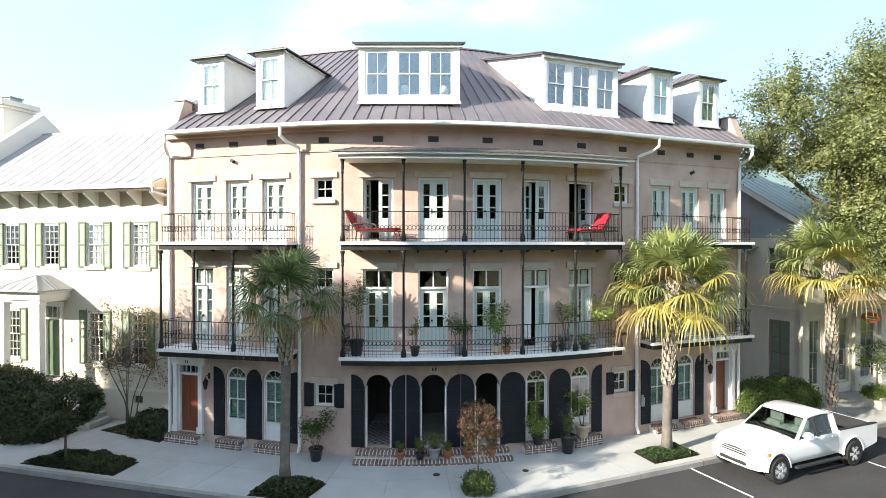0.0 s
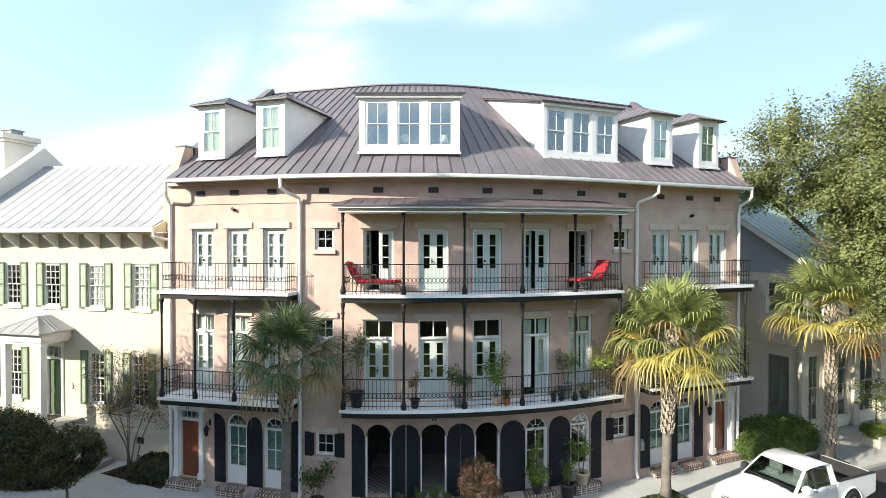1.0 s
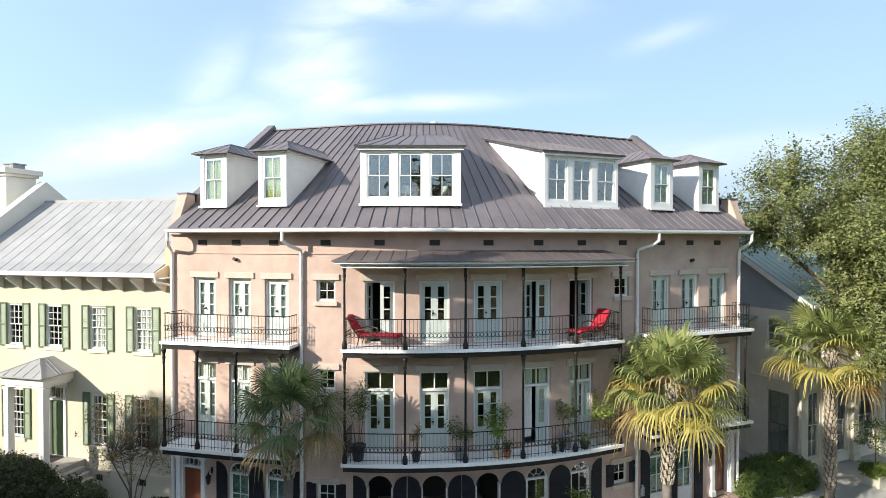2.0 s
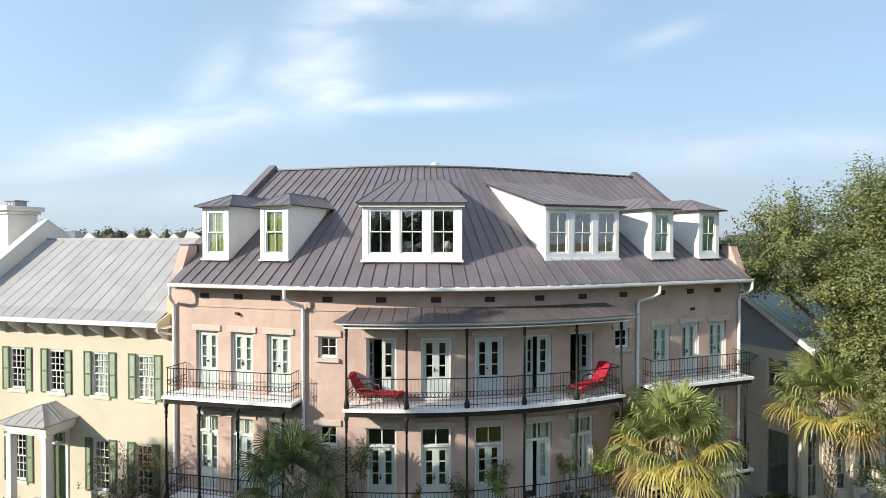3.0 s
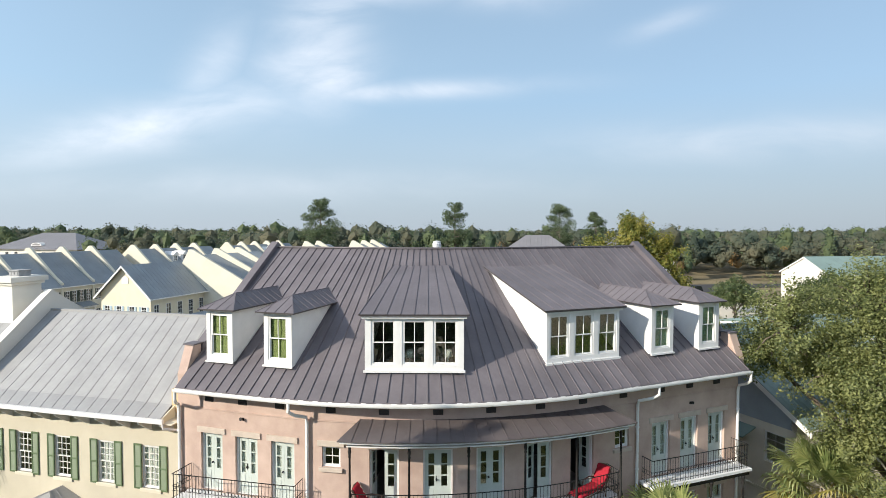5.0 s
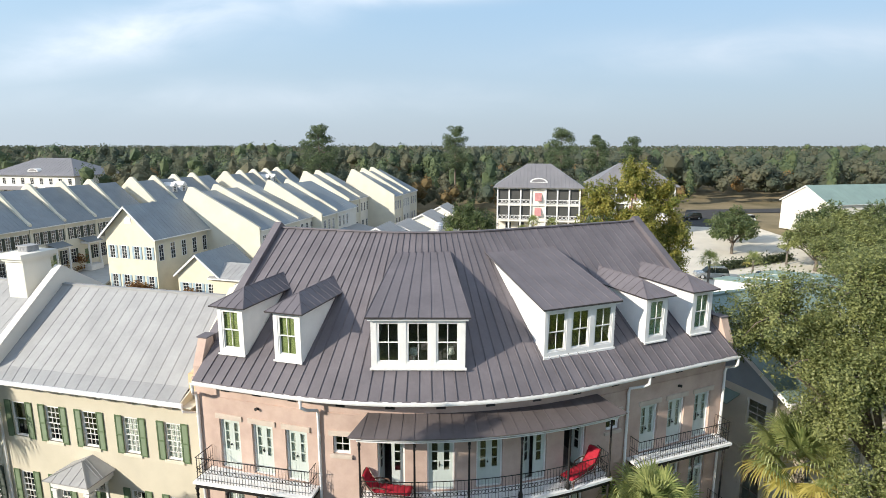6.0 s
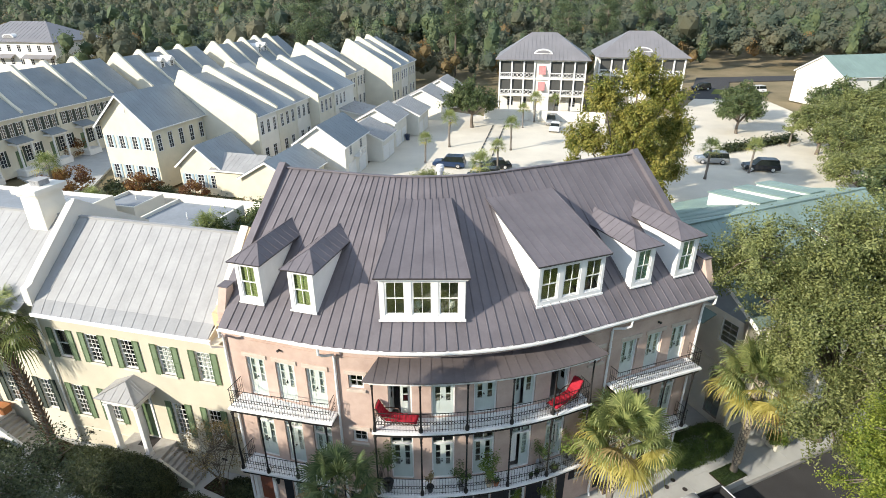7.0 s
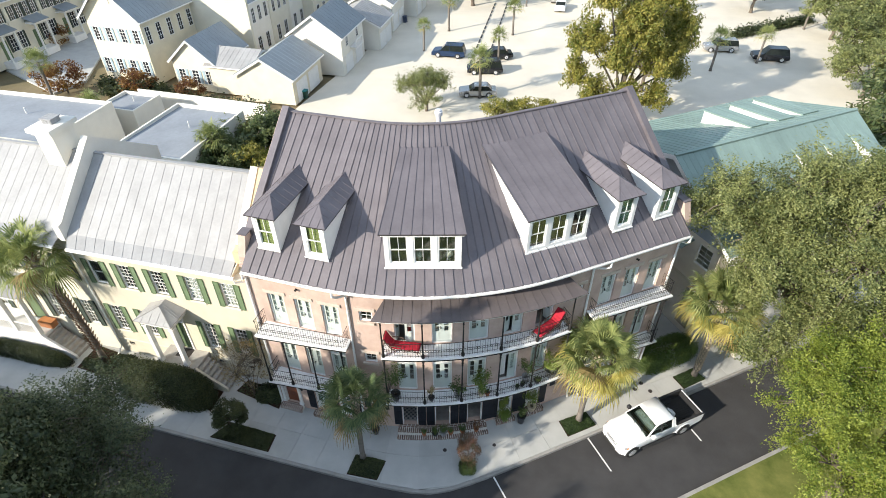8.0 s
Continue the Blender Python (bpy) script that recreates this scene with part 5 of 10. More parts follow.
# patterned tile floor inside the open arch
def arcade_floor():
    bm = bmesh.new()
    a, b, c, d = W(-1.75, -0.3, 0.3), W(0.45, -0.3, 0.3), W(0.45, -2.6, 0.3), W(-1.75, -2.6, 0.3)
    slab(bm, [a, b, c, d], (0, 0, 0.006))
    fl = solid("arcade_floor", bm, M_STEPSTONE, "dark patterned tile floor inside the arcade", "floor", "structure")
    bm = bmesh.new()
    bbox(bm, -0.5, 0.5, -0.5, 0.5, -0.5, 0.5, 0.03)
    tile = mesh_from(bm, "floor_tile", M_DARKTILE)
    for i in range(17):
        for j in range(16):
            if (i + j) % 2 == 0:
                piece("floor_tile", tile, fl, F(-1.68 + i * 0.13, -0.38 - j * 0.13, 0.31) @ Matrix.Diagonal((0.115, 0.115, 0.012, 1)))


arcade_floor()


# ground, street, pavement
def kerb_y(x):
    return 13.74 + 0.08 * (x + 0.8) + 0.35 * math.sqrt((x + 0.8) ** 2 + 2.2)


def strip(bm, xs, y0, y1, z0, z1):
    """A strip along the street between two lines y0(x) and y1(x), with upright sides."""
    rings = [[bm.verts.new((x, y0(x), z0)), bm.verts.new((x, y0(x), z1)), bm.verts.new((x, y1(x), z1)), bm.verts.new((x, y1(x), z0))] for x in xs]
    for a, c in zip(rings, rings[1:]):
        for i in range(3):
            bm.faces.new((a[i], a[i + 1], c[i + 1], c[i]))
    bm.faces.new(rings[0]), bm.faces.new(rings[-1])


def span(a, b, step):
    n = max(1, round((b - a) / step))
    return [a + (b - a) * i / n for i in range(n + 1)]


bm = bmesh.new()
poly(bm, [(-3000, -3000, -0.30), (3000, -3000, -0.30), (3000, 3000, -0.30), (-3000, 3000, -0.30)])
solid("ground", bm, M_GROUND, "scrubby brown and green ground reaching the horizon", "ground", "structure")
bm = bmesh.new()
strip(bm, span(-70, 70, 1.0), lambda x: kerb_y(x) - 5.4, lambda x: kerb_y(x) - 0.02, -0.35, -0.14)
solid("road", bm, M_ASPHALT, "dark worn asphalt street", "road", "structure")
bm = bmesh.new()
strip(bm, span(-70, 70, 1.0), lambda x: kerb_y(x) - 5.4, lambda x: kerb_y(x) - 5.2, -0.3, 0.0)
solid("kerb", bm, M_KERB, "pale concrete kerb beside the lawn", "kerb", "structure")
bm = bmesh.new()
strip(bm, span(-70, 70, 1.5), lambda x: kerb_y(x) - 40, lambda x: kerb_y(x) - 5.4, -0.32, -0.02)
solid("lawn", bm, M_GRASS, "dry green lawn across the street", "lawn", "structure")

pavement = solid("pavement", (lambda b: (strip(b, span(-70, 70, 1.0), lambda x: kerb_y(x) + 0.2, lambda x: kerb_y(x) + 16, -0.33, -0.03), b)[1])(bmesh.new()), M_PAVE, "light concrete pavement with scored joints", "pavement", "structure")
for x0, x1 in zip(span(-30, 30, 2.4), span(-30, 30, 2.4)[1:]):
    bm = bmesh.new()
    strip(bm, span(x0 + 0.008, x1 - 0.008, 0.8), kerb_y, lambda x: kerb_y(x) + 0.17, -0.3, 0.004)
    part("kerbstone", bm, M_KERB, pavement)


def kerb_d(s):
    lo, hi = 0.0, 12.0
    for _ in range(40):
        m = (lo + hi) / 2
        p = W(s, m, 0)
        if p.y > kerb_y(p.x) + 0.185:
            lo = m
        else:
            hi = m
    return lo


for i, (s0, s1) in enumerate(zip(span(-21, 27, 1.6), span(-21, 27, 1.6)[1:])):
    a, b = s0 + 0.006, s1 - 0.006
    for f0, f1 in ((0.0, 0.5), (0.5, 1.0)):
        bm = bmesh.new()
        ka, kb = kerb_d(a), kerb_d(b)
        g0, g1 = f0 + (0.0015 if f0 else 0), f1 - (0.0015 if f1 < 1 else 0)
        slab(bm, [W(a, ka * g0, 0), W(b, kb * g0, 0), W(b, kb * g1, 0), W(a, ka * g1, 0)], (0, 0, -0.06))
        part("paving_slab", bm, M_PAVE, pavement)

# parking lines
for i, (p, q) in enumerate((((7.9, 17.5), (8.75, 15.5)), ((2.4, 15.2), (3.0, 13.9)), ((13.95, 18.05), (14.25, 17.3)))):
    bm = bmesh.new()
    p, q = Vector((*p, 0)), Vector((*q, 0))
    n = (q - p).normalized().cross(Vector((0, 0, 1))) * 0.04
    slab(bm, [p - n + Vector((0, 0, -0.136)), p + n + Vector((0, 0, -0.136)), q + n + Vector((0, 0, -0.136)), q - n + Vector((0, 0, -0.136))], (0, 0, -0.02))
    solid("parking_line", bm, M_LINE, "worn white painted parking line on asphalt", "road marking", "structure")

# drain covers in the pavement, then three dark stepping stones by the door
for x, y, r in ((-0.2, 16.7, 0.11), (2.55, 17.0, 0.1), (11.4, 20.75, 0.13), (11.9, 21.2, 0.13), (12.3, 20.6, 0.13)):
    bm = bmesh.new()
    lathe(bm, [(r, 0), (r, 0.01), (r * 0.8, 0.014)], 14)
    o = solid("pavement_disc", bm, M_VENT, "round dark disc set in the pavement", "drain cover", group="drain covers")
    o.matrix_world = pose(x, y, 0.0)


# brick steps
bm = bmesh.new()
bbox(bm, -0.5, 0.5, -0.5, 0.5, -0.5, 0.5, 0.06)
brick_mesh = mesh_from(bm, "brick", M_BRICK)


def brick_step(s0, s1, d_out, tops, label):
    """Curved steps: a mortar core with a row of bricks on edge along each nosing."""
    core = bmesh.new()
    for z, d in tops:
        bent_box(core, s0 + 0.02, s1 - 0.02, 0.0, d - 0.015, 0.0, z - 0.012, 0.4)
    st = solid("brick_step", core, M_MORTAR, label, "steps")
    zlow = 0.0
    for z, d in tops:
        n = round((s1 - s0) / 0.115)
        for i in range(n):
            s = s0 + (s1 - s0) * (i + 0.5) / n
            hh = 0.105
            m = F(s, d - 0.12, z - hh / 2) @ Matrix.Diagonal((0.084, 0.228, hh, 1))
            piece("brick", brick_mesh, st, m)
        k = max(0, round((z - 0.11 - zlow) / 0.075))
        n = round((s1 - s0) / 0.23)
        for j in range(k):
            for i in range(n):
                s = s0 + (s1 - s0) * (i + 0.5) / n
                m = F(s, d - 0.055, zlow + 0.04 + j * 0.075) @ Matrix.Diagonal(((s1 - s0) / n - 0.024, 0.098, 0.054, 1))
                piece("brick", brick_mesh, st, m)
        # top bricks behind the nosing
        if d < 0.5:
            rows = max(0, round((d - 0.26) / 0.11))
            for r in range(rows):
                for i in range(n):
                    s = s0 + (s1 - s0) * (i + 0.5 + 0.25 * (r % 2)) / (n + 0.3)
                    m = F(s, d - 0.3 - r * 0.11, z - 0.03) @ Matrix.Diagonal(((s1 - s0) / n - 0.024, 0.09, 0.06, 1))
                    piece("brick", brick_mesh, st, m)
        zlow = 0.0
    return st


brick_step(-1.4, 3.55, 0.8, ((0.15, 0.84), (0.3, 0.46)), "long curved old-brick steps below the arcade")
for s0, s1, z in ((-8.6, -7.2, 0.28), (-6.45, -5.4, 0.3), (-4.9, -3.85, 0.3), (4.1, 5.25, 0.3), (5.95, 7.05, 0.34), (9.55, 10.55, 0.24), (10.95, 11.95, 0.24), (12.6, 14.1, 0.24)):
    brick_step(s0, s1, 0.4, ((z, 0.44),), "low old-brick step against the pink wall")


# generic house parts for the neighbours
def frame_at(x, y, ang):
    return Matrix.Translation((x, y, 0)) @ Matrix.Rotation(radians(ang), 4, "Z")


def louvre_shutter(w, h, material):
    bm = bmesh.new()
    for x in (0, w - 0.05):
        box(bm, x, x + 0.05, -0.05, -0.012, 0, h)
    for z in (0, h / 2 - 0.04, h - 0.07):
        box(bm, 0.05, w - 0.05, -0.048, -0.014, z, z + 0.07)
    for a, b in ((0.07, h / 2 - 0.04), (h / 2 + 0.03, h - 0.07)):
        n = round((b - a) / 0.075)
        for i in range(n):
            z = a + (b - a) * i / n
            poly(bm, [(0.05, -0.045, z), (w - 0.05, -0.045, z), (w - 0.05, -0.018, z + (b - a) / n), (0.05, -0.018, z + (b - a) / n)])
    return mesh_from(bm, "shutter", material)


def seam_roof(parent, a, b, c, d, n, material, name="roof_panel", seam=0.012):
    """Panels between eave a-b and ridge d-c, each with a standing seam."""
    a, b, c, d = map(Vector, (a, b, c, d))
    for i in range(n):
        f, g = i / n, (i + 1) / n
        p = [a.lerp(b, f), a.lerp(b, g), d.lerp(c, g), d.lerp(c, f)]
        bm = bmesh.new()
        slab(bm, p, (0, 0, -0.04))
        t = (p[1] - p[0]).normalized() * 0.011
        slab(bm, [p[0] - t, p[0] + t, p[3] + t, p[3] - t], (0, 0, seam))
        part(name, bm, material, parent)


def seam_mesh(bm, a, b, c, d, n):
    """The same, joined."""
    a, b, c, d = map(Vector, (a, b, c, d))
    slab(bm, [a, b, c, d], (0, 0, -0.06))
    for i in range(n + 1):
        f = i / n
        p, q = a.lerp(b, f), d.lerp(c, f)
        t = (b - a).normalized() * 0.012
        slab(bm, [p - t, p + t, q + t, q - t], (0, 0, 0.022))


# yellow house beside the pink one. Local x runs along its front (0 at the pink house), y inwards
NB = frame_at(-10.2, 21.33, -13.8)
nb = thing("yellow_house", "pale yellow stucco house with green shutters and a light metal roof", "house", NB)
UPW, LOWW = (-8.24, -6.18, -3.96, -1.78), (-8.2, -3.95, -1.87)
UZ, LZ = (6.1, 7.86), (2.18, 4.27)
holes = [(x - 0.42, x + 0.42, *UZ) for x in UPW] + [(x - 0.4, x + 0.4, *LZ) for x in LOWW] + [(-6.48, -5.63, 1.58, 4.43)] + [(x - 0.2, x + 0.2, 0.7, 1.0) for x in (-10.4, -4.0, -1.9)]
holes += [(-10.62, -9.78, *UZ), (-10.68, -9.88, *LZ)]
bm = bmesh.new()
wall_with_holes(bm, -11.35, 0.01, 0, 9.3, holes)
box(bm, -0.2, 0.01, 0.25, 9, 0, 9.3)
box(bm, -11.35, -0.2, 8.75, 9, 0, 9.3)
part("wall", bm, M_YELLOW, nb)
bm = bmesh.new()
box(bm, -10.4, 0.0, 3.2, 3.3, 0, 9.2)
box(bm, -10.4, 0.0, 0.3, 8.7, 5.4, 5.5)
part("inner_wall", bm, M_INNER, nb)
for x0, x1 in ((-11.35, -7.3), (-4.6, 0.28)):
    bm = bmesh.new()
    box(bm, x0, x1, -0.03, 0.0, 1.2, 1.3)
    part("plinth_band", bm, M_CREAM, nb)
g_up, g_low = louvre_shutter(0.36, 1.85, M_GSHUT), louvre_shutter(0.36, 2.2, M_GSHUT)
for x in UPW + (-10.2,):
    w = sash_window(0.84, UZ[1] - UZ[0], *((3, 3) if x > -9 else (1, 1)), nb, pose(x, 0.04, UZ[0]), blind=M_CURTAIN if x > -4.5 else None)
    for sx in (x - 0.42 - 0.37, x + 0.43):
        piece("shutter", g_up, nb, pose(sx, 0, UZ[0] - 0.05), "green louvred shutter")
    bm = bmesh.new()
    bbox(bm, -0.5, 0.5, -0.1, 0.04, -0.14, 0, 0.01)
    part("sill", bm, M_CREAM, w)
for x in LOWW + (-10.28,):
    w = sash_window(0.8, LZ[1] - LZ[0], 3, 3, nb, pose(x, 0.04, LZ[0]))
    for sx in (x - 0.4 - 0.37, x + 0.41):
        piece("shutter", g_low, nb, pose(sx, 0, LZ[0] - 0.04), "green louvred shutter")
    bm = bmesh.new()
    bbox(bm, -0.48, 0.48, -0.1, 0.04, -0.14, 0, 0.01)
    part("sill", bm, M_CREAM, w)
# door with transom
bm = bmesh.new()
for x in (-6.53, -5.7):
    box(bm, x, x + 0.12, -0.05, 0.15, 1.58, 4.48)
box(bm, -6.41, -5.7, -0.04, 0.15, 3.9, 3.98)
box(bm, -6.58, -5.53, -0.06, 0.15, 4.43, 4.63)
for x in (-6.2, -5.94):
    box(bm, x, x + 0.02, 0.04, 0.1, 3.98, 4.43)
dr = part("front_door", bm, M_WHITE, nb)
bm = bmesh.new()
bbox(bm, -6.41, -5.7, 0.06, 0.11, 1.58, 3.9, 0.004)
for x0, x1 in ((-6.33, -6.1), (-6.01, -5.78)):
    for z0, z1 in ((1.73, 2.48), (2.63, 3.78)):
        bbox(bm, x0, x1, 0.045, 0.06, z0, z1, 0.004)
part("leaf", bm, M_GSHUT, dr, "green panelled door leaf")
pane(0.7, 0.44, dr, pose(-6.05, 0.07, 3.98))
for x in (-10.4, -4.0, -1.9):
    bm = bmesh.new()
    box(bm, x - 0.2, x + 0.2, 0.1, 0.13, 0.7, 1.0)
    part("crawl_vent", bm, M_VENT, nb)
# porch: hipped metal roof on square posts
PX0, PX1, PY, PZ = -7.25, -5.2, -1.34, 1.58
bm = bmesh.new()
box(bm, PX0, PX1, PY, 0, 4.82, 5.1)
box(bm, PX0 - 0.1, PX1 + 0.1, PY - 0.1, 0, 5.1, 5.18)
box(bm, PX0 + 0.06, PX1 - 0.06, PY + 0.06, -0.05, 4.72, 4.82)
porch = part("porch", bm, M_WHITE, nb, "white porch with square posts")
bm = bmesh.new()
o1, o2, yy, zr = PX0 - 0.18, PX1 + 0.18, PY - 0.2, 5.74
xm0, ym = (o1 + o2) / 2, -0.6
for f in ([(o1, yy, 5.2), (o2, yy, 5.2), (xm0, ym, zr)], [(o2, yy, 5.2), (o2, -0.02, 5.2), (xm0, -0.02, zr), (xm0, ym, zr)], [(o1, yy, 5.2), (xm0, ym, zr), (xm0, -0.02, zr), (o1, -0.02, 5.2)]):
    slab(bm, f, (0, 0, -0.05))
part("porch_roof", bm, M_ZINC, porch, "light grey metal hip roof")
ribs = [((o1, yy, 5.2), (xm0, ym, zr), 0.03), ((o2, yy, 5.2), (xm0, ym, zr), 0.03)]
for k in (0.2, 0.4, 0.6, 0.8):
    ribs.append((Vector((o1 + (o2 - o1) * k, yy, 5.21)), Vector((o1, yy, 5.21)).lerp(Vector((xm0, ym, zr)), 2 * k) if k < 0.5 else Vector((o2, yy, 5.21)).lerp(Vector((xm0, ym, zr)), 2 - 2 * k), 0.014))
for k in (0.3, 0.6):
    for o in (o1, o2):
        ribs.append((Vector((o, yy + (0 - yy) * (0.35 + 0.3 * k), 5.21)), Vector((xm0, ym + (0 - ym) * (k - 0.2), zr)), 0.014))
for p, q, r in ribs:
    bm = bmesh.new()
    tube(bm, [p, q], r, 4)
    part("roof_seam", bm, M_ZINC, porch)
for x in (PX0 + 0.02, PX1 - 0.28):
    bm = bmesh.new()
    bbox(bm, x, x + 0.26, PY + 0.02, PY + 0.28, PZ, 4.72, 0.015)
    bbox(bm, x - 0.03, x + 0.29, PY - 0.01, PY + 0.31, PZ, PZ + 0.2, 0.015)
    bbox(bm, x - 0.03, x + 0.29, PY - 0.01, PY + 0.31, 4.62, 4.72, 0.01)
    part("post", bm, M_WHITE, porch)
bm = bmesh.new()
bbox(bm, PX0 - 0.1, PX1 + 0.55, PY - 0.05, 0, 0, PZ, 0.012)
part("porch_base", bm, M_STEPSTONE, porch)
bm = bmesh.new()
box(bm, -6.5, -5.6, -0.75, -0.06, PZ, PZ + 0.012)
part("door_mat", bm, M_VENT, porch, "dark doormat")
# steps run along the wall towards the pink house
for i in range(7):
    bm = bmesh.new()
    bbox(bm, PX1 + 0.56 + 0.245 * i, PX1 + 0.805 + 0.245 * i, -1.3, -0.25, 0, PZ - 0.2 * (i + 1) + 0.02, 0.012)
    part("step", bm, M_STEPSTONE, nb)
bm = bmesh.new()
slab(bm, [(PX1 + 0.55, -1.45, 0), (PX1 + 0.55, -1.45, PZ + 0.06), (PX1 + 2.3, -1.45, 0.26), (PX1 + 2.3, -1.45, 0)], (0, 0.14, 0))
part("step_cheek", bm, M_CREAM, nb)
# roof with a flared eave, brackets, gutter
RY, RZ = 3.95, 12.5


def west_end(y):
    """The party lines run askew to the street front."""
    return -10.93 - 0.06 * y


def east_end(y):
    return -0.74 - 0.125 * y


nroof = part("roof", (lambda b: (box(b, west_end(RY), east_end(RY), RY - 0.1, RY + 0.1, RZ - 0.1, RZ + 0.04), b)[1])(bmesh.new()), M_ZINC, nb, "light grey standing-seam metal roof")
seam_roof(nroof, (west_end(0), 0.0, 9.62), (east_end(0), 0.0, 9.62), (east_end(RY), RY, RZ), (west_end(RY), RY, RZ), 17, M_ZINC, seam=0.017)
seam_roof(nroof, (-10.5, -0.78, 9.28), (east_end(-0.78), -0.78, 9.28), (east_end(0), 0.0, 9.62), (west_end(0), 0.0, 9.62), 17, M_ZINC, seam=0.017)
bm = bmesh.new()
seam_mesh(bm, (east_end(2 * RY), 2 * RY, 9.6), (west_end(2 * RY), 2 * RY, 9.6), (west_end(RY), RY, RZ), (east_end(RY), RY, RZ), 17)
part("rear_slope", bm, M_ZINC, nroof)
bm = bmesh.new()
box(bm, -10.5, -0.45, -0.9, -0.785, 9.13, 9.29)
tube(bm, [(-0.5, -0.84, 9.2), (-0.45, -0.84, 8.95), (0.12, -0.3, 8.75), (0.15, -0.1, 8.6), (0.15, -0.1, 0.1)], 0.05, 7)
tube(bm, [(-10.35, -0.84, 9.2), (-10.8, -0.5, 8.9), (-11.3, -0.08, 8.5), (-11.3, -0.08, 0.5), (-11.3, -0.7, 0.1)], 0.05, 7)
part("gutter", bm, M_TRIM, nb)
bm = bmesh.new()
box(bm, -10.5, -0.1, -0.78, 0.0, 9.08, 9.12)
part("soffit", bm, M_CREAM, nb)
bm = bmesh.new()
slab(bm, [(-0.66, -0.78, 9.12), (-0.66, -0.01, 9.12), (-0.66, -0.01, 9.58), (-0.66, -0.78, 9.25)], (0.06, 0, 0))
part("eave_end", bm, M_CREAM, nb)
for x in [-9.9 + 1.02 * i for i in range(10)]:
    bm = bmesh.new()
    slab(bm, [(x - 0.05, -0.02, 9.08), (x - 0.05, -0.7, 9.08), (x - 0.05, -0.66, 8.96), (x - 0.05, -0.12, 8.55), (x - 0.05, -0.02, 8.52)], (0.1, 0, 0))
    part("eave_bracket", bm, M_WHITE, nb)

# raised end wall against the pink house
def end_prism(bm, prof, left, right):
    lo = [bm.verts.new((left(y), y, z)) for y, z in prof]
    hi = [bm.verts.new((right(y), y, z)) for y, z in prof]
    bm.faces.new(lo), bm.faces.new(hi)
    for i in range(len(prof)):
        j = (i + 1) % len(prof)
        bm.faces.new((lo[i], lo[j], hi[j], hi[i]))


bm = bmesh.new()
end_prism(bm, [(-0.02, 9.31), (8.9, 9.31), (8.9, 10.1), (RY, RZ + 0.36), (0.5, 10.34), (0.2, 10.24), (-0.02, 10.24)], east_end, lambda y: 0.3)
end_prism(bm, [(-0.28, 0), (8.9, 0), (8.9, 9.3), (0.2, 9.3), (-0.28, 10.24)], lambda y: 0.02, lambda y: 0.32)
part("end_wall", bm, M_OCHRE, nb, "ochre stucco raised end wall")
bm = bmesh.new()
end_prism(bm, [(0.5, 10.345), (RY, RZ + 0.365), (RY, RZ + 0.43), (0.5, 10.41)], lambda y: east_end(y) - 0.03, lambda y: east_end(y) + 0.4)
part("end_wall_coping", bm, M_CREAM, nb, "pale stone coping")

# fire wall with chimney between the yellow house and the next
bm = bmesh.new()
end_prism(bm, [(-0.3, 9.31), (8.9, 9.31), (8.9, 10.3), (RY, RZ + 1.0), (0.25, 10.6), (0.05, 10.4), (-0.3, 10.3)], lambda y: west_end(y) - 0.42, west_end)
part("fire_wall", bm, M_IVORY, nb, "ivory raised party wall")
bm = bmesh.new()
bbox(bm, -13.75, -12.58, 3.05, 4.6, 10.5, 13.75, 0.02)
bbox(bm, -13.85, -12.48, 2.95, 4.7, 13.75, 13.9, 0.02)
bbox(bm, -13.98, -12.36, 2.82, 4.82, 13.9, 14.15, 0.02)
ch = part("chimney", bm, M_IVORY, nb, "ivory stucco chimney")
bm = bmesh.new()
bbox(bm, -13.5, -12.85, 3.6, 4.25, 14.15, 14.42, 0.02)
box(bm, -13.55, -12.8, 3.55, 4.3, 14.42, 14.47)
for x in (-13.42, -13.23, -13.04):
    box(bm, x, x + 0.12, 3.585, 3.6, 14.2, 14.38)
part("chimney_cap", bm, M_POTGREY, ch, "grey louvred chimney cap")

# the next house to the left, paler, with a stoop
nb2 = thing("cream_house", "cream stucco house with dark shutters and a light metal roof", "house", NB)
X0, X1 = -26.5, -11.36
w2 = (-12.48, -15.0, -16.95, -19.4, -21.8, -24.2)
holes = [(x - 0.42, x + 0.42, *UZ) for x in w2] + [(x - 0.4, x + 0.4, *LZ) for x in w2 if x != -16.95] + [(-17.45, -16.45, 1.58, 4.3)]
bm = bmesh.new()
wall_with_holes(bm, X0, X1, 0, 9.3, holes)
box(bm, X0, X0 + 0.25, 0.25, 9, 0, 9.3)
box(bm, X0, X1, 8.75, 9, 0, 9.3)
part("wall", bm, M_CREAM, nb2)
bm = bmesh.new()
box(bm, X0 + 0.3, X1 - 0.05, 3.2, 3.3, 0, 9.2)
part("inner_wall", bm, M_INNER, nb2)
d_up, d_low = louvre_shutter(0.36, 1.85, M_DSHUT), louvre_shutter(0.36, 2.2, M_DSHUT)
for x in w2:
    sash_window(0.84, UZ[1] - UZ[0], 3, 3, nb2, pose(x, 0.04, UZ[0]))
    for sx in (x - 0.79, x + 0.43):
        piece("shutter", d_up, nb2, pose(sx, 0, UZ[0] - 0.05))
    if x != -16.95:
        sash_window(0.8, LZ[1] - LZ[0], 3, 3, nb2, pose(x, 0.04, LZ[0]))
        for sx in (x - 0.77, x + 0.41):
            piece("shutter", d_low, nb2, pose(sx, 0, LZ[0] - 0.04))
bm = bmesh.new()
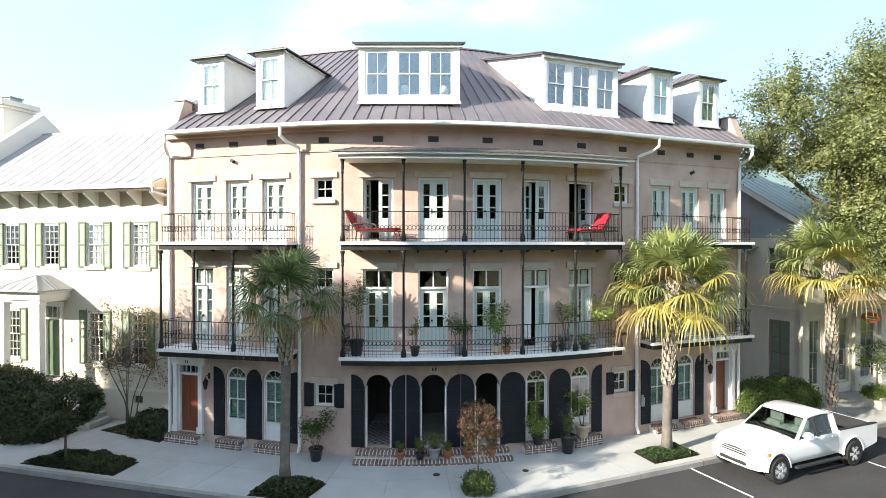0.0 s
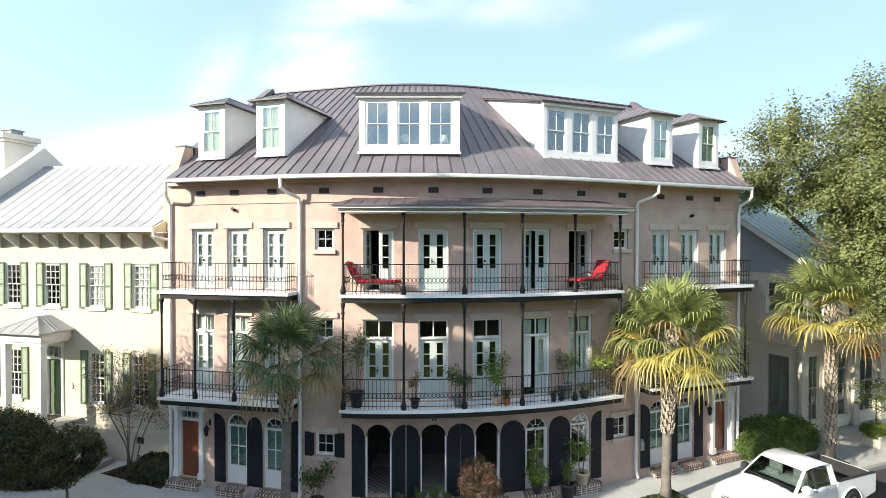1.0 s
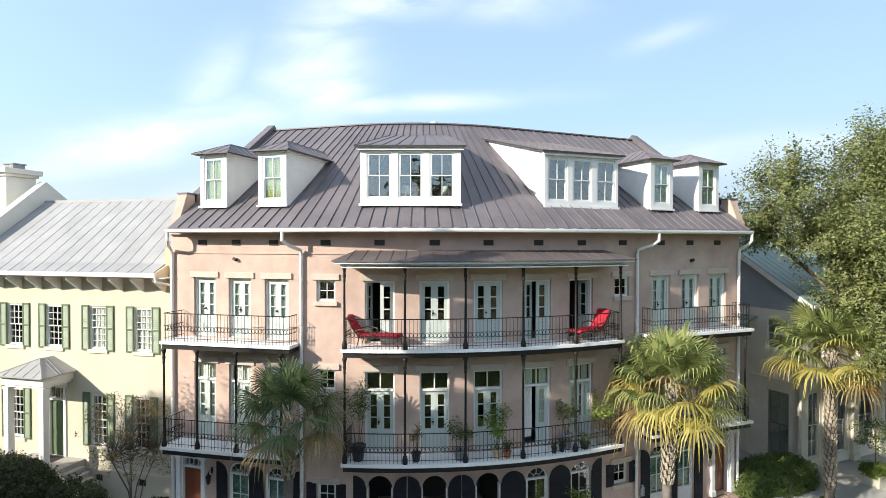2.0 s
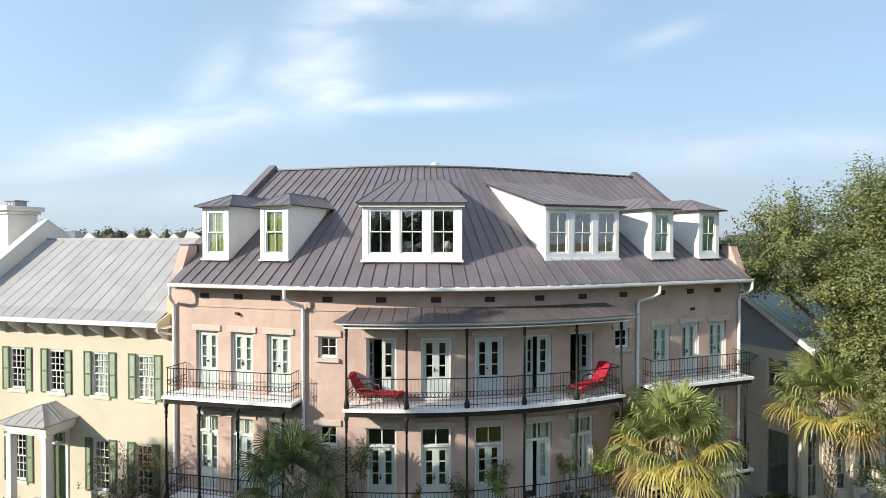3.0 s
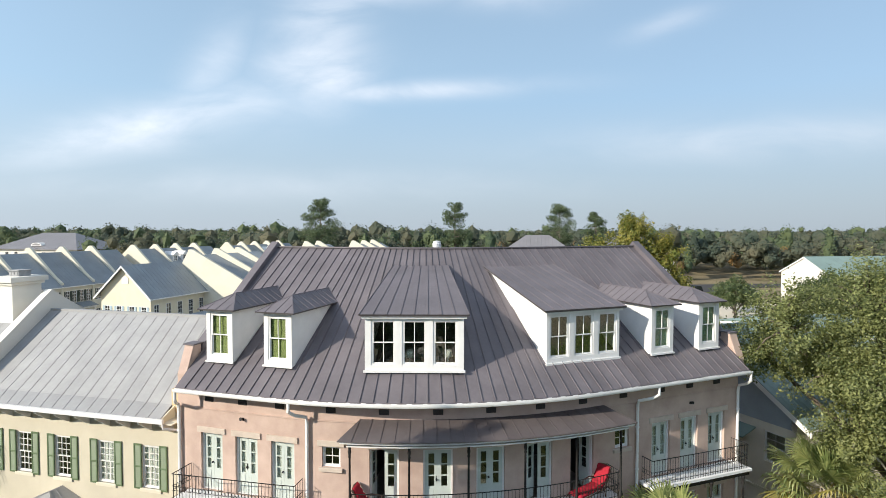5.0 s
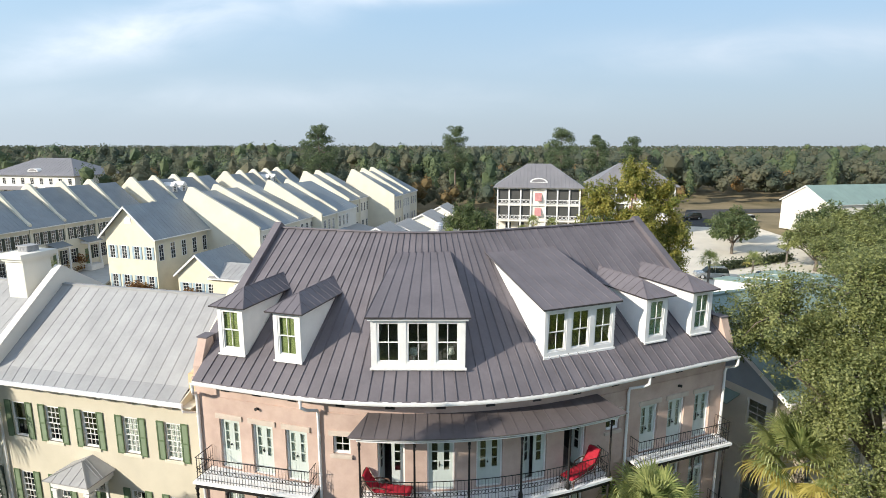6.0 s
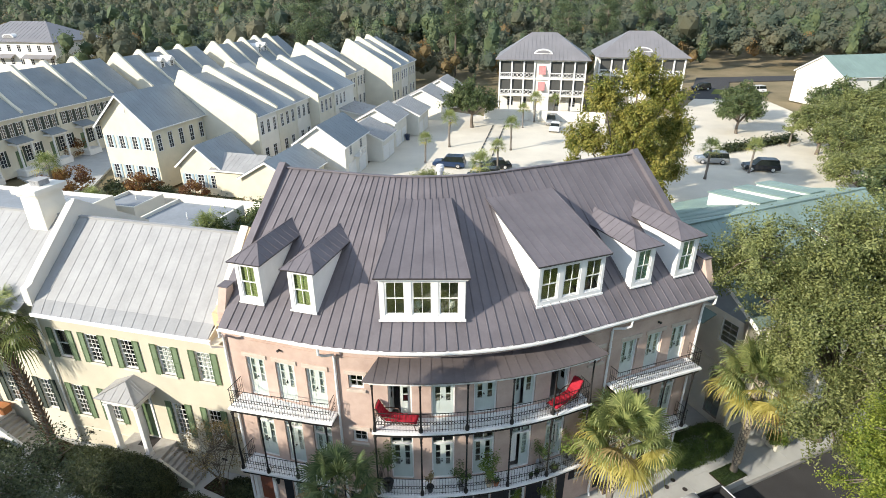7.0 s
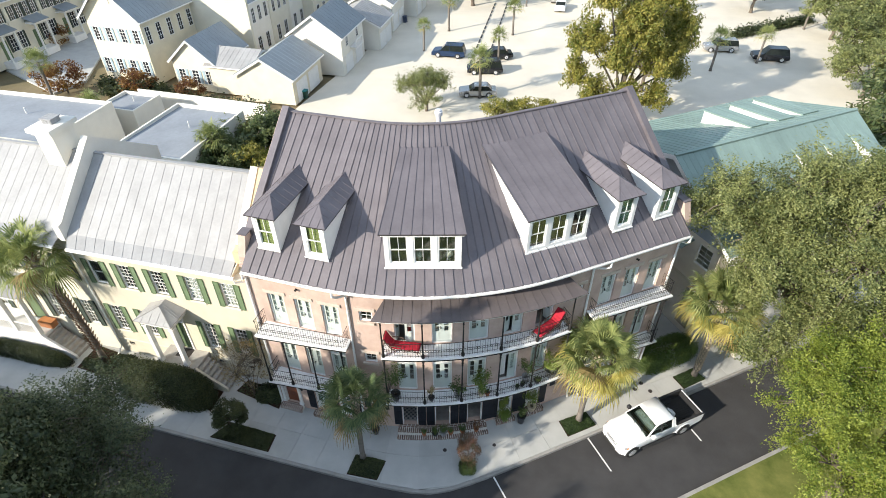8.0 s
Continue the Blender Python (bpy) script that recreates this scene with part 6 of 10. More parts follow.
bbox(bm, -17.4, -16.5, 0.06, 0.12, 1.58, 4.25, 0.005)
part("front_door", bm, M_GSHUT, nb2)
n2roof = part("roof", (lambda b: (box(b, X0, X1, RY - 0.1, RY + 0.1, RZ - 0.1, RZ + 0.04), b)[1])(bmesh.new()), M_ZINC, nb2, "light grey standing-seam metal roof")
seam_roof(n2roof, (X0, 0.0, 9.62), (X1, 0.0, 9.62), (X1, RY, RZ), (X0, RY, RZ), 25, M_ZINC)
seam_roof(n2roof, (X0, -0.78, 9.28), (X1, -0.78, 9.28), (X1, 0.0, 9.62), (X0, 0.0, 9.62), 25, M_ZINC)
bm = bmesh.new()
seam_mesh(bm, (X1, 2 * RY, 9.6), (X0, 2 * RY, 9.6), (X0, RY, RZ), (X1, RY, RZ), 25)
part("rear_slope", bm, M_ZINC, n2roof)
bm = bmesh.new()
box(bm, X0, X1, -0.9, -0.78, 9.17, 9.28)
part("gutter", bm, M_TRIM, nb2)
# stoop with steps towards the yellow house, white posts, rail and latticed base
bm = bmesh.new()
bbox(bm, -19.6, -15.62, -1.4, -0.01, 0, 1.58, 0.012)
stoop = part("stoop", bm, M_WHITE, nb2)
for i in range(7):
    bm = bmesh.new()
    bbox(bm, -15.61 + 0.26 * i, -15.35 + 0.26 * i, -1.3, -0.2, 0, 1.4 - 0.2 * i, 0.012)
    part("step", bm, M_STEPSTONE, stoop)
bm = bmesh.new()
slab(bm, [(-15.6, -1.45, 0), (-15.6, -1.45, 1.75), (-13.72, -1.45, 0.3), (-13.72, -1.45, 0)], (0, 0.14, 0))
part("step_cheek", bm, M_WHITE, stoop)
for x in (-19.5, -17.75, -15.98):
    bm = bmesh.new()
    bbox(bm, x, x + 0.26, -1.36, -1.1, 1.58, 4.8, 0.015)
    part("post", bm, M_WHITE, stoop)
bm = bmesh.new()
box(bm, -19.8, -15.5, -1.5, 0, 4.8, 5.2)
part("stoop_entablature", bm, M_WHITE, stoop)
bm = bmesh.new()
slab(bm, [(-20.0, -1.7, 5.2), (-15.3, -1.7, 5.2), (-15.3, -0.01, 5.6), (-20.0, -0.01, 5.6)], (0, 0, 0.05))
part("stoop_roof", bm, M_ZINC, stoop)
for x in span(-19.2, -16.05, 0.15):
    bm = bmesh.new()
    box(bm, x, x + 0.035, -1.27, -1.235, 1.58, 2.4)
    part("baluster", bm, M_WHITE, stoop)
bm = bmesh.new()
bbox(bm, -19.25, -15.98, -1.3, -1.2, 2.4, 2.46, 0.008)
part("stoop_rail", bm, M_WHITE, stoop)
# wooden chest at the head of the steps
chest = thing("wooden_chest", "orange-brown wooden chest on the stoop", "chest", NB @ pose(-16.0, -0.42, 1.58))
bm = bmesh.new()
bbox(bm, -0.48, 0.48, -0.24, 0.24, 0, 0.42, 0.01)
part("body", bm, M_CHEST, chest)
bm = bmesh.new()
bbox(bm, -0.52, 0.52, -0.28, 0.28, 0.42, 0.48, 0.012)
part("lid", bm, M_CHEST, chest)

# beige corner building with a green metal roof
RB = frame_at(16.1, 24.9, 23.5)
rb = thing("corner_building", "beige stucco corner shop building with a green metal roof", "building", RB)
side_win = (-1.5, -0.45, 0.35, 3.45)
bm = bmesh.new()
fh = [(0.7, 1.5, 0.45, 3.55), (2.3, 3.6, 0.45, 3.55), (4.4, 5.7, 0.45, 3.55), (6.5, 7.8, 0.45, 3.55), (8.6, 9.9, 0.45, 3.55), (1.0, 1.9, 4.9, 6.6), (3.6, 4.5, 4.9, 6.6), (6.2, 7.1, 4.9, 6.6), (8.8, 9.7, 4.9, 6.6)]
wall_with_holes(bm, 0, 15, 0, 7.6, fh)
part("front_wall", bm, M_BEIGE, rb)
bm = bmesh.new()
wall_with_holes(bm, -12.5, -0.0, 0, 7.6, [side_win, (-1.6, -0.5, 5.4, 6.9), (-7.0, -6.0, 0.9, 2.9)], 0, 0.25)
part("side_wall", bm, M_BEIGE, rb).matrix_local = pose(0, 0, 0, 0, 0, -90)
bm = bmesh.new()
box(bm, 0.3, 15, 12.25, 12.5, 0, 7.6)
box(bm, 14.75, 15, 0.3, 12.2, 0, 7.6)
box(bm, 0.3, 14.7, 4.0, 4.1, 0, 7.5)
part("rear_wall", bm, M_BEIGE, rb)
for x0, x1, z0, z1 in fh:
    if z0 < 1:
        w = sash_window(x1 - x0, z1 - z0, 2, 2, rb, pose((x0 + x1) / 2, 0.06, z0), "shop_window", frame=M_BEIGE)
    else:
        w = sash_window(x1 - x0, z1 - z0, 2, 2, rb, pose((x0 + x1) / 2, 0.06, z0))
sash_window(1.05, 3.1, 2, 2, rb, pose(0, 0, 0, 0, 0, -90) @ pose(-0.975, 0.06, 0.35), "side_window", frame=M_TAUPE)
sash_window(1.1, 1.5, 2, 2, rb, pose(0, 0, 0, 0, 0, -90) @ pose(-1.05, 0.06, 5.4), "side_window", frame=M_WHITE)
for x in (0.0, 1.7, 3.8, 5.9, 8.0, 10.1):
    bm = bmesh.new()
    bbox(bm, x, x + 0.42, -0.16, 0.0, 0.0, 3.75, 0.012)
    bbox(bm, x - 0.05, x + 0.47, -0.21, 0.0, 0.0, 0.3, 0.012)
    bbox(bm, x - 0.05, x + 0.47, -0.21, 0.0, 3.55, 3.75, 0.012)
    part("pilaster", bm, M_CREAM, rb)
bm = bmesh.new()
box(bm, -0.1, 15, -0.25, 0.0, 3.75, 4.15)
box(bm, -0.2, 15, -0.4, 0.0, 4.15, 4.3)
box(bm, -0.08, 0.0, -0.25, 12.5, 3.9, 4.05)
part("cornice", bm, M_CREAM, rb)
# the roof: ridge along the street, siding in the gable, shed dormers on both slopes
gy, gz, ez = 4.9, 11.4, 7.75
sl = (gz - ez) / (gy + 0.9)
groof = part("roof", (lambda b: (box(b, -0.5, 15.4, gy - 0.12, gy + 0.12, gz - 0.04, gz + 0.06), b)[1])(bmesh.new()), M_GREENROOF, rb, "green standing-seam metal roof")
seam_roof(groof, (-0.5, -0.9, ez), (15.4, -0.9, ez), (15.4, gy, gz), (-0.5, gy, gz), 36, M_GREENROOF)
seam_roof(groof, (18.0, 14.6, 8.0), (1.2, 14.6, 8.0), (-0.5, gy, gz), (15.4, gy, gz), 36, M_GREENROOF, "rear_panel", 0.022)
bm = bmesh.new()
z = 7.3
while z < gz - 0.1:
    y0, y1 = -0.9 + (z + 0.05 - ez) / sl if z > ez else 0.0, gy + (gz - z - 0.05) / 0.6
    y0 = max(0.0, y0 + 0.2)
    y1 = min(12.4, y1 - 0.2)
    if y1 > y0:
        poly(bm, [(-0.03, y0, z), (-0.03, y1, z), (-0.005, y1 - 0.1, z + 0.2), (-0.005, y0 + 0.1, z + 0.2)])
    z += 0.19
part("gable_siding", bm, M_SIDING, rb, "blue-grey lapped siding in the gable")
bm = bmesh.new()
slab(bm, [(-0.52, -1.0, ez - 0.1), (-0.52, gy, gz - 0.02), (-0.52, gy, gz - 0.3), (-0.52, -1.0, ez - 0.36)], (0.05, 0, 0))
slab(bm, [(1.1, 14.6, 7.9), (-0.52, gy, gz - 0.02), (-0.52, gy, gz - 0.3), (1.1, 14.6, 7.64)], (0.05, 0, 0))
box(bm, -0.5, 15.4, -1.02, -0.9, ez - 0.16, ez - 0.02)
part("rake_board", bm, M_TRIM, rb, "white rake board and gutter")
bm = bmesh.new()
slab(bm, [(-0.05, 2.0, 6.9), (-1.0, 2.0, 6.55), (-1.0, 11, 6.55), (-0.05, 11, 6.9)], (0, 0, -0.06))
part("pent_roof", bm, M_GREENROOF, rb)
for x in (7.5, 10.0, 12.3):
    y0, y1, za, zb = gy + 1.5, 10.6, 10.98, 10.45
    bm = bmesh.new()
    slab(bm, [(x, y1, zb - 0.045), (x + 1.5, y1, zb - 0.045), (x + 1.5, y0, za - 0.045), (x, y0, za - 0.045)], (0, 0, -0.05))
    dr_ = part("shed_dormer", bm, M_GREENROOF, rb)
    seam_roof(dr_, (x, y1, zb), (x + 1.5, y1, zb), (x + 1.5, y0, za), (x, y0, za), 4, M_GREENROOF)
    bm = bmesh.new()
    slab(bm, [(x + 0.05, y0, za - 0.1), (x + 0.05, y1 - 0.1, zb - 0.1), (x + 0.05, y1 - 0.1, 9.2)], (1.4, 0, 0))
    part("dormer_cheek", bm, M_WHITE, dr_, "white dormer cheeks")
for x in (8.0, 10.6, 13.2):
    bm = bmesh.new()
    slab(bm, [Vector(q) - Vector((0, 0, 0.045)) for q in ((x, 0.6, 9.9), (x + 1.3, 0.6, 9.9), (x + 1.3, 3.6, 10.65), (x, 3.6, 10.65))], (0, 0, -0.05))
    dr_ = part("shed_dormer", bm, M_GREENROOF, rb)
    seam_roof(dr_, (x, 0.6, 9.9), (x + 1.3, 0.6, 9.9), (x + 1.3, 3.6, 10.65), (x, 3.6, 10.65), 4, M_GREENROOF)
    bm = bmesh.new()
    slab(bm, [(x + 0.05, 0.75, 9.88), (x + 0.05, 3.4, 10.55), (x + 0.05, 0.75, 8.75)], (1.2, 0, 0))
    part("dormer_cheek", bm, M_WHITE, dr_)
# lower cross wing behind
bm = bmesh.new()
seam_mesh(bm, (-2.2, 7.8, 8.0), (3.4, 7.8, 8.0), (3.4, 10.8, 9.4), (-2.2, 10.8, 9.4), 12)
seam_mesh(bm, (3.4, 13.8, 8.0), (-2.2, 13.8, 8.0), (-2.2, 10.8, 9.4), (3.4, 10.8, 9.4), 12)
wing = part("rear_wing_roof", bm, M_GREENROOF, rb)
bm = bmesh.new()
box(bm, -2.0, 3.0, 12.6, 13.4, 0, 7.9)
slab(bm, [(-2.0, 8.2, 0), (-2.0, 13.4, 0), (-2.0, 13.4, 8.0), (-2.0, 10.8, 9.3), (-2.0, 8.2, 8.0)], (0.2, 0, 0))
part("rear_wing_wall", bm, M_SIDING, wing)
# hanging sign
bm = bmesh.new()
tube(bm, [(4.15, 0, 3.95), (4.15, -1.1, 3.95)], 0.02, 6)
for y in (-0.35, -0.95):
    tube(bm, [(4.15, y, 3.95), (4.15, y, 3.78)], 0.008, 4)
sg = part("sign_arm", bm, M_IRON, rb)
bm = bmesh.new()
n = 20
slab(bm, [(4.12, -0.65 + 0.42 * math.cos(2 * math.pi * i / n), 3.55 + 0.24 * math.sin(2 * math.pi * i / n)) for i in range(n)], (0.06, 0, 0))
part("sign_board", bm, M_SIGN, sg, "orange-brown oval hanging sign board")
bm = bmesh.new()
for z, l in ((3.6, 0.5), (3.48, 0.4)):
    box(bm, 4.11, 4.12, -0.65 - l / 2, -0.65 + l / 2, z - 0.025, z + 0.025)
part("sign_bars", bm, M_CREAM, sg)


# vegetation
def mesh_np(name, V, Fc, material):
    me = bpy.data.meshes.new(name)
    me.from_pydata(V.tolist(), [], Fc.tolist())
    me.materials.append(material)
    return me


def leaf_quads(rng, centers, size, droop=0.0, aspect=0.55, normals=None):
    """A bent leaf (four corners) at each centre, turned at random; with normals, facing roughly that way."""
    n = len(centers)
    u = rng.normal(size=(n, 3))
    u /= np.linalg.norm(u, axis=1)[:, None]
    if normals is not None:
        nn = normals + rng.normal(size=(n, 3)) * 0.55
        nn /= np.linalg.norm(nn, axis=1)[:, None]
        u = u - nn * (u * nn).sum(1)[:, None]
        u /= np.linalg.norm(u, axis=1)[:, None]
        v = np.cross(nn, u)
    else:
        v = np.cross(u, rng.normal(size=(n, 3)))
        v /= np.linalg.norm(v, axis=1)[:, None]
    s = size * rng.uniform(0.6, 1.3, n)[:, None]
    u[:, 2] -= droop
    V = np.stack([centers - u * s, centers + v * s * aspect, centers + u * s, centers - v * s * aspect], 1).reshape(-1, 3)
    Fc = np.arange(4 * n).reshape(-1, 4)
    return V, Fc


def crown_points(rng, clumps, per, spread, up=0.25):
    """Leaves gathered round clump centres, most of them on the clump's outer shell."""
    c = np.repeat(clumps, per, 0)
    d = rng.normal(size=c.shape)
    d /= np.linalg.norm(d, axis=1)[:, None]
    r = spread * rng.uniform(0.45, 1.0, len(c)) ** 0.6
    d2 = d * r[:, None]
    d2[:, 2] *= 0.7
    nrm = d + np.array([0, 0, up])
    return c + d2, nrm


def clump_shell(rng, n, rx, ry, rz, cz, low=-0.55, lumps=7, seed_gap=0.35):
    """Clump centres through an uneven crown, with bays between its limbs."""
    lob = rng.normal(size=(lumps, 3))
    lob /= np.linalg.norm(lob, axis=1)[:, None]
    out = []
    while len(out) < n:
        d = rng.normal(size=3)
        d /= np.linalg.norm(d)
        if d[2] < low:
            continue
        k = max(lob @ d)
        r = (0.58 + 0.47 * max(0, k) ** 2) * rng.uniform(0.35, 1.0) ** 0.4
        out.append((d[0] * r * rx, d[1] * r * ry, cz + d[2] * r * rz))
    return np.array(out)


def broadleaf_meshes(name, seed, height, rx, rz, n_clump, per, spread, leaf, material, trunk_r, fork=0.3, ry=None, low=-0.55, bark=None):
    rng = np.random.default_rng(seed)
    rnd = random.Random(seed)
    cz = height - rz
    ry = ry or rx
    clumps = clump_shell(rng, n_clump, rx, ry, rz, cz, low)
    pts, nrm = crown_points(rng, clumps, per, spread)
    V, Fc = leaf_quads(rng, pts, leaf, 0.0, 0.6, nrm)
    crown = mesh_np("crown", V, Fc, material)
    bm = bmesh.new()
    zf = height * fork
    tube(bm, [(0, 0, -0.1), (0.02, 0.03, 0.15), (0.05, 0, zf * 0.5), (0.0, 0.05, zf)], [trunk_r * 1.5, trunk_r * 1.15, trunk_r, trunk_r * 0.85], 9)
    k = min(len(clumps), 26)
    for c in clumps[:k]:
        c = Vector(c)
        mid = Vector((c.x * 0.4, c.y * 0.4, zf + (c.z - zf) * 0.55)) + Vector((rnd.uniform(-0.3, 0.3), rnd.uniform(-0.3, 0.3), 0.2))
        r0 = trunk_r * rnd.uniform(0.3, 0.5)
        tube(bm, [(0, 0.03, zf * rnd.uniform(0.8, 1.0)), mid, c], [r0, r0 * 0.55, r0 * 0.15], 5)
    return mesh_from(bm, "trunk", bark or M_BARK, True), crown


def plant_tree(name, label, meshes, m, group="", category="tree"):
    t = thing(name, label, category, m, group)
    piece("trunk", meshes[0], t)
    piece("crown", meshes[1], t)
    return t


def spray_oak(seed, lobes, per_lobe, per, spread, leaf, material, trunk_r, zf):
    """An oak of separate boughs: each lobe (x, y, z, radius) holds many small upward sprays on its own branches."""
    rng = np.random.default_rng(seed)
    rnd = random.Random(seed)
    bm = bmesh.new()
    tube(bm, [(0, 0, -0.1), (0.02, 0.03, 0.2), (0.08, 0, zf * 0.5), (0.0, 0.05, zf)], [trunk_r * 1.5, trunk_r * 1.15, trunk_r, trunk_r * 0.85], 9)
    cs, ds = [], []
    for lx, ly, lz, r in lobes:
        c = Vector((lx, ly, lz))
        root = Vector((0, 0, zf * rnd.uniform(0.8, 1.0)))
        elbow = Vector((lx * 0.45, ly * 0.45, zf + (lz - zf) * 0.5))
        tube(bm, [root, elbow, c], [trunk_r * 0.5, trunk_r * 0.36, trunk_r * 0.2], 6)
        for k in range(int(per_lobe * (r / 2.6) ** 2)):
            d = rng.normal(size=3)
            d /= np.linalg.norm(d)
            if d[2] < -0.75:
                d[2] = -d[2]
            bay = 0.72 + 0.28 * math.sin(3.1 * d[0] + 5.0 * d[1] + seed) * math.cos(4.2 * d[2] + 2.3 * d[0] + lx)
            rr = r * bay * rng.uniform(0.3, 1.12) ** 0.55
            e = np.array([lx, ly, lz]) + d * rr * np.array([1, 1, 0.92])
            cs.append(e)
            dd = d + np.array([0, 0, 0.5])
            ds.append(dd / np.linalg.norm(dd))
            if k % 4 == 0:
                tube(bm, [c, c.lerp(Vector(e), 0.55) + Vector((0, 0, 0.25)), Vector(e)], [0.05, 0.03, 0.012], 4)
    cs, ds = np.repeat(np.array(cs), per, 0), np.repeat(np.array(ds), per, 0)
    n = len(cs)
    p = cs + ds * (rng.uniform(-1.0, 1.25, n) * spread)[:, None] + rng.normal(size=(n, 3)) * spread * 0.36
    V, Fc = leaf_quads(rng, p, leaf, 0.0, 0.5, ds * 0.7 + np.array([0, 0, 0.35]))
    return mesh_from(bm, "trunk", M_BARK, True), mesh_np("crown", V, Fc, material)


def ring_lobes(seed, n, reach, z0, z1, r0, r1):
    rnd = random.Random(seed)
    out = [(0, 0, z1 - r1 * 0.9, r1)]
    for i in range(n):
        a, f = i * 2.399 + rnd.uniform(-0.3, 0.3), rnd.uniform(0.45, 1.0)
        out.append((reach * f * math.cos(a), reach * f * math.sin(a), z0 + (z1 - z0) * (1 - 0.75 * f) * rnd.uniform(0.75, 1.1), rnd.uniform(r0, r1)))
    return out


# street oaks
OAK_A = [(-7.0, 0.3, 10.9, 1.8), (-4.6, -0.8, 10.6, 2.1), (-5.6, -2.6, 10.9, 1.8), (-7.2, -1.5, 12.4, 2.1), (-3.9, -1.9, 13.2, 2.7), (-1.0, -3.4, 14.0, 2.9), (-4.9, -4.3, 10.4, 2.4), (0.0, -0.7, 11.8, 2.9), (-2.5, -5.5, 11.2, 2.6), (1.5, -4.1, 11.4, 2.8), (-5.1, -3.1, 8.5, 1.8), (-3.3, -6.1, 8.4, 2.1), (0.1, -5.9, 8.8, 2.3), (-2.3, 0.5, 9.6, 2.4), (-5.5, -6.5, 7.0, 1.9), (-2.7, -7.5, 6.4, 1.9), (-0.3, -7.5, 6.8, 2.0), (2.3, -6.3, 7.6, 2.2), (-1.7, -4.5, 7.4, 2.0)]
oak_a = spray_oak(11, OAK_A, 125, 130, 0.46, 0.066, M_OAK, 0.34, 4.2)
oak_b = spray_oak(12, ring_lobes(12, 10, 4.6, 6.0, 12.8, 1.9, 2.8), 70, 56, 0.5, 0.1, M_OAK, 0.3, 3.6)
oak_c = broadleaf_meshes("oak", 13, 13.4, 2.5, 5.0, 180, 260, 0.75, 0.075, M_OAKDARK, 0.28, 0.26)
oak_f = spray_oak(16, ring_lobes(16, 11, 4.4, 5.4, 10.6, 1.9, 2.6), 90, 190, 0.46, 0.052, M_OAKLIME, 0.3, 3.0)
plant_tree("live_oak", "tall live oak with a dense olive-green crown beside the corner building", oak_a, pose(21.3, 24.3, 0), "street oaks")
plant_tree("live_oak", "oak with a bright yellow-green crown on the lawn", oak_f, pose(18.6, 13.2, 0, 0, 0, 70), "street oaks")
plant_tree("live_oak", "live oak with a broad olive-green crown behind the lawn", oak_b, pose(27.5, 24.5, 0, 0, 0, 200), "street oaks")
plant_tree("live_oak", "dark green live oak on the lawn across the street", oak_c, pose(-16.6, 10.0, 0), "street oaks")
oak_d = broadleaf_meshes("oak", 14, 19.0, 1.35, 6.6, 140, 80, 0.5, 0.13, M_OAKDARK, 0.26, 0.3)
oak_e = spray_oak(15, ring_lobes(15, 11, 4.5, 5.2, 10.6, 1.9, 2.5), 90, 130, 0.5, 0.06, M_OAKDARK, 0.28, 2.6)
plant_tree("live_oak", "broad dark green oak on the lawn across the street", oak_e, pose(-16.6, 10.5, 0, 0, 0, 50), "street oaks")
# oaks from here on are added for their shade, nearly all out of view
plant_tree("live_oak", "unseen tall oak added to shade the yellow house", oak_c, pose(-26.1, 11.1, 0, 0, 0, 80), "street oaks")
plant_tree("live_oak", "oak added near the kerb to shade the road", oak_c, pose(-13.7, 7.4, 0, 0, 0, 200) @ Matrix.Scale(0.68, 4), "street oaks")
plant_tree("live_oak", "unseen narrow oak added to shade the pink front", oak_d, pose(-14.34, 7.64, 0, 0, 0, 120), "street oaks")
for i, (x, y, k, which) in enumerate(((-22.0, 1.0, 1.0, oak_b), (-27.0, 5.2, 1.0, oak_c), (-25.3, 2.6, 1.1, oak_c), (-20.0, -6.0, 1.2, oak_b), (-28.0, -3.5, 1.3, oak_b), (-25.0, 7.5, 0.85, oak_b), (-37.8, 16.0, 0.64, oak_e), (-33.2, 14.8, 0.64, oak_e), (-29.2, 13.4, 0.6, oak_e), (-41.5, 14.5, 0.7, oak_e), (-24.6, 10.6, 0.62, oak_e))):
    plant_tree("live_oak", "unseen live oak added to shade the street and yards", which, pose(x, y, -0.05, 0, 0, i * 83) @ Matrix.Scale(k, 4), "street oaks")
plant_tree("live_oak", "unseen slender oak added to shade the road", oak_d, pose(-12.8, 5.1, 0, 0, 0, 20) @ Matrix.Scale(0.48, 4), "street oaks")


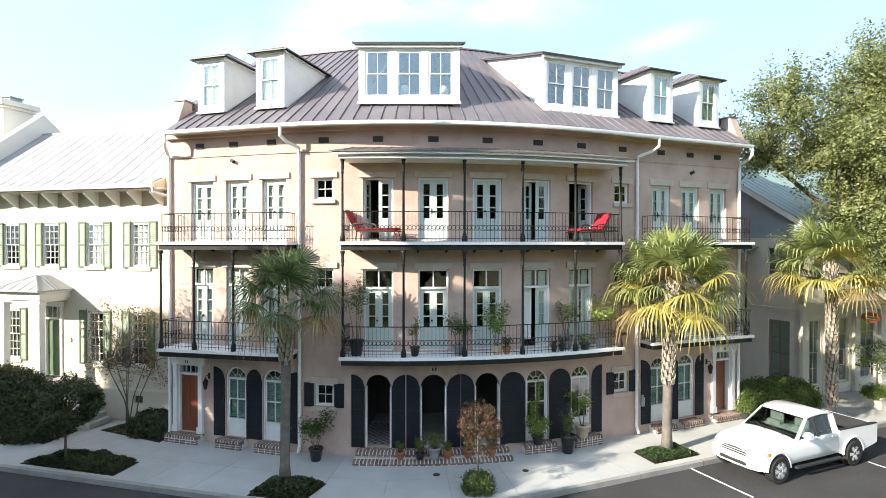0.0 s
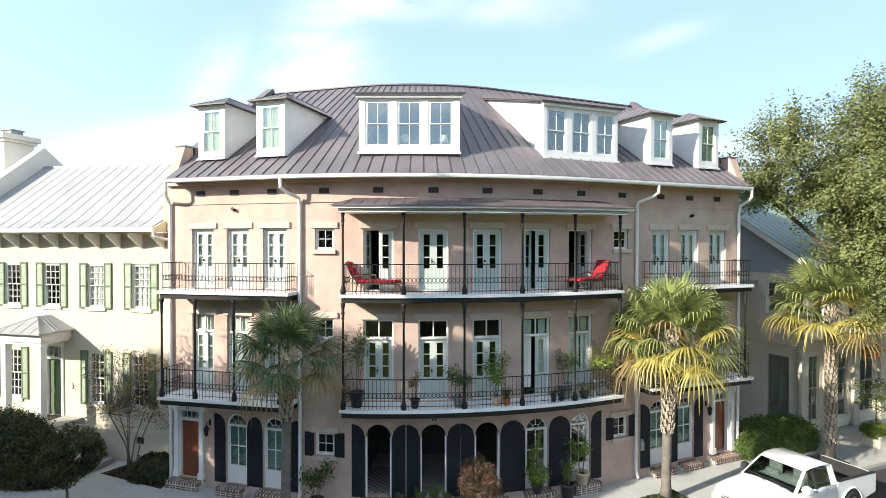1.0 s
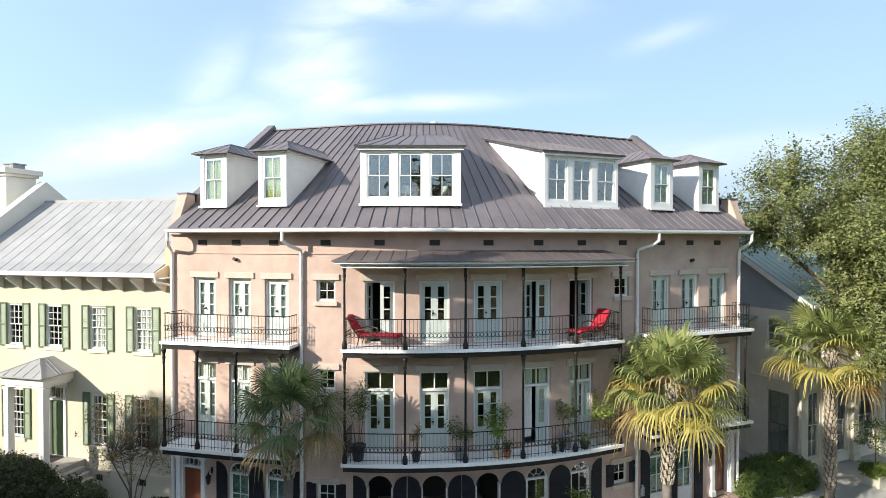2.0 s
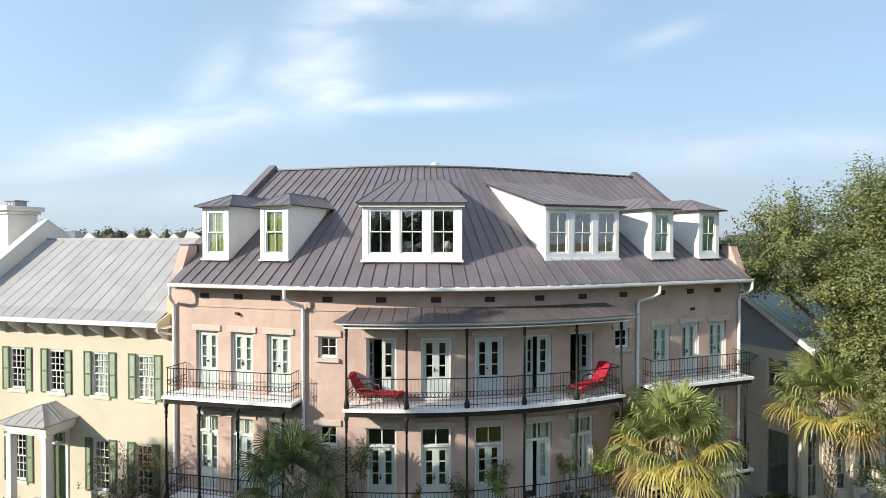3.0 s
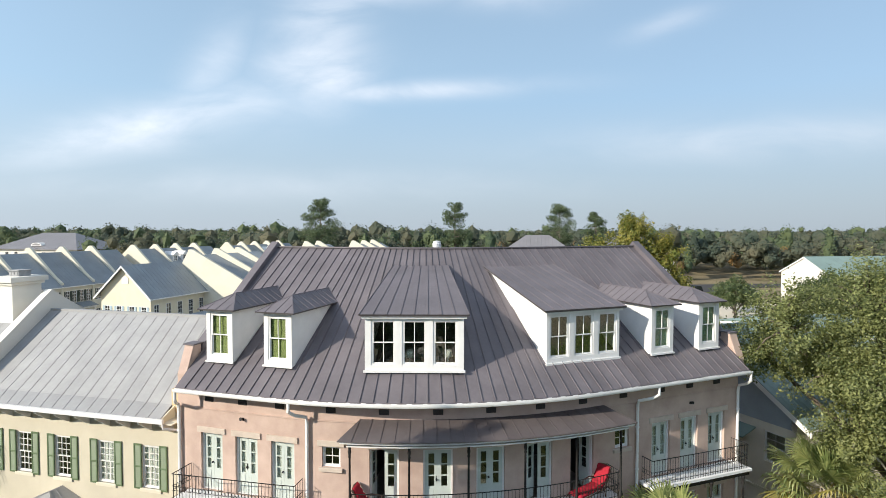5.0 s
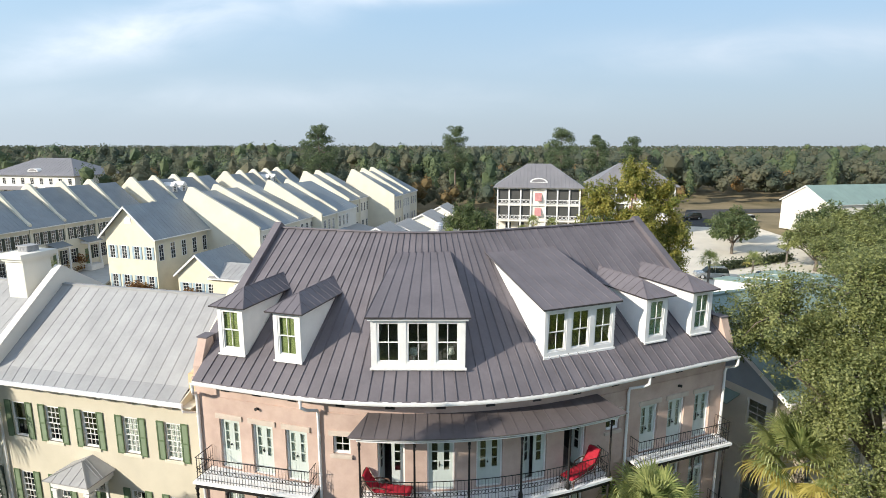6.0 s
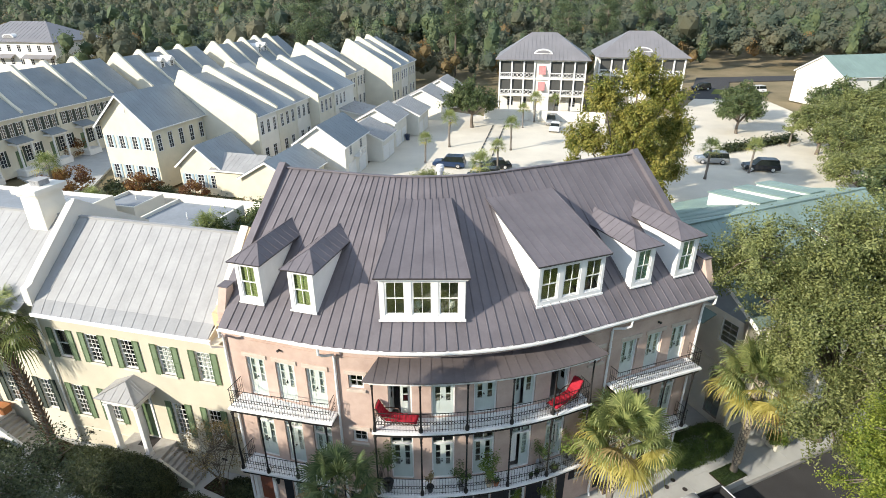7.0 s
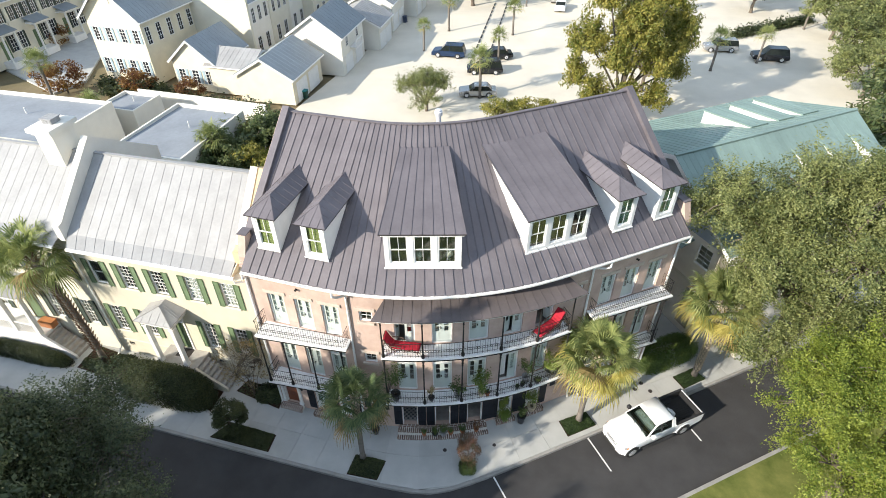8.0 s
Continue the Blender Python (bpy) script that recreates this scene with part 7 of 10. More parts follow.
# palms
def fan_leaf(rng, V, Fc, base, direc, petiole, blade, n=22, fold=0.5, droop=0.35):
    """A palmetto fan: a stalk, then narrow blades spread round its end, tips drooping."""
    z = np.array([0, 0, 1.0])
    d = direc / np.linalg.norm(direc)
    side = np.cross(d, z)
    side = side / max(1e-6, np.linalg.norm(side))
    up = np.cross(side, d)
    hub = base + d * petiole

    def quad(a, b, c, e):
        k = len(V)
        V.extend([a, b, c, e])
        Fc.append((k, k + 1, k + 2, k + 3))

    w = 0.018
    mid = (base + hub) / 2 + up * petiole * 0.06
    quad(base - side * w, base + side * w, mid + side * w, mid - side * w)
    quad(mid - side * w, mid + side * w, hub + side * w, hub - side * w)
    for i in range(n):
        a = (i / (n - 1) - 0.5) * 4.3
        L = blade * (1 - 0.22 * abs(a) / 2.15) * rng.uniform(0.85, 1.1)
        dd = d * math.cos(a) + side * math.sin(a)
        lift = up * (0.22 * math.cos(a * 1.2)) - up * fold * 0.5 * abs(math.sin(a))
        dr = droop * rng.uniform(0.6, 1.4)
        p1 = hub + (dd + lift) * L * 0.45
        p2 = hub + (dd + lift * 0.8) * L * 0.78 - z * L * dr * 0.35
        p3 = hub + (dd * 0.93 + lift * 0.5) * L - z * L * dr * rng.uniform(0.8, 1.25)
        s2 = np.cross(dd, up)
        ww = L * 0.031
        quad(hub - s2 * ww * 0.5, hub + s2 * ww * 0.5, p1 + s2 * ww, p1 - s2 * ww)
        quad(p1 - s2 * ww, p1 + s2 * ww, p2 + s2 * ww * 0.6, p2 - s2 * ww * 0.6)
        quad(p2 - s2 * ww * 0.6, p2 + s2 * ww * 0.6, p3 + s2 * ww * 0.08, p3 - s2 * ww * 0.08)


def palm_meshes(seed, height, blade, n_leaf, mats, lean=0.0, trunk_r=0.16, boots=True, blades=22, green=0.55, stalk=1.0, boot0=0.66, limp=1.0, bootm_=None, flare=0.06):
    rng = np.random.default_rng(seed)
    bm = bmesh.new()
    pts, rad = [], []
    for i in range(9):
        f = i / 8
        pts.append((lean * f * f, 0.04 * math.sin(3 * f), -0.1 + (height + 0.1) * f))
        rad.append(trunk_r * (1.5 - 0.5 * min(1, f * 9)) * (1 + 0.12 * max(0, f - 0.75) * 4))
    tube(bm, pts, rad, 10)
    trunk = mesh_from(bm, "trunk", M_PALMBARK, True)
    bootm = None
    if boots:
        bm = bmesh.new()
        k = 0
        z = height * boot0
        while z < height + 0.25:
            for j in range(5):
                a = k * 0.7 + j * 2 * math.pi / 5
                r = trunk_r * 1.02
                c, s = math.cos(a), math.sin(a)
                x = lean * (z / height) ** 2
                slab(bm, [(x + r * c - 0.055 * s, r * s + 0.055 * c, z), (x + r * c + 0.055 * s, r * s - 0.055 * c, z), (x + (r + flare) * c + 0.03 * s, (r + flare) * s - 0.03 * c, z + 0.24), (x + (r + flare) * c - 0.03 * s, (r + flare) * s + 0.03 * c, z + 0.24)], (0.03 * c, 0.03 * s, 0.02))
            z += 0.13
            k += 1
        bootm = mesh_from(bm, "boot_sheath", bootm_ or M_BOOT)
    groups = [([], []) for _ in mats]
    top = np.array([lean, 0, height])
    for i in range(n_leaf):
        f = (i + 0.5) / n_leaf
        el = math.radians(86 - 112 * f ** 0.9 + rng.uniform(-9, 9))
        az = i * 2.399 + rng.uniform(-0.2, 0.2)
        d = np.array([math.cos(el) * math.cos(az), math.cos(el) * math.sin(az), math.sin(el)])
        base = top + np.array([0, 0, 0.25 * (1 - f)]) + d * 0.1
        g = 0 if f < green or (f < 0.93 and rng.uniform() < 0.35) else (1 if f < 0.93 else 2)
        if rng.uniform() < 0.1 and f > 0.3 and g < 2:
            g += 1
        fan_leaf(rng, *groups[g], base, d, stalk * blade * rng.uniform(0.85, 1.1) * (0.5 if f < 0.12 else 1.0), blade * rng.uniform(0.85, 1.05), blades, 0.5, (0.1 + 0.4 * f) * limp)
    fr = [mesh_np("fronds", np.array(v), np.array(f), m) for (v, f), m in zip(groups, mats) if v]
    return trunk, bootm, fr


def plant_palm(label, meshes, m, group="street palms"):
    t = thing("palm_tree", label, "palm tree", m, group)
    piece("trunk", meshes[0], t)
    if meshes[1]:
        piece("boot_sheath", meshes[1], t, None, "rough sheath of cut leaf bases")
    for f in meshes[2]:
        piece("fronds", f, t)
    return t


# the first palm takes the frond copy darkened for its shade
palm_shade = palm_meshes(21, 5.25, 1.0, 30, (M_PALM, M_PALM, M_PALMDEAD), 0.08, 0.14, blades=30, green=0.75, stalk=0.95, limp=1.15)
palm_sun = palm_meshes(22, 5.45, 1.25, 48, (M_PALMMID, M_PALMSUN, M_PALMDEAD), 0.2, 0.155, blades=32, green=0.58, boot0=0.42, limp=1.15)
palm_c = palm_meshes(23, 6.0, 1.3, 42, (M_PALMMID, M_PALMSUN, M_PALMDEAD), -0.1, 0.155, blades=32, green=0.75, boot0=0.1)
plant_palm("cabbage palm with shade-darkened fronds and dry skirt in pavement bed", palm_shade, pose(-4.66, 16.2, 0))
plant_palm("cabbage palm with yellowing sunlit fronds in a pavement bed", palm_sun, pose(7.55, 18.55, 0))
plant_palm("cabbage palm with a booted trunk before the corner building", palm_c, pose(15.35, 21.75, 0, 0, 0, 40))
palm_d = palm_meshes(24, 8.0, 1.3, 46, (M_PALMMID, M_PALMMID, M_PALMDEAD), -1.2, 0.17, blades=28, boot0=0.12, limp=1.5, bootm_=M_BOOTDARK, flare=0.14)
plant_palm("cabbage palm with a booted trunk before the cream house", palm_d, pose(-22.16, 23.2, 0, 0, 0, -19))


def leafy(name, label, material, pts_n, leaf, m, category="shrub", group="", stem=None, smooth_dir=True, aspect=0.6, seed=1):
    rng = np.random.default_rng(seed)
    pts, nrm = pts_n
    V, Fc = leaf_quads(rng, pts, leaf, 0, aspect, nrm)
    t = thing(name, label, category, m, group)
    o = piece("leaves", mesh_np("leaves", V, Fc, material), t)
    if stem is None:
        rnd = random.Random(seed + len(label))
        bm = bmesh.new()
        reach = np.abs(pts).max(0)
        for k in range(5):
            a, b = rnd.uniform(-0.5, 0.5), rnd.uniform(-0.5, 0.5)
            tube(bm, [(reach[0] * a, reach[1] * b, -0.02), (reach[0] * a * 1.1, reach[1] * b * 1.1, reach[2] * 0.4), (reach[0] * a * 1.3, reach[1] * b * 1.2, reach[2] * 0.75)], [0.05, 0.035, 0.01], 5)
        stem = mesh_from(bm, "stem", M_BARK)
    piece("stem", stem, t)
    return t


def mound(rng, n, rx, ry, h, rough=0.06, inner=0.75):
    """Points over a rounded, clipped mass."""
    d = rng.normal(size=(n, 3))
    d[:, 2] = np.abs(d[:, 2]) * 0.9
    d /= np.linalg.norm(d, axis=1)[:, None]
    k = np.sign(d) * np.abs(d) ** 0.75
    r = rng.uniform(inner, 1.0, n) ** 0.5 + rough * rng.normal(size=n)
    p = k * r[:, None] * np.array([rx, ry, h])
    return p, d


rng = np.random.default_rng(5)
leafy("clipped_hedge", "large rounded clipped dark green hedge", M_HEDGE, mound(rng, 52000, 3.15, 1.0, 2.5, 0.04), 0.05, NB @ pose(-6.3, -2.42, 0))
leafy("clipped_hedge", "rounded clipped dark green bush", M_HEDGE, mound(rng, 8000, 0.8, 0.36, 0.6), 0.045, NB @ pose(-10.5, -0.95, 0, 0, 0, 12))
leafy("clipped_hedge", "rounded clipped dark green bush under the palm", M_HEDGE, mound(rng, 8000, 0.95, 0.32, 0.55), 0.045, NB @ pose(-12.1, -1.7, 0, 0, 0, -6))
leafy("clipped_hedge", "low dark clipped hedge before the white stoop", M_HEDGE, mound(rng, 22000, 3.4, 0.5, 1.0), 0.05, NB @ pose(-17.2, -1.95, 0))
leafy("clipped_hedge", "clipped green hedge between two buildings", M_BOXLEAF, mound(rng, 26000, 2.3, 1.0, 1.3), 0.045, pose(13.9, 23.25, 0, 0, 0, 23))
leafy("shrub", "low dark shrub against the yellow wall", M_HEDGE, mound(rng, 4500, 0.9, 0.6, 0.85), 0.07, pose(-10.6, 20.3, 0))


def small_tree(seed, h, rx, rz, material, n=60, per=60, leaf=0.05, spread=0.28, tr=0.05, stems=1):
    rng = np.random.default_rng(seed)
    rnd = random.Random(seed)
    cz = h - rz
    cl = clump_shell(rng, n, rx, rx, rz, cz, -0.8)
    pts, nrm = crown_points(rng, cl, per, spread)
    V, Fc = leaf_quads(rng, pts, leaf, 0, 0.5, nrm)
    bm = bmesh.new()
    for k in range(stems):
        bx, by = (rnd.uniform(-0.12, 0.12), rnd.uniform(-0.12, 0.12)) if stems > 1 else (0, 0)
        tx, ty = (rnd.uniform(-0.4, 0.4) * rx, rnd.uniform(-0.4, 0.4) * rx) if stems > 1 else (0, 0)
        zt = cz - rz * 0.3
        tube(bm, [(bx, by, -0.02), (bx + tx * 0.3, by + ty * 0.3, zt * 0.5), (bx + tx, by + ty, zt)], [tr, tr * 0.8, tr * 0.6], 6)
        for c in cl[k::stems][:16]:
            tube(bm, [(bx + tx, by + ty, zt), Vector(c) * 0.5 + Vector((bx + tx, by + ty, zt)) * 0.5, Vector(c)], [tr * 0.5, tr * 0.3, tr * 0.1], 4)
    return mesh_from(bm, "trunk", M_BARK, True), mesh_np("crown", V, Fc, material)


TREE_XY = (-11.9, 17.6)
plant_tree("small_tree", "small dark evergreen tree in a pavement bed", small_tree(31, 2.75, 1.05, 0.95, M_HEDGE, 90, 130, 0.045, 0.28, 0.045, 2), pose(TREE_XY[0], TREE_XY[1], 0))
plant_tree("crepe_myrtle", "sparse crepe myrtle with bare stems and dry seed heads", small_tree(32, 5.3, 1.7, 2.1, M_DRY, 110, 24, 0.045, 0.3, 0.026, 7), pose(-11.6, 20.4, 0))
plant_tree("small_tree", "small autumn-red tree in a pavement pot", small_tree(33, 2.55, 0.8, 0.78, M_AUTUMNDARK, 85, 75, 0.028, 0.2, 0.03), pose(1.0, 15.75, 0))
plant_tree("small_tree", "young tree with thin foliage before the shop windows", small_tree(34, 2.9, 0.9, 0.7, M_POTLEAF, 40, 30, 0.05, 0.25, 0.03), pose(18.6, 23.6, 0))
leafy("planter_shrub", "bright green shrub at the foot of a young tree", M_POTLIME, mound(rng, 4200, 0.5, 0.45, 0.5, 0.14), 0.034, pose(18.6, 23.6, 0.42))
leafy("planter_shrub", "bright green trailing plants at the foot of the red tree", M_POTLEAF, mound(rng, 5200, 0.42, 0.4, 0.5, 0.12), 0.032, pose(1.0, 15.6, 0))


# planting beds: soil with groundcover
def bed(corners, label, h=0.28, n=5200, leaf=0.05):
    bm = bmesh.new()
    slab(bm, [(x, y, 0.015) for x, y in corners], (0, 0, -0.08))
    t = thing("planting_bed", label, "planting bed", None, "pavement beds")
    part("soil", bm, M_SOIL, t)
    r = np.random.default_rng(len(label) + int(abs(corners[0][0]) * 10))
    a, b, c, d = [np.array(p) for p in corners]
    u, v = r.uniform(0.03, 0.97, n), r.uniform(0.03, 0.97, n)
    p = (a * (1 - u)[:, None] + b * u[:, None]) * (1 - v)[:, None] + (d * (1 - u)[:, None] + c * u[:, None]) * v[:, None]
    edge = np.minimum(np.minimum(u, 1 - u), np.minimum(v, 1 - v))
    z = np.minimum(1, edge * 7) * h * (0.7 + 0.3 * np.sin(p[:, 0] * 5) * np.cos(p[:, 1] * 6)) * r.uniform(0.6, 1.05, n) + 0.03
    V, Fc = leaf_quads(r, np.column_stack([p, z]), leaf, 0, 0.6, np.tile([0, 0, 1.0], (n, 1)))
    piece("groundcover", mesh_np("groundcover", V, Fc, M_BEDLEAF if corners[0][0] > 0 else M_HEDGE), t)


bed(((-13.5, 17.55), (-9.95, 16.6), (-9.75, 17.65), (-12.6, 18.5)), "pavement bed with dark clipped groundcover", 0.3, 17000)
bed(((-5.45, 15.3), (-3.8, 14.95), (-3.4, 16.05), (-5.1, 16.45)), "pavement bed with shaggy dark groundcover round a palm", 0.26, 4500)
bed(((6.75, 17.5), (8.5, 18.25), (8.1, 19.15), (6.4, 18.5)), "pavement bed with green groundcover round a palm", 0.18, 5200)
bed(((14.4, 20.75), (16.0, 21.5), (15.5, 22.35), (14.0, 21.65)), "pavement bed with green groundcover round a palm", 0.18, 4200)
bed(((-12.9, 20.7), (-10.0, 19.4), (-9.9, 20.6), (-12.4, 21.5)), "mulched bed against the yellow house", 0.06, 700)
bed(tuple((NB @ Vector((x, y, 0))).to_2d()[:] for x, y in ((-13.3, -2.0), (-3.2, -2.9), (-3.2, -1.5), (-13.3, -0.1))), "dark mulched bed below the hedge", 0.1, 2500)


# potted plants
def pot(bm, r, h):
    lathe(bm, [(r * 0.62, 0), (r * 0.7, 0.03), (r * 0.95, h * 0.85), (r * 1.06, h * 0.87), (r * 1.06, h), (r * 0.9, h), (r * 0.86, h * 0.9)], 14)


def potted(m, r, h, potmat, leafmat, ph, pr, n, leaf, label, seed, style="bush"):
    t = thing("potted_plant", label, "potted plant", m, "pots on the house")
    bm = bmesh.new()
    pot(bm, r, h)
    part("pot", bm, potmat, t, "", True)
    bm = bmesh.new()
    lathe(bm, [(r * 0.86, h * 0.88), (r * 0.4, h * 0.9)], 12)
    part("soil", bm, M_SOIL, t)
    g = np.random.default_rng(seed)
    rnd = random.Random(seed)
    bm = bmesh.new()
    pts = []
    stems = 7 if style == "bush" else 4
    for i in range(stems):
        a = 2 * math.pi * i / stems + rnd.uniform(-0.4, 0.4)
        reach = pr * rnd.uniform(0.4, 1.0)
        top = Vector((reach * math.cos(a), reach * math.sin(a), h + ph * rnd.uniform(0.55, 1.0)))
        base = Vector((0.2 * r * math.cos(a), 0.2 * r * math.sin(a), h * 0.85))
        mid = base.lerp(top, 0.5) + Vector((0, 0, ph * 0.12))
        tube(bm, [base, mid, top], [0.012, 0.009, 0.004], 4)
        lo = 0.15 if style == "bush" else 0.45
        for k in range(max(1, n // stems)):
            f = rnd.uniform(lo, 1.0)
            q = base.lerp(mid, f * 2) if f < 0.5 else mid.lerp(top, f * 2 - 1)
            s = pr * (0.3 if style == "bush" else 0.38)
            pts.append((q.x + rnd.gauss(0, s * 0.6), q.y + rnd.gauss(0, s * 0.6), max(h * 0.7, q.z + rnd.gauss(0, s * 0.5))))
    part("stem", bm, M_BARK, t)
    pts = np.array(pts)
    nr = pts - np.array([0, 0, h + ph * 0.4])
    V, Fc = leaf_quads(g, pts, leaf, 0.15, 0.45, nr / np.maximum(1e-3, np.linalg.norm(nr, axis=1))[:, None] + np.array([0, 0, 0.4]))
    piece("leaves", mesh_np("leaves", V, Fc, leafmat), t)
    return t


D1 = Z_DECK1
POTS = [
    (-1.3, 0.6, D1, 0.24, 0.5, M_POTDARK, M_POTLEAF, 2.1, 0.55, 420, 0.06, "tall thin climbing plant in a black pot on the balcony", "tall"),
    (0.5, 0.65, D1, 0.16, 0.3, M_POTDARK, M_DRY, 0.9, 0.2, 120, 0.06, "dry leggy plant in a black pot on the balcony", "tall"),
    (1.85, 0.62, D1, 0.2, 0.34, M_POTGREY, M_POTLEAF, 1.0, 0.42, 380, 0.055, "leafy shrub in a grey pot on the balcony", "tall"),
    (3.05, 0.62, D1, 0.19, 0.3, M_POTCREAM, M_POTLIME, 1.5, 0.5, 560, 0.06, "bright green standard tree in a pale pot on the balcony", "tall"),
    (3.35, 0.68, D1, 0.14, 0.24, M_TERRA, M_POTLEAF, 0.35, 0.2, 120, 0.04, "small green plant in a clay pot on the balcony", "bush"),
    (4.95, 0.7, D1, 0.1, 0.2, M_POTDARK, M_POTLEAF, 0.2, 0.12, 60, 0.04, "small dark pot on the balcony", "bush"),
    (5.25, 0.66, D1, 0.11, 0.22, M_POTDARK, M_POTLEAF, 0.25, 0.14, 70, 0.04, "small dark pot on the balcony", "bush"),
    (5.55, 0.42, D1, 0.22, 0.5, M_POTGREY, M_POTLEAF, 1.1, 0.45, 260, 0.06, "loose leafy plant in a grey pot on the balcony", "tall"),
    (6.85, 0.55, D1, 0.22, 0.5, M_POTGREY, M_POTLIME, 1.3, 0.55, 420, 0.06, "yellow-green shrub in a grey pot on the balcony", "tall"),
    (6.1, 0.68, D1, 0.18, 0.22, M_POTDARK, M_POTLEAF, 0.25, 0.25, 140, 0.045, "low spreading plant in a dark bowl on the balcony", "bush"),
    (-2.62, 0.55, 0, 0.23, 0.42, M_POTDARK, M_POTLEAF, 1.25, 0.62, 620, 0.055, "airy green shrub in a black pot on the pavement", "tall"),
    (0.05, 0.6, 0.15, 0.13, 0.24, M_TERRA, M_POTLEAF, 0.35, 0.2, 150, 0.04, "small plant in a terracotta pot on the steps", "bush"),
    (0.65, 0.62, 0.15, 0.16, 0.2, M_POTDARK, M_POTLEAF, 0.5, 0.25, 240, 0.045, "green bush in a dark pot on the steps", "bush"),
    (1.1, 0.62, 0.15, 0.2, 0.38, M_POTGREY, M_POTLEAF, 0.55, 0.3, 200, 0.05, "leafy plant in a grey urn on the steps", "bush"),
    (1.5, 0.6, 0.15, 0.15, 0.27, M_TERRA, M_POTLEAF, 0.3, 0.2, 140, 0.04, "small plant in a terracotta pot on the steps", "bush"),
    (2.15, 0.6, 0.15, 0.15, 0.26, M_TERRA, M_POTLEAF, 0.4, 0.26, 170, 0.045, "small plant in a terracotta pot on the steps", "bush"),
    (2.9, 0.6, 0.15, 0.14, 0.25, M_TERRA, M_AUTUMN, 0.5, 0.3, 170, 0.045, "reddish plant in a terracotta pot on the steps", "bush"),
    (4.55, 0.34, 0.3, 0.2, 0.3, M_POTDARK, M_POTLIME, 0.75, 0.55, 520, 0.065, "sprawling green plant in a dark pot on a brick step", "bush"),
    (5.5, 0.62, 0, 0.24, 0.62, M_POTDARK, M_POTLEAF, 1.0, 0.3, 340, 0.05, "upright green shrub in a tall black pot", "bush"),
    (6.3, 0.28, 0.34, 0.26, 0.42, M_POTCREAM, M_POTLIME, 1.25, 0.5, 300, 0.06, "young green tree in a cream pot on a brick step", "tall"),
    (4.55, 0.16, 0.3, 0.12, 0.2, M_POTDARK, M_POTLIME, 1.9, 0.3, 240, 0.06, "climbing green plant beside the arched window", "tall"),
]
for i, (s, d, z, r, h, pm, lm_, ph, pr, n, leaf, label, style) in enumerate(POTS):
    potted(F(s, d, z), r, h, pm, lm_, ph, pr, round(n * 1.7), leaf * 0.85, label, 100 + i, style)
# square planter before the shop
bm = bmesh.new()
bbox(bm, -0.35, 0.35, -0.35, 0.35, 0, 0.45, 0.02)
box(bm, -0.4, 0.4, -0.4, 0.4, 0.45, 0.52)
o = solid("stone_planter", bm, M_CREAM, "square cream stone planter before the shop", "planter")
o.matrix_world = pose(18.6, 23.6, 0, 0, 0, 23)


# behind: yards, car park, townhouse rows, far buildings, woods
def flat(name, pts, z, material, label, category, t=0.3):
    bm = bmesh.new()
    slab(bm, [(x, y, z) for x, y in pts], (0, 0, -t))
    return solid(name, bm, material, label, category, "structure")


flat("car_park", [(-18, 60), (-8, 92), (-3, 122), (10, 113), (32, 107), (48, 116), (62, 138), (75, 130), (72, 100), (60, 70), (40, 52), (14, 46), (-8, 52)], -0.03, M_GRAVEL, "pale crushed-shell car park", "car park")
flat("road_far", [(58, 134), (66, 132), (80, 160), (150, 170), (150, 178), (74, 168)], -0.02, M_ASPHALT, "grey road beyond the car park", "road")
flat("alley", [(-60, 74), (-49, 66), (-47, 70), (-53, 92), (-48, 112), (-51, 113), (-58, 92)], -0.05, M_PAVE, "pale lane between the townhouse rows", "road")
flat("verge", [(66, 140), (78, 137), (82, 143), (70, 147)], 0.0, M_GRASS, "green verge beside the far road", "grass")


def strip_windows(parent, m, xs, z0, w, h, shutter=None, name="window", depth=0.06):
    """Far windows: frame, dark glass set back, bars, and shutters where the house has them."""
    for x in xs:
        bm = bmesh.new()
        for a in (-w / 2 - 0.06, w / 2):
            box(bm, a, a + 0.06, -0.05, 0.0, 0, h)
        for z in (-0.06, h):
            box(bm, -w / 2 - 0.06, w / 2 + 0.06, -0.06, 0.0, z, z + 0.06)
        box(bm, -0.02, 0.02, -0.035, -0.01, 0, h)
        for k in (1, 2, 3):
            box(bm, -w / 2, w / 2, -0.034, -0.012, h * k / 4 - 0.018, h * k / 4 + 0.018)
        win = part(name, bm, M_WHITE, parent)
        win.matrix_local = m @ pose(x, 0, z0)
        bm = bmesh.new()
        box(bm, -w / 2, w / 2, -0.012, 0.0, 0, h)
        part("pane", bm, M_FARGLASS, win)
        if shutter is not None:
            for a in (-w / 2 - 0.07 - w * 0.45, w / 2 + 0.07):
                bm = bmesh.new()
                box(bm, a, a + w * 0.45, -0.06, 0.0, -0.03, h + 0.03)
                for k in range(7):
                    box(bm, a + 0.05, a + w * 0.45 - 0.05, -0.075, -0.06, h * (k + 0.2) / 7, h * (k + 0.6) / 7)
                part("shutter", bm, shutter, win)


M_FARGLASS = mat("far_window_glass", (0.025, 0.03, 0.035), 0.12, var=0.3, scale=0.6, bump=0.0, spec=0.8)


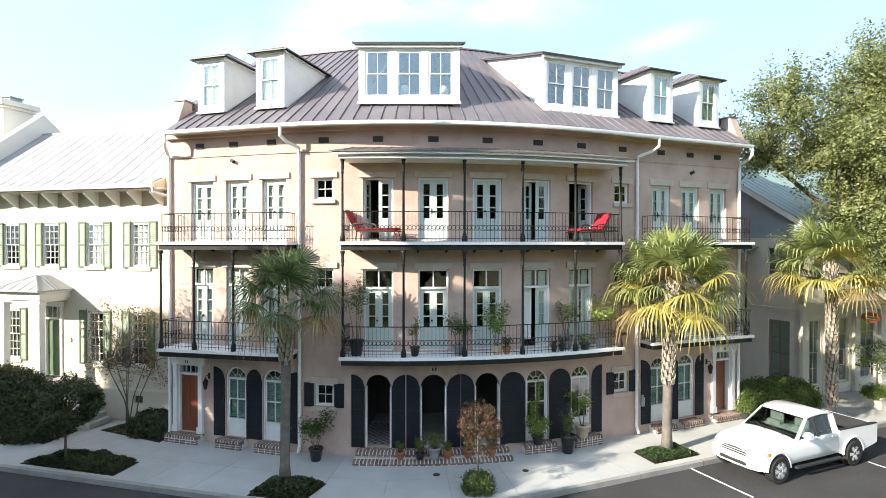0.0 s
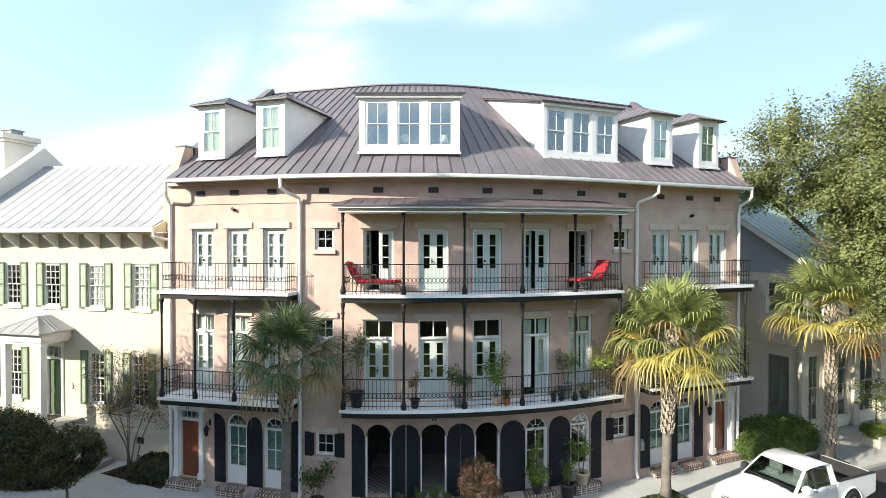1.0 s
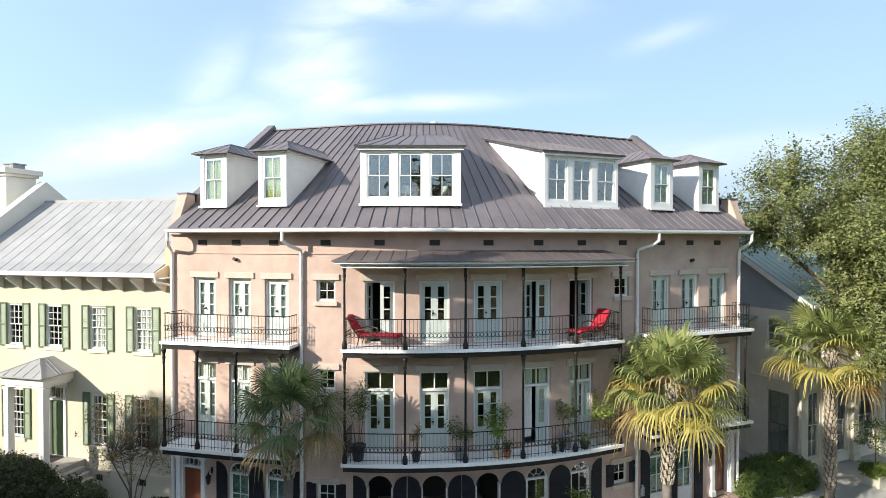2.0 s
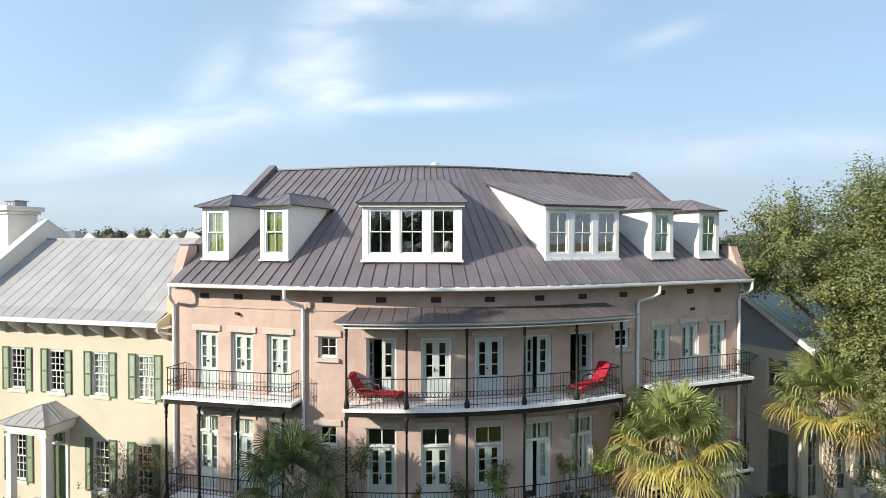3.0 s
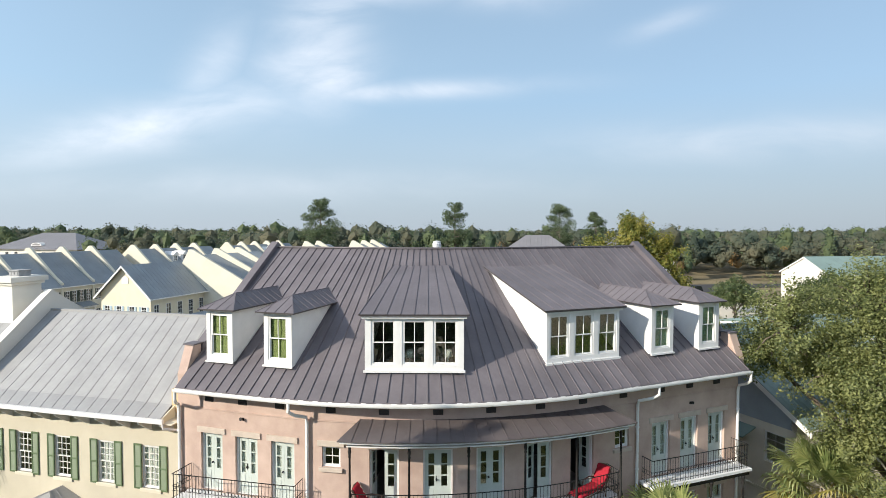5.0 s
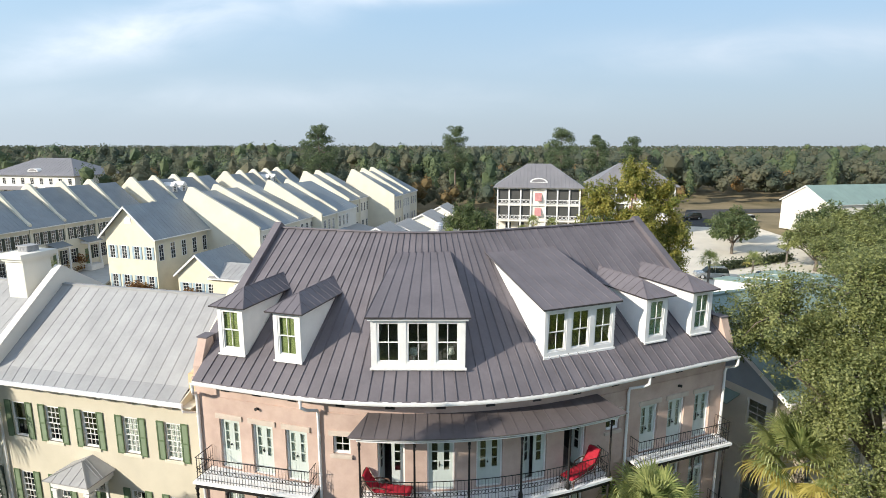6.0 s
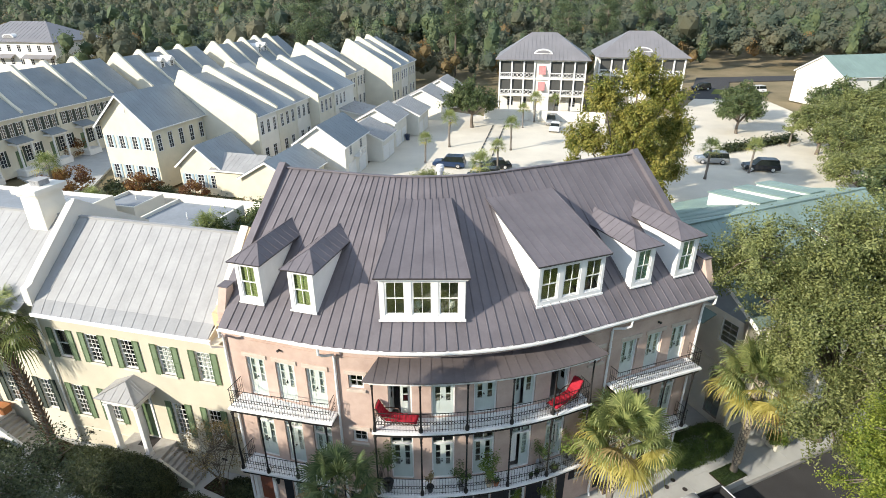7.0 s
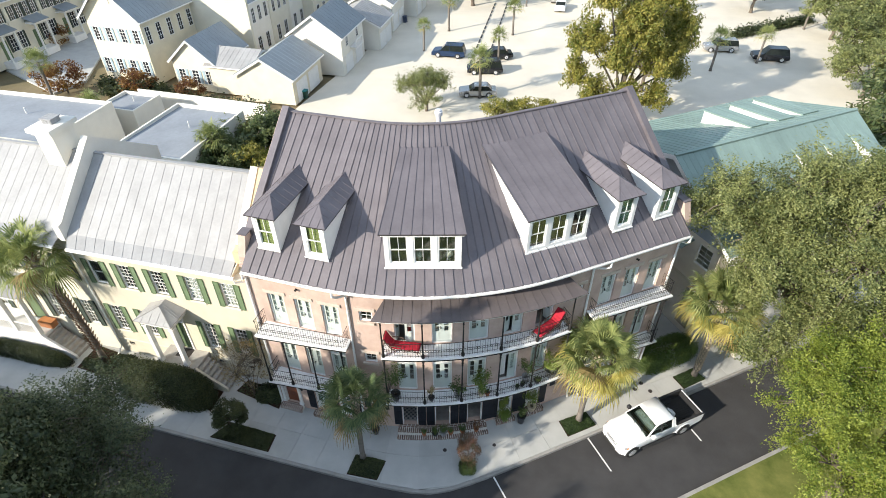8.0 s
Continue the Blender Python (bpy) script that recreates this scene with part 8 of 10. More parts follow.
def gable_house(name, label, m, w, l, ez, rz, wall, roof_m, ridge=0.5, n=14, over=0.35, parapets=False, group="", ridge_along="y"):
    """Walls w by l (x by y), a pitched roof with its ridge along y at the given share of the width."""
    t = thing(name, label, "house", m, group)
    xr = w * ridge
    bm = bmesh.new()
    prof = [(0, 0), (w, 0), (w, ez), (xr, rz - 0.06), (0, ez)]
    slab(bm, [(x, 0, z) for x, z in prof], (0, l, 0))
    part("wall", bm, wall, t)
    sl0, sl1 = (rz - ez) / xr, (rz - ez) / (w - xr)
    y0, y1 = (-over, l + over) if not parapets else (0.0, l)
    bm = bmesh.new()
    seam_mesh(bm, (-over, y1, ez - over * sl0 + 0.05), (-over, y0, ez - over * sl0 + 0.05), (xr, y0, rz + 0.05), (xr, y1, rz + 0.05), n)
    seam_mesh(bm, (w + over, y0, ez - over * sl1 + 0.05), (w + over, y1, ez - over * sl1 + 0.05), (xr, y1, rz + 0.05), (xr, y0, rz + 0.05), n)
    tagged(part("roof", bm, roof_m, t), "", "", "", "stuff")
    bm = bmesh.new()
    for x, s in ((-over - 0.1, sl0), (w + over - 0.02, sl1)):
        box(bm, x, x + 0.12, y0, y1, ez - over * s - 0.12, ez - over * s + 0.0)
    if not parapets:
        for y in (y0 - 0.03, y1 - 0.02):
            slab(bm, [(-over, y, ez - over * sl0 - 0.02), (xr, y, rz - 0.02), (xr, y, rz - 0.27), (-over, y, ez - over * sl0 - 0.27)], (0, 0.05, 0))
            slab(bm, [(w + over, y, ez - over * sl1 - 0.02), (xr, y, rz - 0.02), (xr, y, rz - 0.27), (w + over, y, ez - over * sl1 - 0.27)], (0, 0.05, 0))
    part("eave_trim", bm, M_TRIM, t)
    if parapets:
        bm = bmesh.new()
        slab(bm, [(x, -0.22, z) for x, z in [(-0.1, 0), (w + 0.1, 0), (w + 0.1, ez + 0.3), (w - 1.2, ez + 0.75 + sl1 * 0.6), (xr + 0.3, rz + 0.9), (xr - 0.3, rz + 0.9), (0.9, ez + 0.7 + sl0 * 0.5), (-0.1, ez + 0.3)]], (0, 0.44, 0))
        part("party_wall", bm, M_CREAM, t, "cream raised party wall")
    return t


# yellow gabled house with its low wing and garage
YH = frame_at(-44.06, 70.3, -16.3)
yh = gable_house("gabled_house", "pale yellow gabled house with blue shutters", YH, 7.8, 10.0, 8.45, 12.0, M_PALEYELLOW, M_BLUEZINC, n=18, over=0.6)
strip_windows(yh, pose(0, 0, 0), (1.0, 2.9, 4.9, 6.8), 5.2, 0.72, 1.6, M_BSHUT)
strip_windows(yh, pose(0, 0, 0), (1.0, 2.9, 4.9, 6.8), 1.2, 0.75, 1.8, M_BSHUT)
strip_windows(yh, pose(7.8, 0, 0, 0, 0, 90), (0.9, 2.9, 4.9, 6.9, 8.9), 5.0, 0.7, 2.0)
bm = bmesh.new()
slab(bm, [(3.4, -0.06, 9.7), (4.4, -0.06, 9.7), (4.4, -0.06, 10.4), (3.9, -0.06, 10.7), (3.4, -0.06, 10.4)], (0, 0.05, 0))
part("gable_vent", bm, M_WHITE, yh, "white louvred gable vent")
wing = gable_house("house_wing", "low pale yellow wing with a pitched metal roof", frame_at(-33.6, 67.25, -14.5), 5.9, 7.0, 3.85, 6.3, M_PALEYELLOW, M_BLUEZINC, n=12)
strip_windows(wing, pose(0, 0, 0), (1.1, 2.95, 4.8), 1.0, 0.8, 1.6, M_BSHUT)
gable_house("house_wing", "low link with a light metal roof", frame_at(-27.2, 71.7, -105), 6.0, 5.6, 3.6, 4.8, M_PALEYELLOW, M_ZINC, n=9)
gar = gable_house("garage", "cream garage with white doors and a metal roof", frame_at(-24.6, 63.5, -13), 7.0, 8.2, 3.4, 5.4, M_PALEYELLOW, M_BLUEZINC, n=12)


def garage_doors(parent, m, xs, w=2.6, h=2.3):
    for x in xs:
        bm = bmesh.new()
        for k in range(4):
            bbox(bm, x - w / 2, x + w / 2, -0.07, -0.01, k * h / 4 + 0.01, (k + 1) * h / 4 - 0.01, 0.01)
        box(bm, x - w / 2 - 0.12, x - w / 2, -0.05, 0, 0, h + 0.12)
        box(bm, x + w / 2, x + w / 2 + 0.12, -0.05, 0, 0, h + 0.12)
        box(bm, x - w / 2, x + w / 2, -0.05, 0, h, h + 0.12)
        o = part("garage_door", bm, M_WHITE, parent)
        o.matrix_local = m


garage_doors(gar, pose(7.0, 0, 0, 0, 0, 90), (2.3, 5.7))

# the townhouse row behind it: steep front slope, long rear slope, raised party walls
for i, (x, y, w, l, ez, rz) in enumerate(((-39.45, 78.8, 14.0, 5.6, 8.0, 12.8), (-38.15, 84.3, 14.0, 5.6, 8.0, 12.8), (-36.95, 89.8, 14.0, 5.6, 8.0, 12.8), (-32.75, 94.0, 12.5, 6.0, 8.0, 12.8),
                                             (-31.35, 100.0, 12.5, 9.0, 8.0, 12.6), (-32.45, 116.8, 13.0, 5.6, 8.3, 13.2), (-31.15, 122.3, 13.0, 5.6, 8.3, 13.2), (-23.95, 125.8, 13.0, 6.0, 8.3, 13.2), (-22.55, 131.8, 13.0, 6.0, 8.3, 13.2), (-21.15, 137.8, 13.0, 6.0, 8.3, 13.2))):
    t = gable_house("townhouse", "cream townhouse with a zinc roof and raised party walls", frame_at(x, y, -13), w, l, ez, rz, M_CREAM if i % 2 else M_IVORY, M_BLUEZINC, 0.26, 9, 0.3, True, "rear townhouse row")
    strip_windows(t, pose(w, 0, 0, 0, 0, 90), (1.1, 2.8, 4.5), 5.2, 0.7, 1.8)
    strip_windows(t, pose(w, 0, 0, 0, 0, 90), (1.6, 3.9), 1.2, 0.9, 2.0)

# the row across the lane, seen from its front: three blocks, each stepped towards the lane
for i in range(15):
    block = 0 if i < 6 else (1 if i < 10 else 2)
    k = i * 5.6 + (2.2, 3.6, 5.6)[block] - 2.0
    a = radians(77)
    ahead = (0.0, 2.2, 5.0)[block]
    x, y = -61.6 + k * math.cos(a) + ahead * math.sin(a), 66.3 + k * math.sin(a) - ahead * math.cos(a)
    t = gable_house("townhouse", "cream townhouse with dark shutters, porch and zinc roof", frame_at(x, y, -13) @ pose(-12.0, 0, 0), 12.0, 5.5, 8.1, 12.8, M_CREAM, M_BLUEZINC, 0.5, 9, 0.4, True, "front townhouse row")
    if i < 9:
        f = pose(12.0, 0, 0, 0, 0, 90)
        strip_windows(t, f, (0.9, 2.1, 3.4, 4.6), 5.3, 0.6, 1.7, M_DSHUT)
        strip_windows(t, f, (0.8, 4.9), 1.6, 0.8, 2.1, M_DSHUT)
        bm = bmesh.new()
        box(bm, 12.0, 13.6, 2.2, 4.6, 4.3, 4.6)
        for yy in (2.3, 4.35):
            box(bm, 13.3, 13.5, yy, yy + 0.2, 0.9, 4.3)
        box(bm, 12.0, 13.6, 2.2, 4.6, 0, 0.9)
        p = part("porch", bm, M_WHITE, t)
        bm = bmesh.new()
        slab(bm, [(12.0, 2.0, 5.2), (12.0, 4.8, 5.2), (13.8, 4.8, 4.62), (13.8, 2.0, 4.62)], (0, 0, -0.05))
        part("porch_roof", bm, M_BLUEZINC, p)
        bm = bmesh.new()
        bbox(bm, 11.98, 12.05, 2.9, 3.9, 0.9, 3.3, 0.01)
        part("front_door", bm, M_GSHUT, p)
    if i in (7, 12):
        for yy in (1.0, 3.6):
            bm = bmesh.new()
            box(bm, 7.6, 9.1, yy, yy + 1.3, 9.6, 11.6)
            slab(bm, [(9.4, yy - 0.15, 11.6), (9.4, yy + 1.45, 11.6), (9.4, yy + 0.65, 12.3)], (-3.0, 0, 0))
            d = part("dormer", bm, M_WHITE, t)
            strip_windows(t, pose(9.1, 0, 0, 0, 0, 90), (yy + 0.65,), 10.2, 0.7, 1.2)

# small houses and garages along the car park
for x, y, w, l, ez, rz, nm in ((-20.1, 72.5, 7.0, 8.5, 5.2, 7.6, "two-storey"), (-17.2, 82.5, 8.0, 6.0, 3.6, 5.4, "low"), (-14.5, 90.5, 6.5, 7.0, 4.4, 6.2, "low"), (-12.5, 99.0, 8.0, 7.5, 3.8, 5.6, "low"), (-8.5, 112.0, 8.0, 8.0, 3.8, 5.8, "low"), (-5.0, 124.0, 8.0, 8.0, 3.8, 6.0, "low")):
    t = gable_house("garage", "ivory %s garage with white doors and a metal roof" % nm, frame_at(x, y, -12), w, l, ez, rz, M_IVORY, M_ZINC if nm == "low" else M_BLUEZINC, n=11, group="garages by the car park")
    garage_doors(t, pose(w, 0, 0, 0, 0, 90), (l * 0.27, l * 0.73), 2.4, 2.2)
    if nm == "two-storey":
        strip_windows(t, pose(w, 0, 0, 0, 0, 90), (2.0, 6.0), 3.4, 0.7, 1.2)
        bm = bmesh.new()
        box(bm, w, w + 1.0, 2.9, 5.3, 2.75, 2.87)
        for q in (2.92, 4.1, 5.22):
            box(bm, w + 0.92, w + 1.0, q, q + 0.08, 2.87, 3.75)
        box(bm, w + 0.9, w + 1.02, 2.9, 5.3, 3.75, 3.82)
        for q in span(3.1, 5.1, 0.16):
            box(bm, w + 0.94, w + 0.97, q, q + 0.03, 2.87, 3.75)
        part("balcony", bm, M_WHITE, t, "small white balcony")
gable_house("garage", "long low building with a light metal roof", frame_at(-27.0, 101.0, -12), 14.0, 7.0, 3.4, 4.8, M_IVORY, M_ZINC, n=14)

# wheeled bins beside the garage doors
def wheeled_bin(m, label, shell, cover):
    t = thing("wheeled_bin", label, "bin", m, "bins in the car park")
    bm = bmesh.new()
    lo = [bm.verts.new((x, y, 0.06)) for x, y in ((-0.24, -0.26), (0.24, -0.26), (0.24, 0.26), (-0.24, 0.26))]
    hi = [bm.verts.new((x, y, 1.0)) for x, y in ((-0.31, -0.34), (0.31, -0.34), (0.31, 0.36), (-0.31, 0.36))]
    bm.faces.new(lo), bm.faces.new(hi)
    for i in range(4):
        bm.faces.new((lo[i], lo[(i + 1) % 4], hi[(i + 1) % 4], hi[i]))
    part("shell", bm, shell, t)
    bm = bmesh.new()
    bbox(bm, -0.34, 0.34, -0.38, 0.4, 1.0, 1.08, 0.03)
    part("lid", bm, cover, t, "teal lid")
    for x in (-0.27, 0.27):
        bm = bmesh.new()
        lathe(bm, [(0.1, -0.03), (0.1, 0.03)], 12, pose(x, 0.28, 0.1, 0, 90))
        part("wheel", bm, M_PLASTIC, t)


wheeled_bin(pose(-17.07, 64.08, -0.03, 0, 0, -15), "dark green wheeled bin with a teal lid beside a garage", M_BINGREEN, M_TEAL)
wheeled_bin(pose(-6.49, 94.28, -0.03, 0, 0, -15), "dark blue wheeled bin beside a garage", M_BINBLUE, M_BINBLUE)


# yards behind the yellow house
def yard_block(x, y, ang, w, l, z, roof_m, label):
    t = thing("outbuilding", label, "outbuilding", frame_at(x, y, ang))
    bm = bmesh.new()
    box(bm, 0, w, 0, 0.2, 0, z)
    box(bm, 0, w, l - 0.2, l, 0, z)
    box(bm, 0, 0.2, 0.2, l - 0.2, 0, z)
    box(bm, w - 0.2, w, 0.2, l - 0.2, 0, z)
    part("wall", bm, M_IVORY, t)
    bm = bmesh.new()
    slab(bm, [(0.2, 0.2, z - 0.2), (w - 0.2, 0.2, z - 0.2), (w - 0.2, l - 0.2, z - 0.35), (0.2, l - 0.2, z - 0.35)], (0, 0, -0.1))
    part("roof", bm, roof_m, t)
    bm = bmesh.new()
    tube(bm, [(w * 0.55, l * 0.6, z - 0.35), (w * 0.55, l * 0.6, z + 0.35)], 0.06, 7)
    part("vent_pipe", bm, M_TRIM, t)
    return t


yard_block(-29.6, 42.8, -15, 7.4, 10.0, 4.6, M_MEMBRANE, "low outbuilding with a parapet and shade-tinted membrane roof")
yard_block(-48.5, 45.0, -13, 14.5, 9.0, 5.6, M_MEMBRANE, "low outbuilding with a parapet and shade-tinted membrane roof")
yard_block(-37.2, 55.2, -15, 4.6, 4.4, 3.0, M_MEMBRANE, "low outbuilding with a parapet and shade-tinted membrane roof")
for x0, y0, x1, y1 in ((-30, 33, -11, 29.5), (-36, 62, -20, 57.5), (-20, 57.5, -17, 40)):
    bm = bmesh.new()
    p, q = Vector((x0, y0, 0)), Vector((x1, y1, 0))
    n = (q - p).normalized().cross(Vector((0, 0, 1))) * 0.12
    slab(bm, [p - n, p + n, q + n, q - n], (0, 0, 2.1))
    solid("yard_wall", bm, M_IVORY, "ivory stucco yard wall", "wall", "structure")


# hip-roofed manor houses with screened porches
def manor(x, y, ang, w, l, label, porch=True):
    t = thing("manor_house", label, "house", frame_at(x, y, ang))
    if porch:
        bm = bmesh.new()
        box(bm, 0.3, w - 0.3, 2.2, l, 0, 10.5)
        box(bm, w * 0.42, w * 0.58, 0.3, 2.2, 0, 10.5)
        for z in (3.2, 6.6, 10.2):
            box(bm, 0, w, 0, 2.2, z, z + 0.35)
        part("wall", bm, M_IVORY, t)
        for x_ in [0.0, w * 0.14, w * 0.28, w * 0.42 - 0.3, w * 0.58, w * 0.72, w * 0.86, w - 0.3]:
            bm = bmesh.new()
            for z0, z1 in ((0, 3.2), (3.55, 6.6), (6.95, 10.2)):
                box(bm, x_, x_ + 0.3, 0.02, 0.3, z0, z1)
            part("porch_column", bm, M_WHITE, t)
        for z in (3.55, 6.95):
            for a, b in ((0.3, w * 0.42 - 0.3), (w * 0.58 + 0.3, w - 0.3)):
                bm = bmesh.new()
                box(bm, a, b, 0.1, 0.2, z + 0.9, z + 1.0)
                box(bm, a, b, 0.1, 0.2, z + 0.08, z + 0.16)
                k = round((b - a) / 0.85)
                for i in range(k):
                    c = a + (b - a) * (i + 0.5) / k
                    tube(bm, [(c + 0.34 * math.cos(2 * math.pi * j / 10), 0.15, z + 0.53 + 0.34 * math.sin(2 * math.pi * j / 10)) for j in range(11)], 0.05, 4, False)
                part("porch_railing", bm, M_WHITE, t)
        # screens near black: the shade inside the porches is put into their colour
        for a, b in ((0.3, w * 0.42 - 0.3), (w * 0.58 + 0.3, w - 0.3)):
            for z0, z1 in ((3.6, 6.6), (7.0, 10.2)):
                bm = bmesh.new()
                box(bm, a, b, 0.34, 0.36, z0, z1)
                part("porch_screen", bm, M_SCREEN, t, "insect screen darkened to stand for porch shade")
        f = pose(0, 2.2, 0)
        strip_windows(t, f, (w * 0.1, w * 0.25, w * 0.36, w * 0.66, w * 0.78, w * 0.91), 4.2, 1.3, 2.1)
        strip_windows(t, f, (w * 0.1, w * 0.25, w * 0.36, w * 0.66, w * 0.78, w * 0.91), 7.6, 1.3, 2.1)
        strip_windows(t, f, (w * 0.14, w * 0.3, w * 0.7, w * 0.88), 0.9, 1.2, 1.8)
    else:
        bm = bmesh.new()
        box(bm, 0, w, 0, l, 0, 10.5)
        part("wall", bm, M_IVORY, t)
        for z in (1.2, 4.6, 8.0):
            strip_windows(t, pose(0, 0, 0), [w * (k + 0.5) / 9 for k in range(9)], z, 1.1, 1.7)
        bm = bmesh.new()
        slab(bm, [(0.5, -1.8, 6.4), (w * 0.55, -1.8, 6.4), (w * 0.55, 0, 7.3), (0.5, 0, 7.3)], (0, 0, -0.1))
        slab(bm, [(w * 0.66, -1.8, 6.4), (w - 0.5, -1.8, 6.4), (w - 0.5, 0, 7.3), (w * 0.66, 0, 7.3)], (0, 0, -0.1))
        part("porch_roof", bm, M_GREYROOF, t)
    bm = bmesh.new()
    e, ez, rz = 0.8, 10.6, 15.4
    r0, r1 = l * 0.5, w - l * 0.5
    A, B, C_, D_ = (-e, -e, ez), (w + e, -e, ez), (w + e, l + e, ez), (-e, l + e, ez)
    P, Q = (max(r0, w * 0.3), l / 2, rz), (min(r1, w * 0.7) if r1 > r0 else w * 0.7, l / 2, rz)
    for fc in ([A, B, Q, P], [B, C_, Q], [C_, D_, P, Q], [D_, A, P]):
        slab(bm, fc, (0, 0, -0.1))
    roof = part("roof", bm, M_GREYROOF, t)
    for i in range(25):
        g = i / 24
        pa = Vector(A).lerp(Vector(B), g)
        xx = pa.x
        pq = Vector(P).lerp(Vector(Q), min(max((xx - P[0]) / (Q[0] - P[0]), 0), 1))
        if xx < P[0]:
            pq = Vector(A).lerp(Vector(P), (xx - A[0]) / (P[0] - A[0]))
        if xx > Q[0]:
            pq = Vector(B).lerp(Vector(Q), (B[0] - xx) / (B[0] - Q[0]))
        bm = bmesh.new()
        tube(bm, [pa + Vector((0, 0, 0.03)), pq + Vector((0, 0, 0.03))], 0.035, 3)
        part("roof_seam", bm, M_GREYROOF, roof)
    bm = bmesh.new()
    n = 10
    slab(bm, [(w / 2 + 1.9 * math.cos(math.pi * i / n), 0.6, 11.6 + 0.9 * math.sin(math.pi * i / n)) for i in range(n + 1)], (0, 2.5, 0))
    eb = part("eyebrow_dormer", bm, M_WHITE, t)
    bm = bmesh.new()
    slab(bm, [(w / 2 + 1.5 * math.cos(math.pi * i / n), 0.58, 11.72 + 0.6 * math.sin(math.pi * i / n)) for i in range(n + 1)], (0, 0.015, 0))
    part("louvre", bm, M_GREYROOF, eb)
    if porch:
        for z in (4.2, 7.4):
            bm = bmesh.new()
            slab(bm, [(w * 0.46, -0.55, z + 0.3), (w * 0.54, -0.55, z + 0.3), (w * 0.54, 0.28, z + 1.9), (w * 0.46, 0.28, z + 1.9)], (0, 0, 0.06))
            part("canvas_shutter", bm, M_PINKSHUT, t, "faded pink top-hung shutter")


M_PINKSHUT = mat("faded_pink_paint", (0.45, 0.2, 0.19), 0.7, var=0.15, scale=2, bump=0.1)
M_SCREEN = mat("porch_shade_screen", (0.06, 0.06, 0.055), 0.8, var=0.2, scale=0.4, bump=0.0)
M_GREYROOF = mat("grey_metal_roof", (0.22, 0.21, 0.215), 0.45, 0.2, var=0.1, scale=0.3, bump=0.0)
manor(11.3, 119.5, -9, 17.7, 12.5, "ivory three-storey house with porches and a grey hipped roof")
manor(33.0, 123.5, -9, 17.7, 12.5, "ivory three-storey house with porches and a grey hipped roof")
manor(-136, 166, -12, 30, 17, "pale three-storey house with a dark hipped roof", False)
bm = bmesh.new()
slab(bm, [(8, 112, 0), (8.1, 111.5, 0), (31, 107, 0), (31, 107.5, 0)], (0, 0, 2.0))
solid("garden_wall", bm, M_IVORY, "long white garden wall before the manor house", "wall", "structure")
wh = gable_house("white_house", "tall white building with a green metal roof", frame_at(76.5, 117.5, 12), 13, 34, 7.0, 10.6, M_IVORY, M_GREENROOF, n=20)
wh.matrix_world = frame_at(80.5, 131.5, -78)


# cars
def extrude_side(bm, prof, y0, y1, inset=0.0, zin=99):
    """A side outline drawn across the car; points above zin lean in by inset."""
    a = [bm.verts.new((x, y0 + (inset if z > zin else 0), z)) for x, z in prof]
    b = [bm.verts.new((x, y1 - (inset if z > zin else 0), z)) for x, z in prof]
    bm.faces.new(a), bm.faces.new(b)
    n = len(a)
    for i in range(n):
        bm.faces.new((a[i], a[(i + 1) % n], b[(i + 1) % n], b[i]))


def wheel_mesh(r, w):
    bm = bmesh.new()
    lathe(bm, [(r * 0.62, -w / 2), (r * 0.93, -w / 2), (r, -w / 2 + 0.03), (r, w / 2 - 0.03), (r * 0.93, w / 2), (r * 0.62, w / 2)], 20, pose(0, 0, 0, 90))
    ty = mesh_from(bm, "tyre", M_TYRE, False)
    bm = bmesh.new()
    lathe(bm, [(r * 0.05, -w / 2 + 0.03), (r * 0.58, -w / 2 + 0.05), (r * 0.6, -w / 2 - 0.004), (r * 0.66, -w / 2 - 0.006), (r * 0.66, w / 2)], 20, pose(0, 0, 0, 90))
    for k in range(6):
        a = 2 * math.pi * k / 6
        slab(bm, [(r * 0.6 * math.cos(a - 0.24), -w / 2 - 0.002, r * 0.6 * math.sin(a - 0.24)), (r * 0.6 * math.cos(a + 0.24), -w / 2 - 0.002, r * 0.6 * math.sin(a + 0.24)), (r * 0.15 * math.cos(a + 0.5), -w / 2 - 0.012, r * 0.15 * math.sin(a + 0.5)), (r * 0.15 * math.cos(a - 0.5), -w / 2 - 0.012, r * 0.15 * math.sin(a - 0.5))], (0, 0.02, 0))
    rm = mesh_from(bm, "rim", M_CHROME, False)
    return ty, rm


WH = wheel_mesh(0.37, 0.24)
WHT = wheel_mesh(0.40, 0.28)


def wheels(t, xs, half, r, meshes):
    for x in xs:
        for sg in (-1, 1):
            w = piece("wheel", meshes[0], t, pose(x, sg * half, r, 0, 0, 0 if sg < 0 else 180))
            piece("rim", meshes[1], w)


